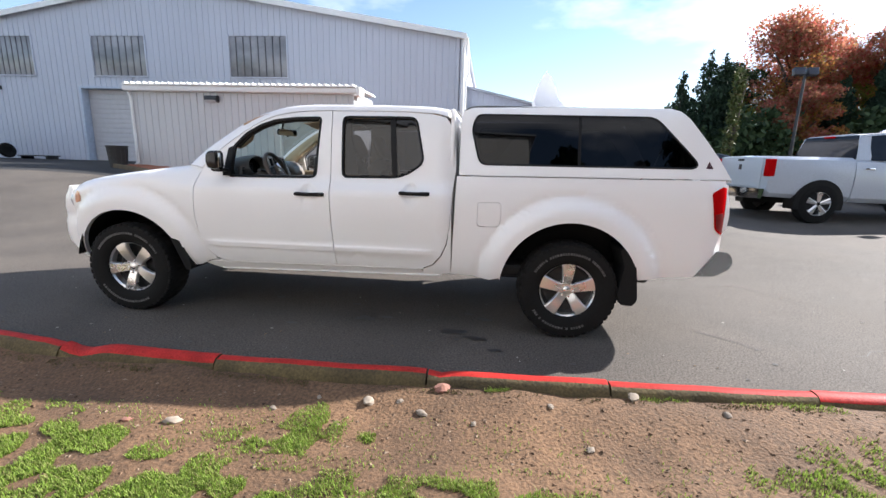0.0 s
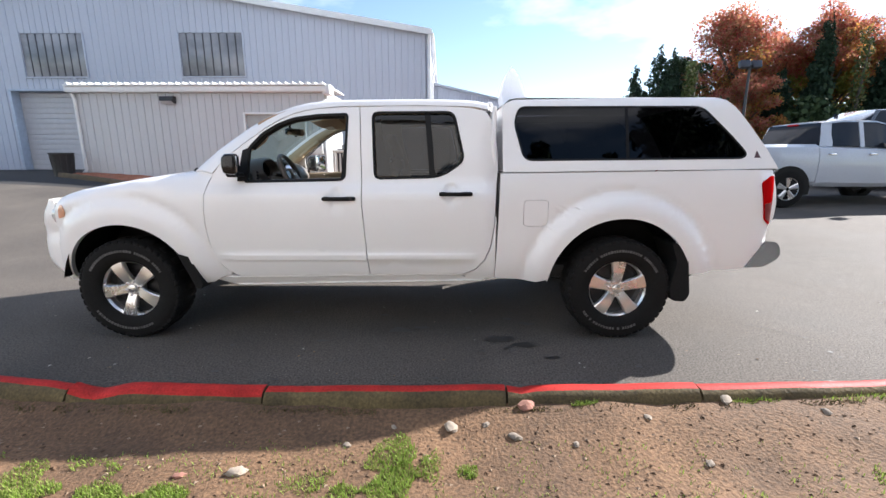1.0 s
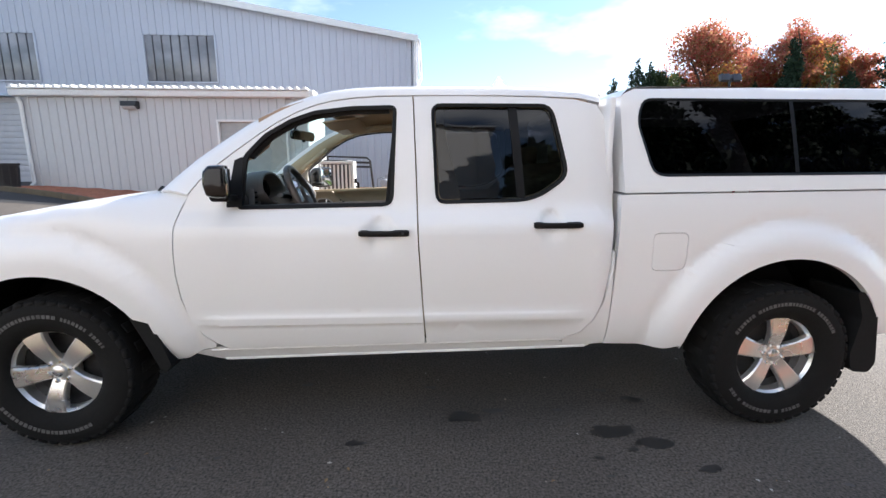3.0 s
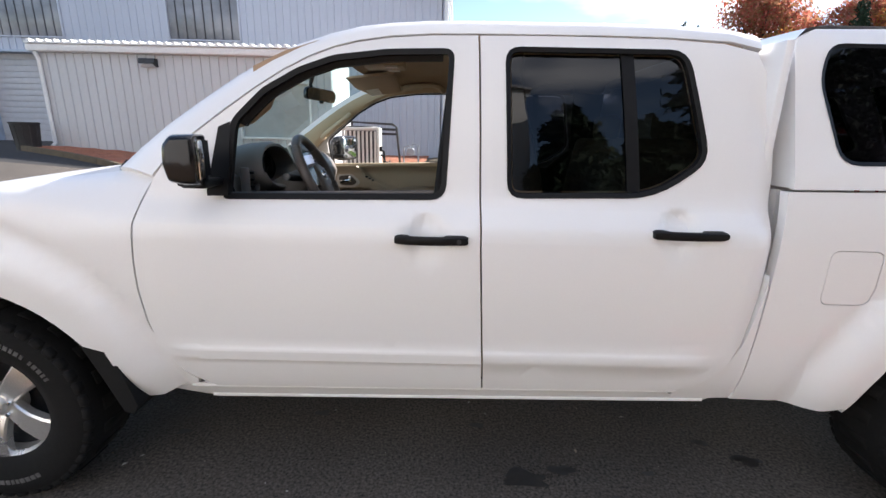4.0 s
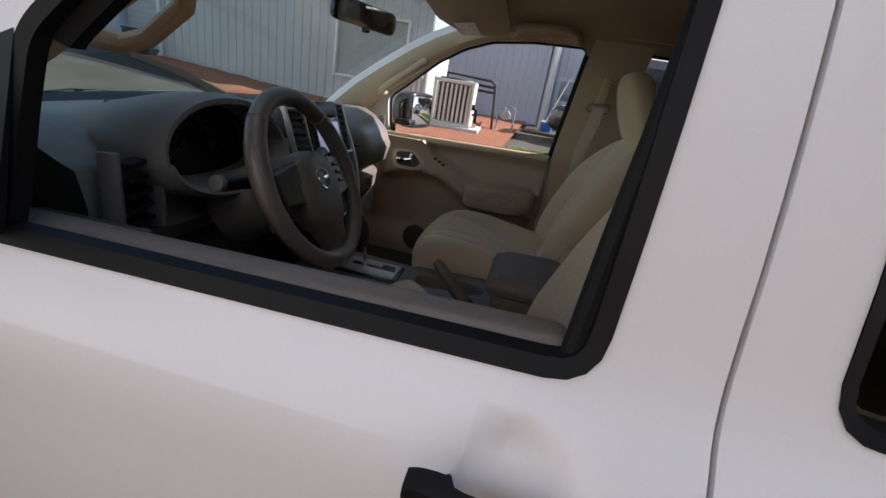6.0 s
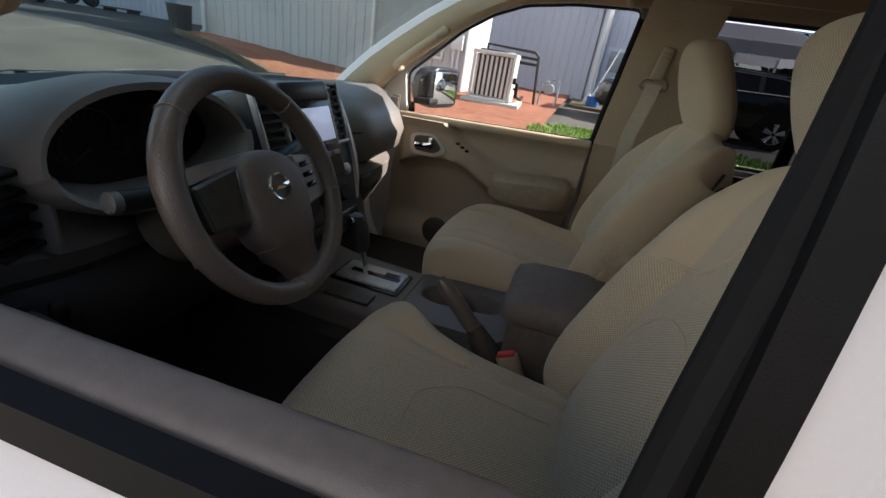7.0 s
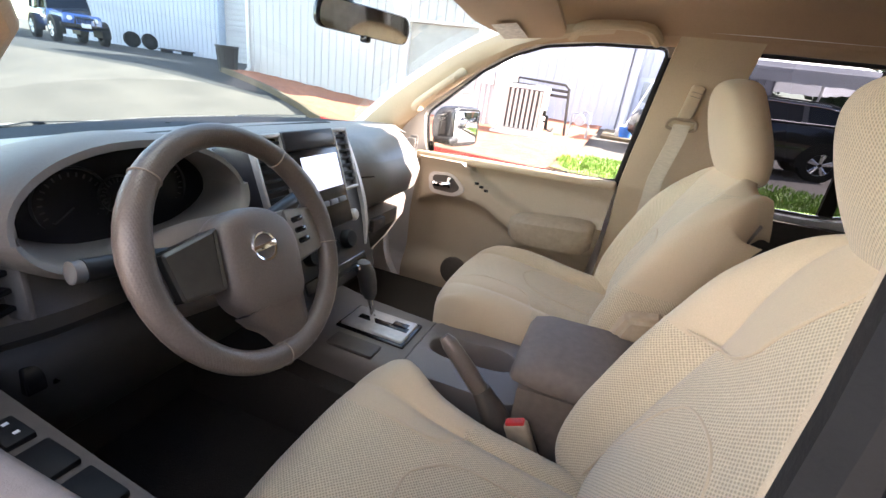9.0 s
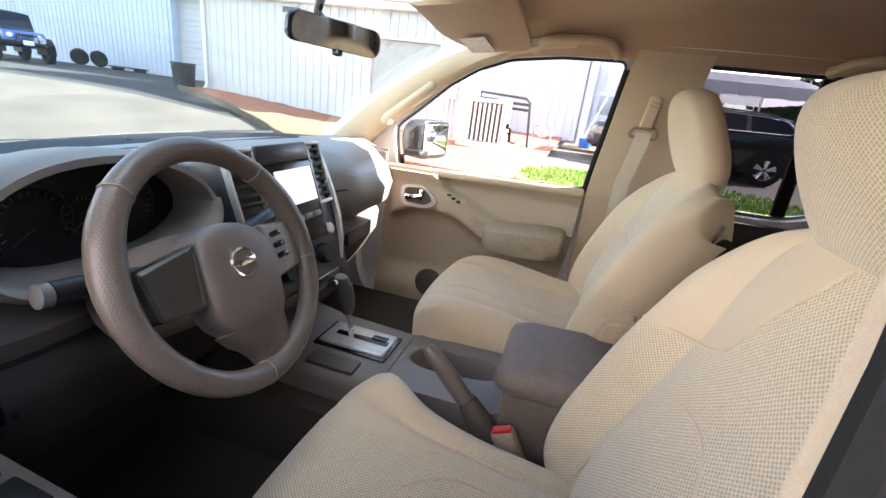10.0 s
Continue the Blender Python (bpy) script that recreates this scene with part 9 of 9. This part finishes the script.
for i in range(9500):
    x, d = -1.5 + 7.5 * rg.rand(), 0.03 + 1.3 * rg.rand() ** 0.8
    y = KERB_Y(x) - 0.14 - d
    z = verge_z(x, y)
    r = 0.002 + 0.011 * rg.rand() ** 3
    k = len(V)
    a = rg.rand() * math.tau
    for q, (u, v, w) in enumerate(((1, 0, 0), (-0.5, 0.87, 0), (-0.5, -0.87, 0), (0.1, 0.1, 0.9), (-0.1, 0, -0.6))):
        V.append((x + r * (u * math.cos(a) - v * math.sin(a)) * (1 + 0.5 * rg.rand()), y + r * (u * math.sin(a) + v * math.cos(a)), z + r * w * 0.55))
    F += [(k, k + 1, k + 3), (k + 1, k + 2, k + 3), (k + 2, k, k + 3), (k + 1, k, k + 4), (k + 2, k + 1, k + 4), (k, k + 2, k + 4)]
me = bpy.data.meshes.new("gravel")
me.from_pydata(V, [], F)
me.materials.append(leaf_mat("gravel_mix", [(0.07, 0.045, 0.028), (0.14, 0.085, 0.052), (0.28, 0.21, 0.15), (0.10, 0.060, 0.036), (0.05, 0.032, 0.02)], 0.9))
tagged(new("gravel", me), "loose pebbles and crumbs of earth on the verge", "gravel", kind="stuff")
rg = np.random.RandomState(72)
V, F = [], []
for i in range(420):
    x, y = -2 + 9 * rg.rand(), -1.6 + 3.6 * rg.rand() ** 1.3
    if y < KERB_Y(x) + 0.05:
        continue
    r, a = 0.004 + 0.012 * rg.rand() ** 3, rg.rand() * math.tau
    z = ground_z(x, y) + 0.002
    k = len(V)
    V += [(x + r * math.cos(a), y + r * math.sin(a), z), (x - r * 0.5 * math.sin(a), y + r * 0.5 * math.cos(a), z + r * 0.35), (x - r * math.cos(a), y - r * math.sin(a), z), (x + r * 0.5 * math.sin(a), y - r * 0.5 * math.cos(a), z + r * 0.2)]
    F.append((k, k + 1, k + 2, k + 3))
me = bpy.data.meshes.new("litter")
me.from_pydata(V, [], F)
me.materials.append(leaf_mat("litter_mix", [(0.10, 0.08, 0.06), (0.45, 0.43, 0.40), (0.22, 0.14, 0.07), (0.06, 0.05, 0.045)], 0.8))
tagged(new("leaf_litter", me), "scattered grit and leaf scraps on asphalt", "litter", kind="stuff")

# oil drips and cracks on the asphalt
OIL = mat("old_oil_drip", (0.034, 0.031, 0.028), 0.5, var=0.25, scale=20)
rng = random.Random(5)
drips = random.Random(8)
for x, y, r in [(drips.uniform(0.3, 5.2), drips.uniform(-1.65, -0.75), drips.uniform(0.010, 0.035)) for _ in range(26)] + list(((2.70, -0.92, 0.14), (2.86, -1.02, 0.10), (3.02, -1.22, 0.06), (1.95, -0.75, 0.12), (2.81, -0.51, 0.05), (1.78, -0.42, 0.045), (2.48, -0.71, 0.035), (2.12, -0.70, 0.06), (1.02, -0.35, 0.05), (0.43, -0.51, 0.04), (2.95, -0.62, 0.07), (1.40, -0.95, 0.05), (2.55, -1.12, 0.03))):
    bm = bmesh.new()
    ring = []
    for k in range(18):
        a = k * math.tau / 18
        q = r * (1 + 0.75 * noise.noise((math.cos(a) * 1.3 + x * 5, math.sin(a) * 1.3 + y * 7, 0)))
        px, py = x + math.cos(a) * q * 0.85, y + math.sin(a) * q * 0.4
        ring.append(bm.verts.new((px, py, ground_z(px, py) + 0.004)))
    bm.faces.new(ring)
    ob = part("oil_stain", bm, OIL, None)
    tagged(ob, "small dark oil drip dried on asphalt", "stain", "oil drips on the asphalt")


def crack(x, y, ang, length, seed):
    rg = random.Random(seed)
    bm = bmesh.new()
    rows = []
    n = int(length / 0.06)
    for i in range(n + 1):
        w = 0.003 * math.sin(math.pi * (i + 0.3) / (n + 0.6)) * rg.uniform(0.4, 1.3) + 0.0012
        z = ground_z(x, y) + 0.0035
        rows.append([(x - math.sin(ang) * w, y + math.cos(ang) * w, z), (x + math.sin(ang) * w, y - math.cos(ang) * w, z)])
        x, y = x + math.cos(ang) * 0.06, y + math.sin(ang) * 0.06
        ang += rg.uniform(-0.7, 0.7) * (1 if i % 2 else 0.3)
    loft(bm, rows, closed=False)
    tagged(part("asphalt_crack", bm, OIL, None), "thin jagged dark crack in worn asphalt", "crack", "cracks in the asphalt")


for i, (x, y, a, ln) in enumerate(((5.1, 0.7, 0.4, 1.6), (4.6, -0.6, -0.2, 0.5), (6.2, 1.9, 0.9, 1.8), (4.9, 2.6, 0.1, 2.2), (-2.4, 1.2, 0.5, 1.5), (-3.6, 2.8, -0.2, 2.0), (7.5, 0.2, 1.3, 1.2), (5.6, -0.9, 0.15, 0.6))):
    crack(x, y, a, ln, 90 + i)
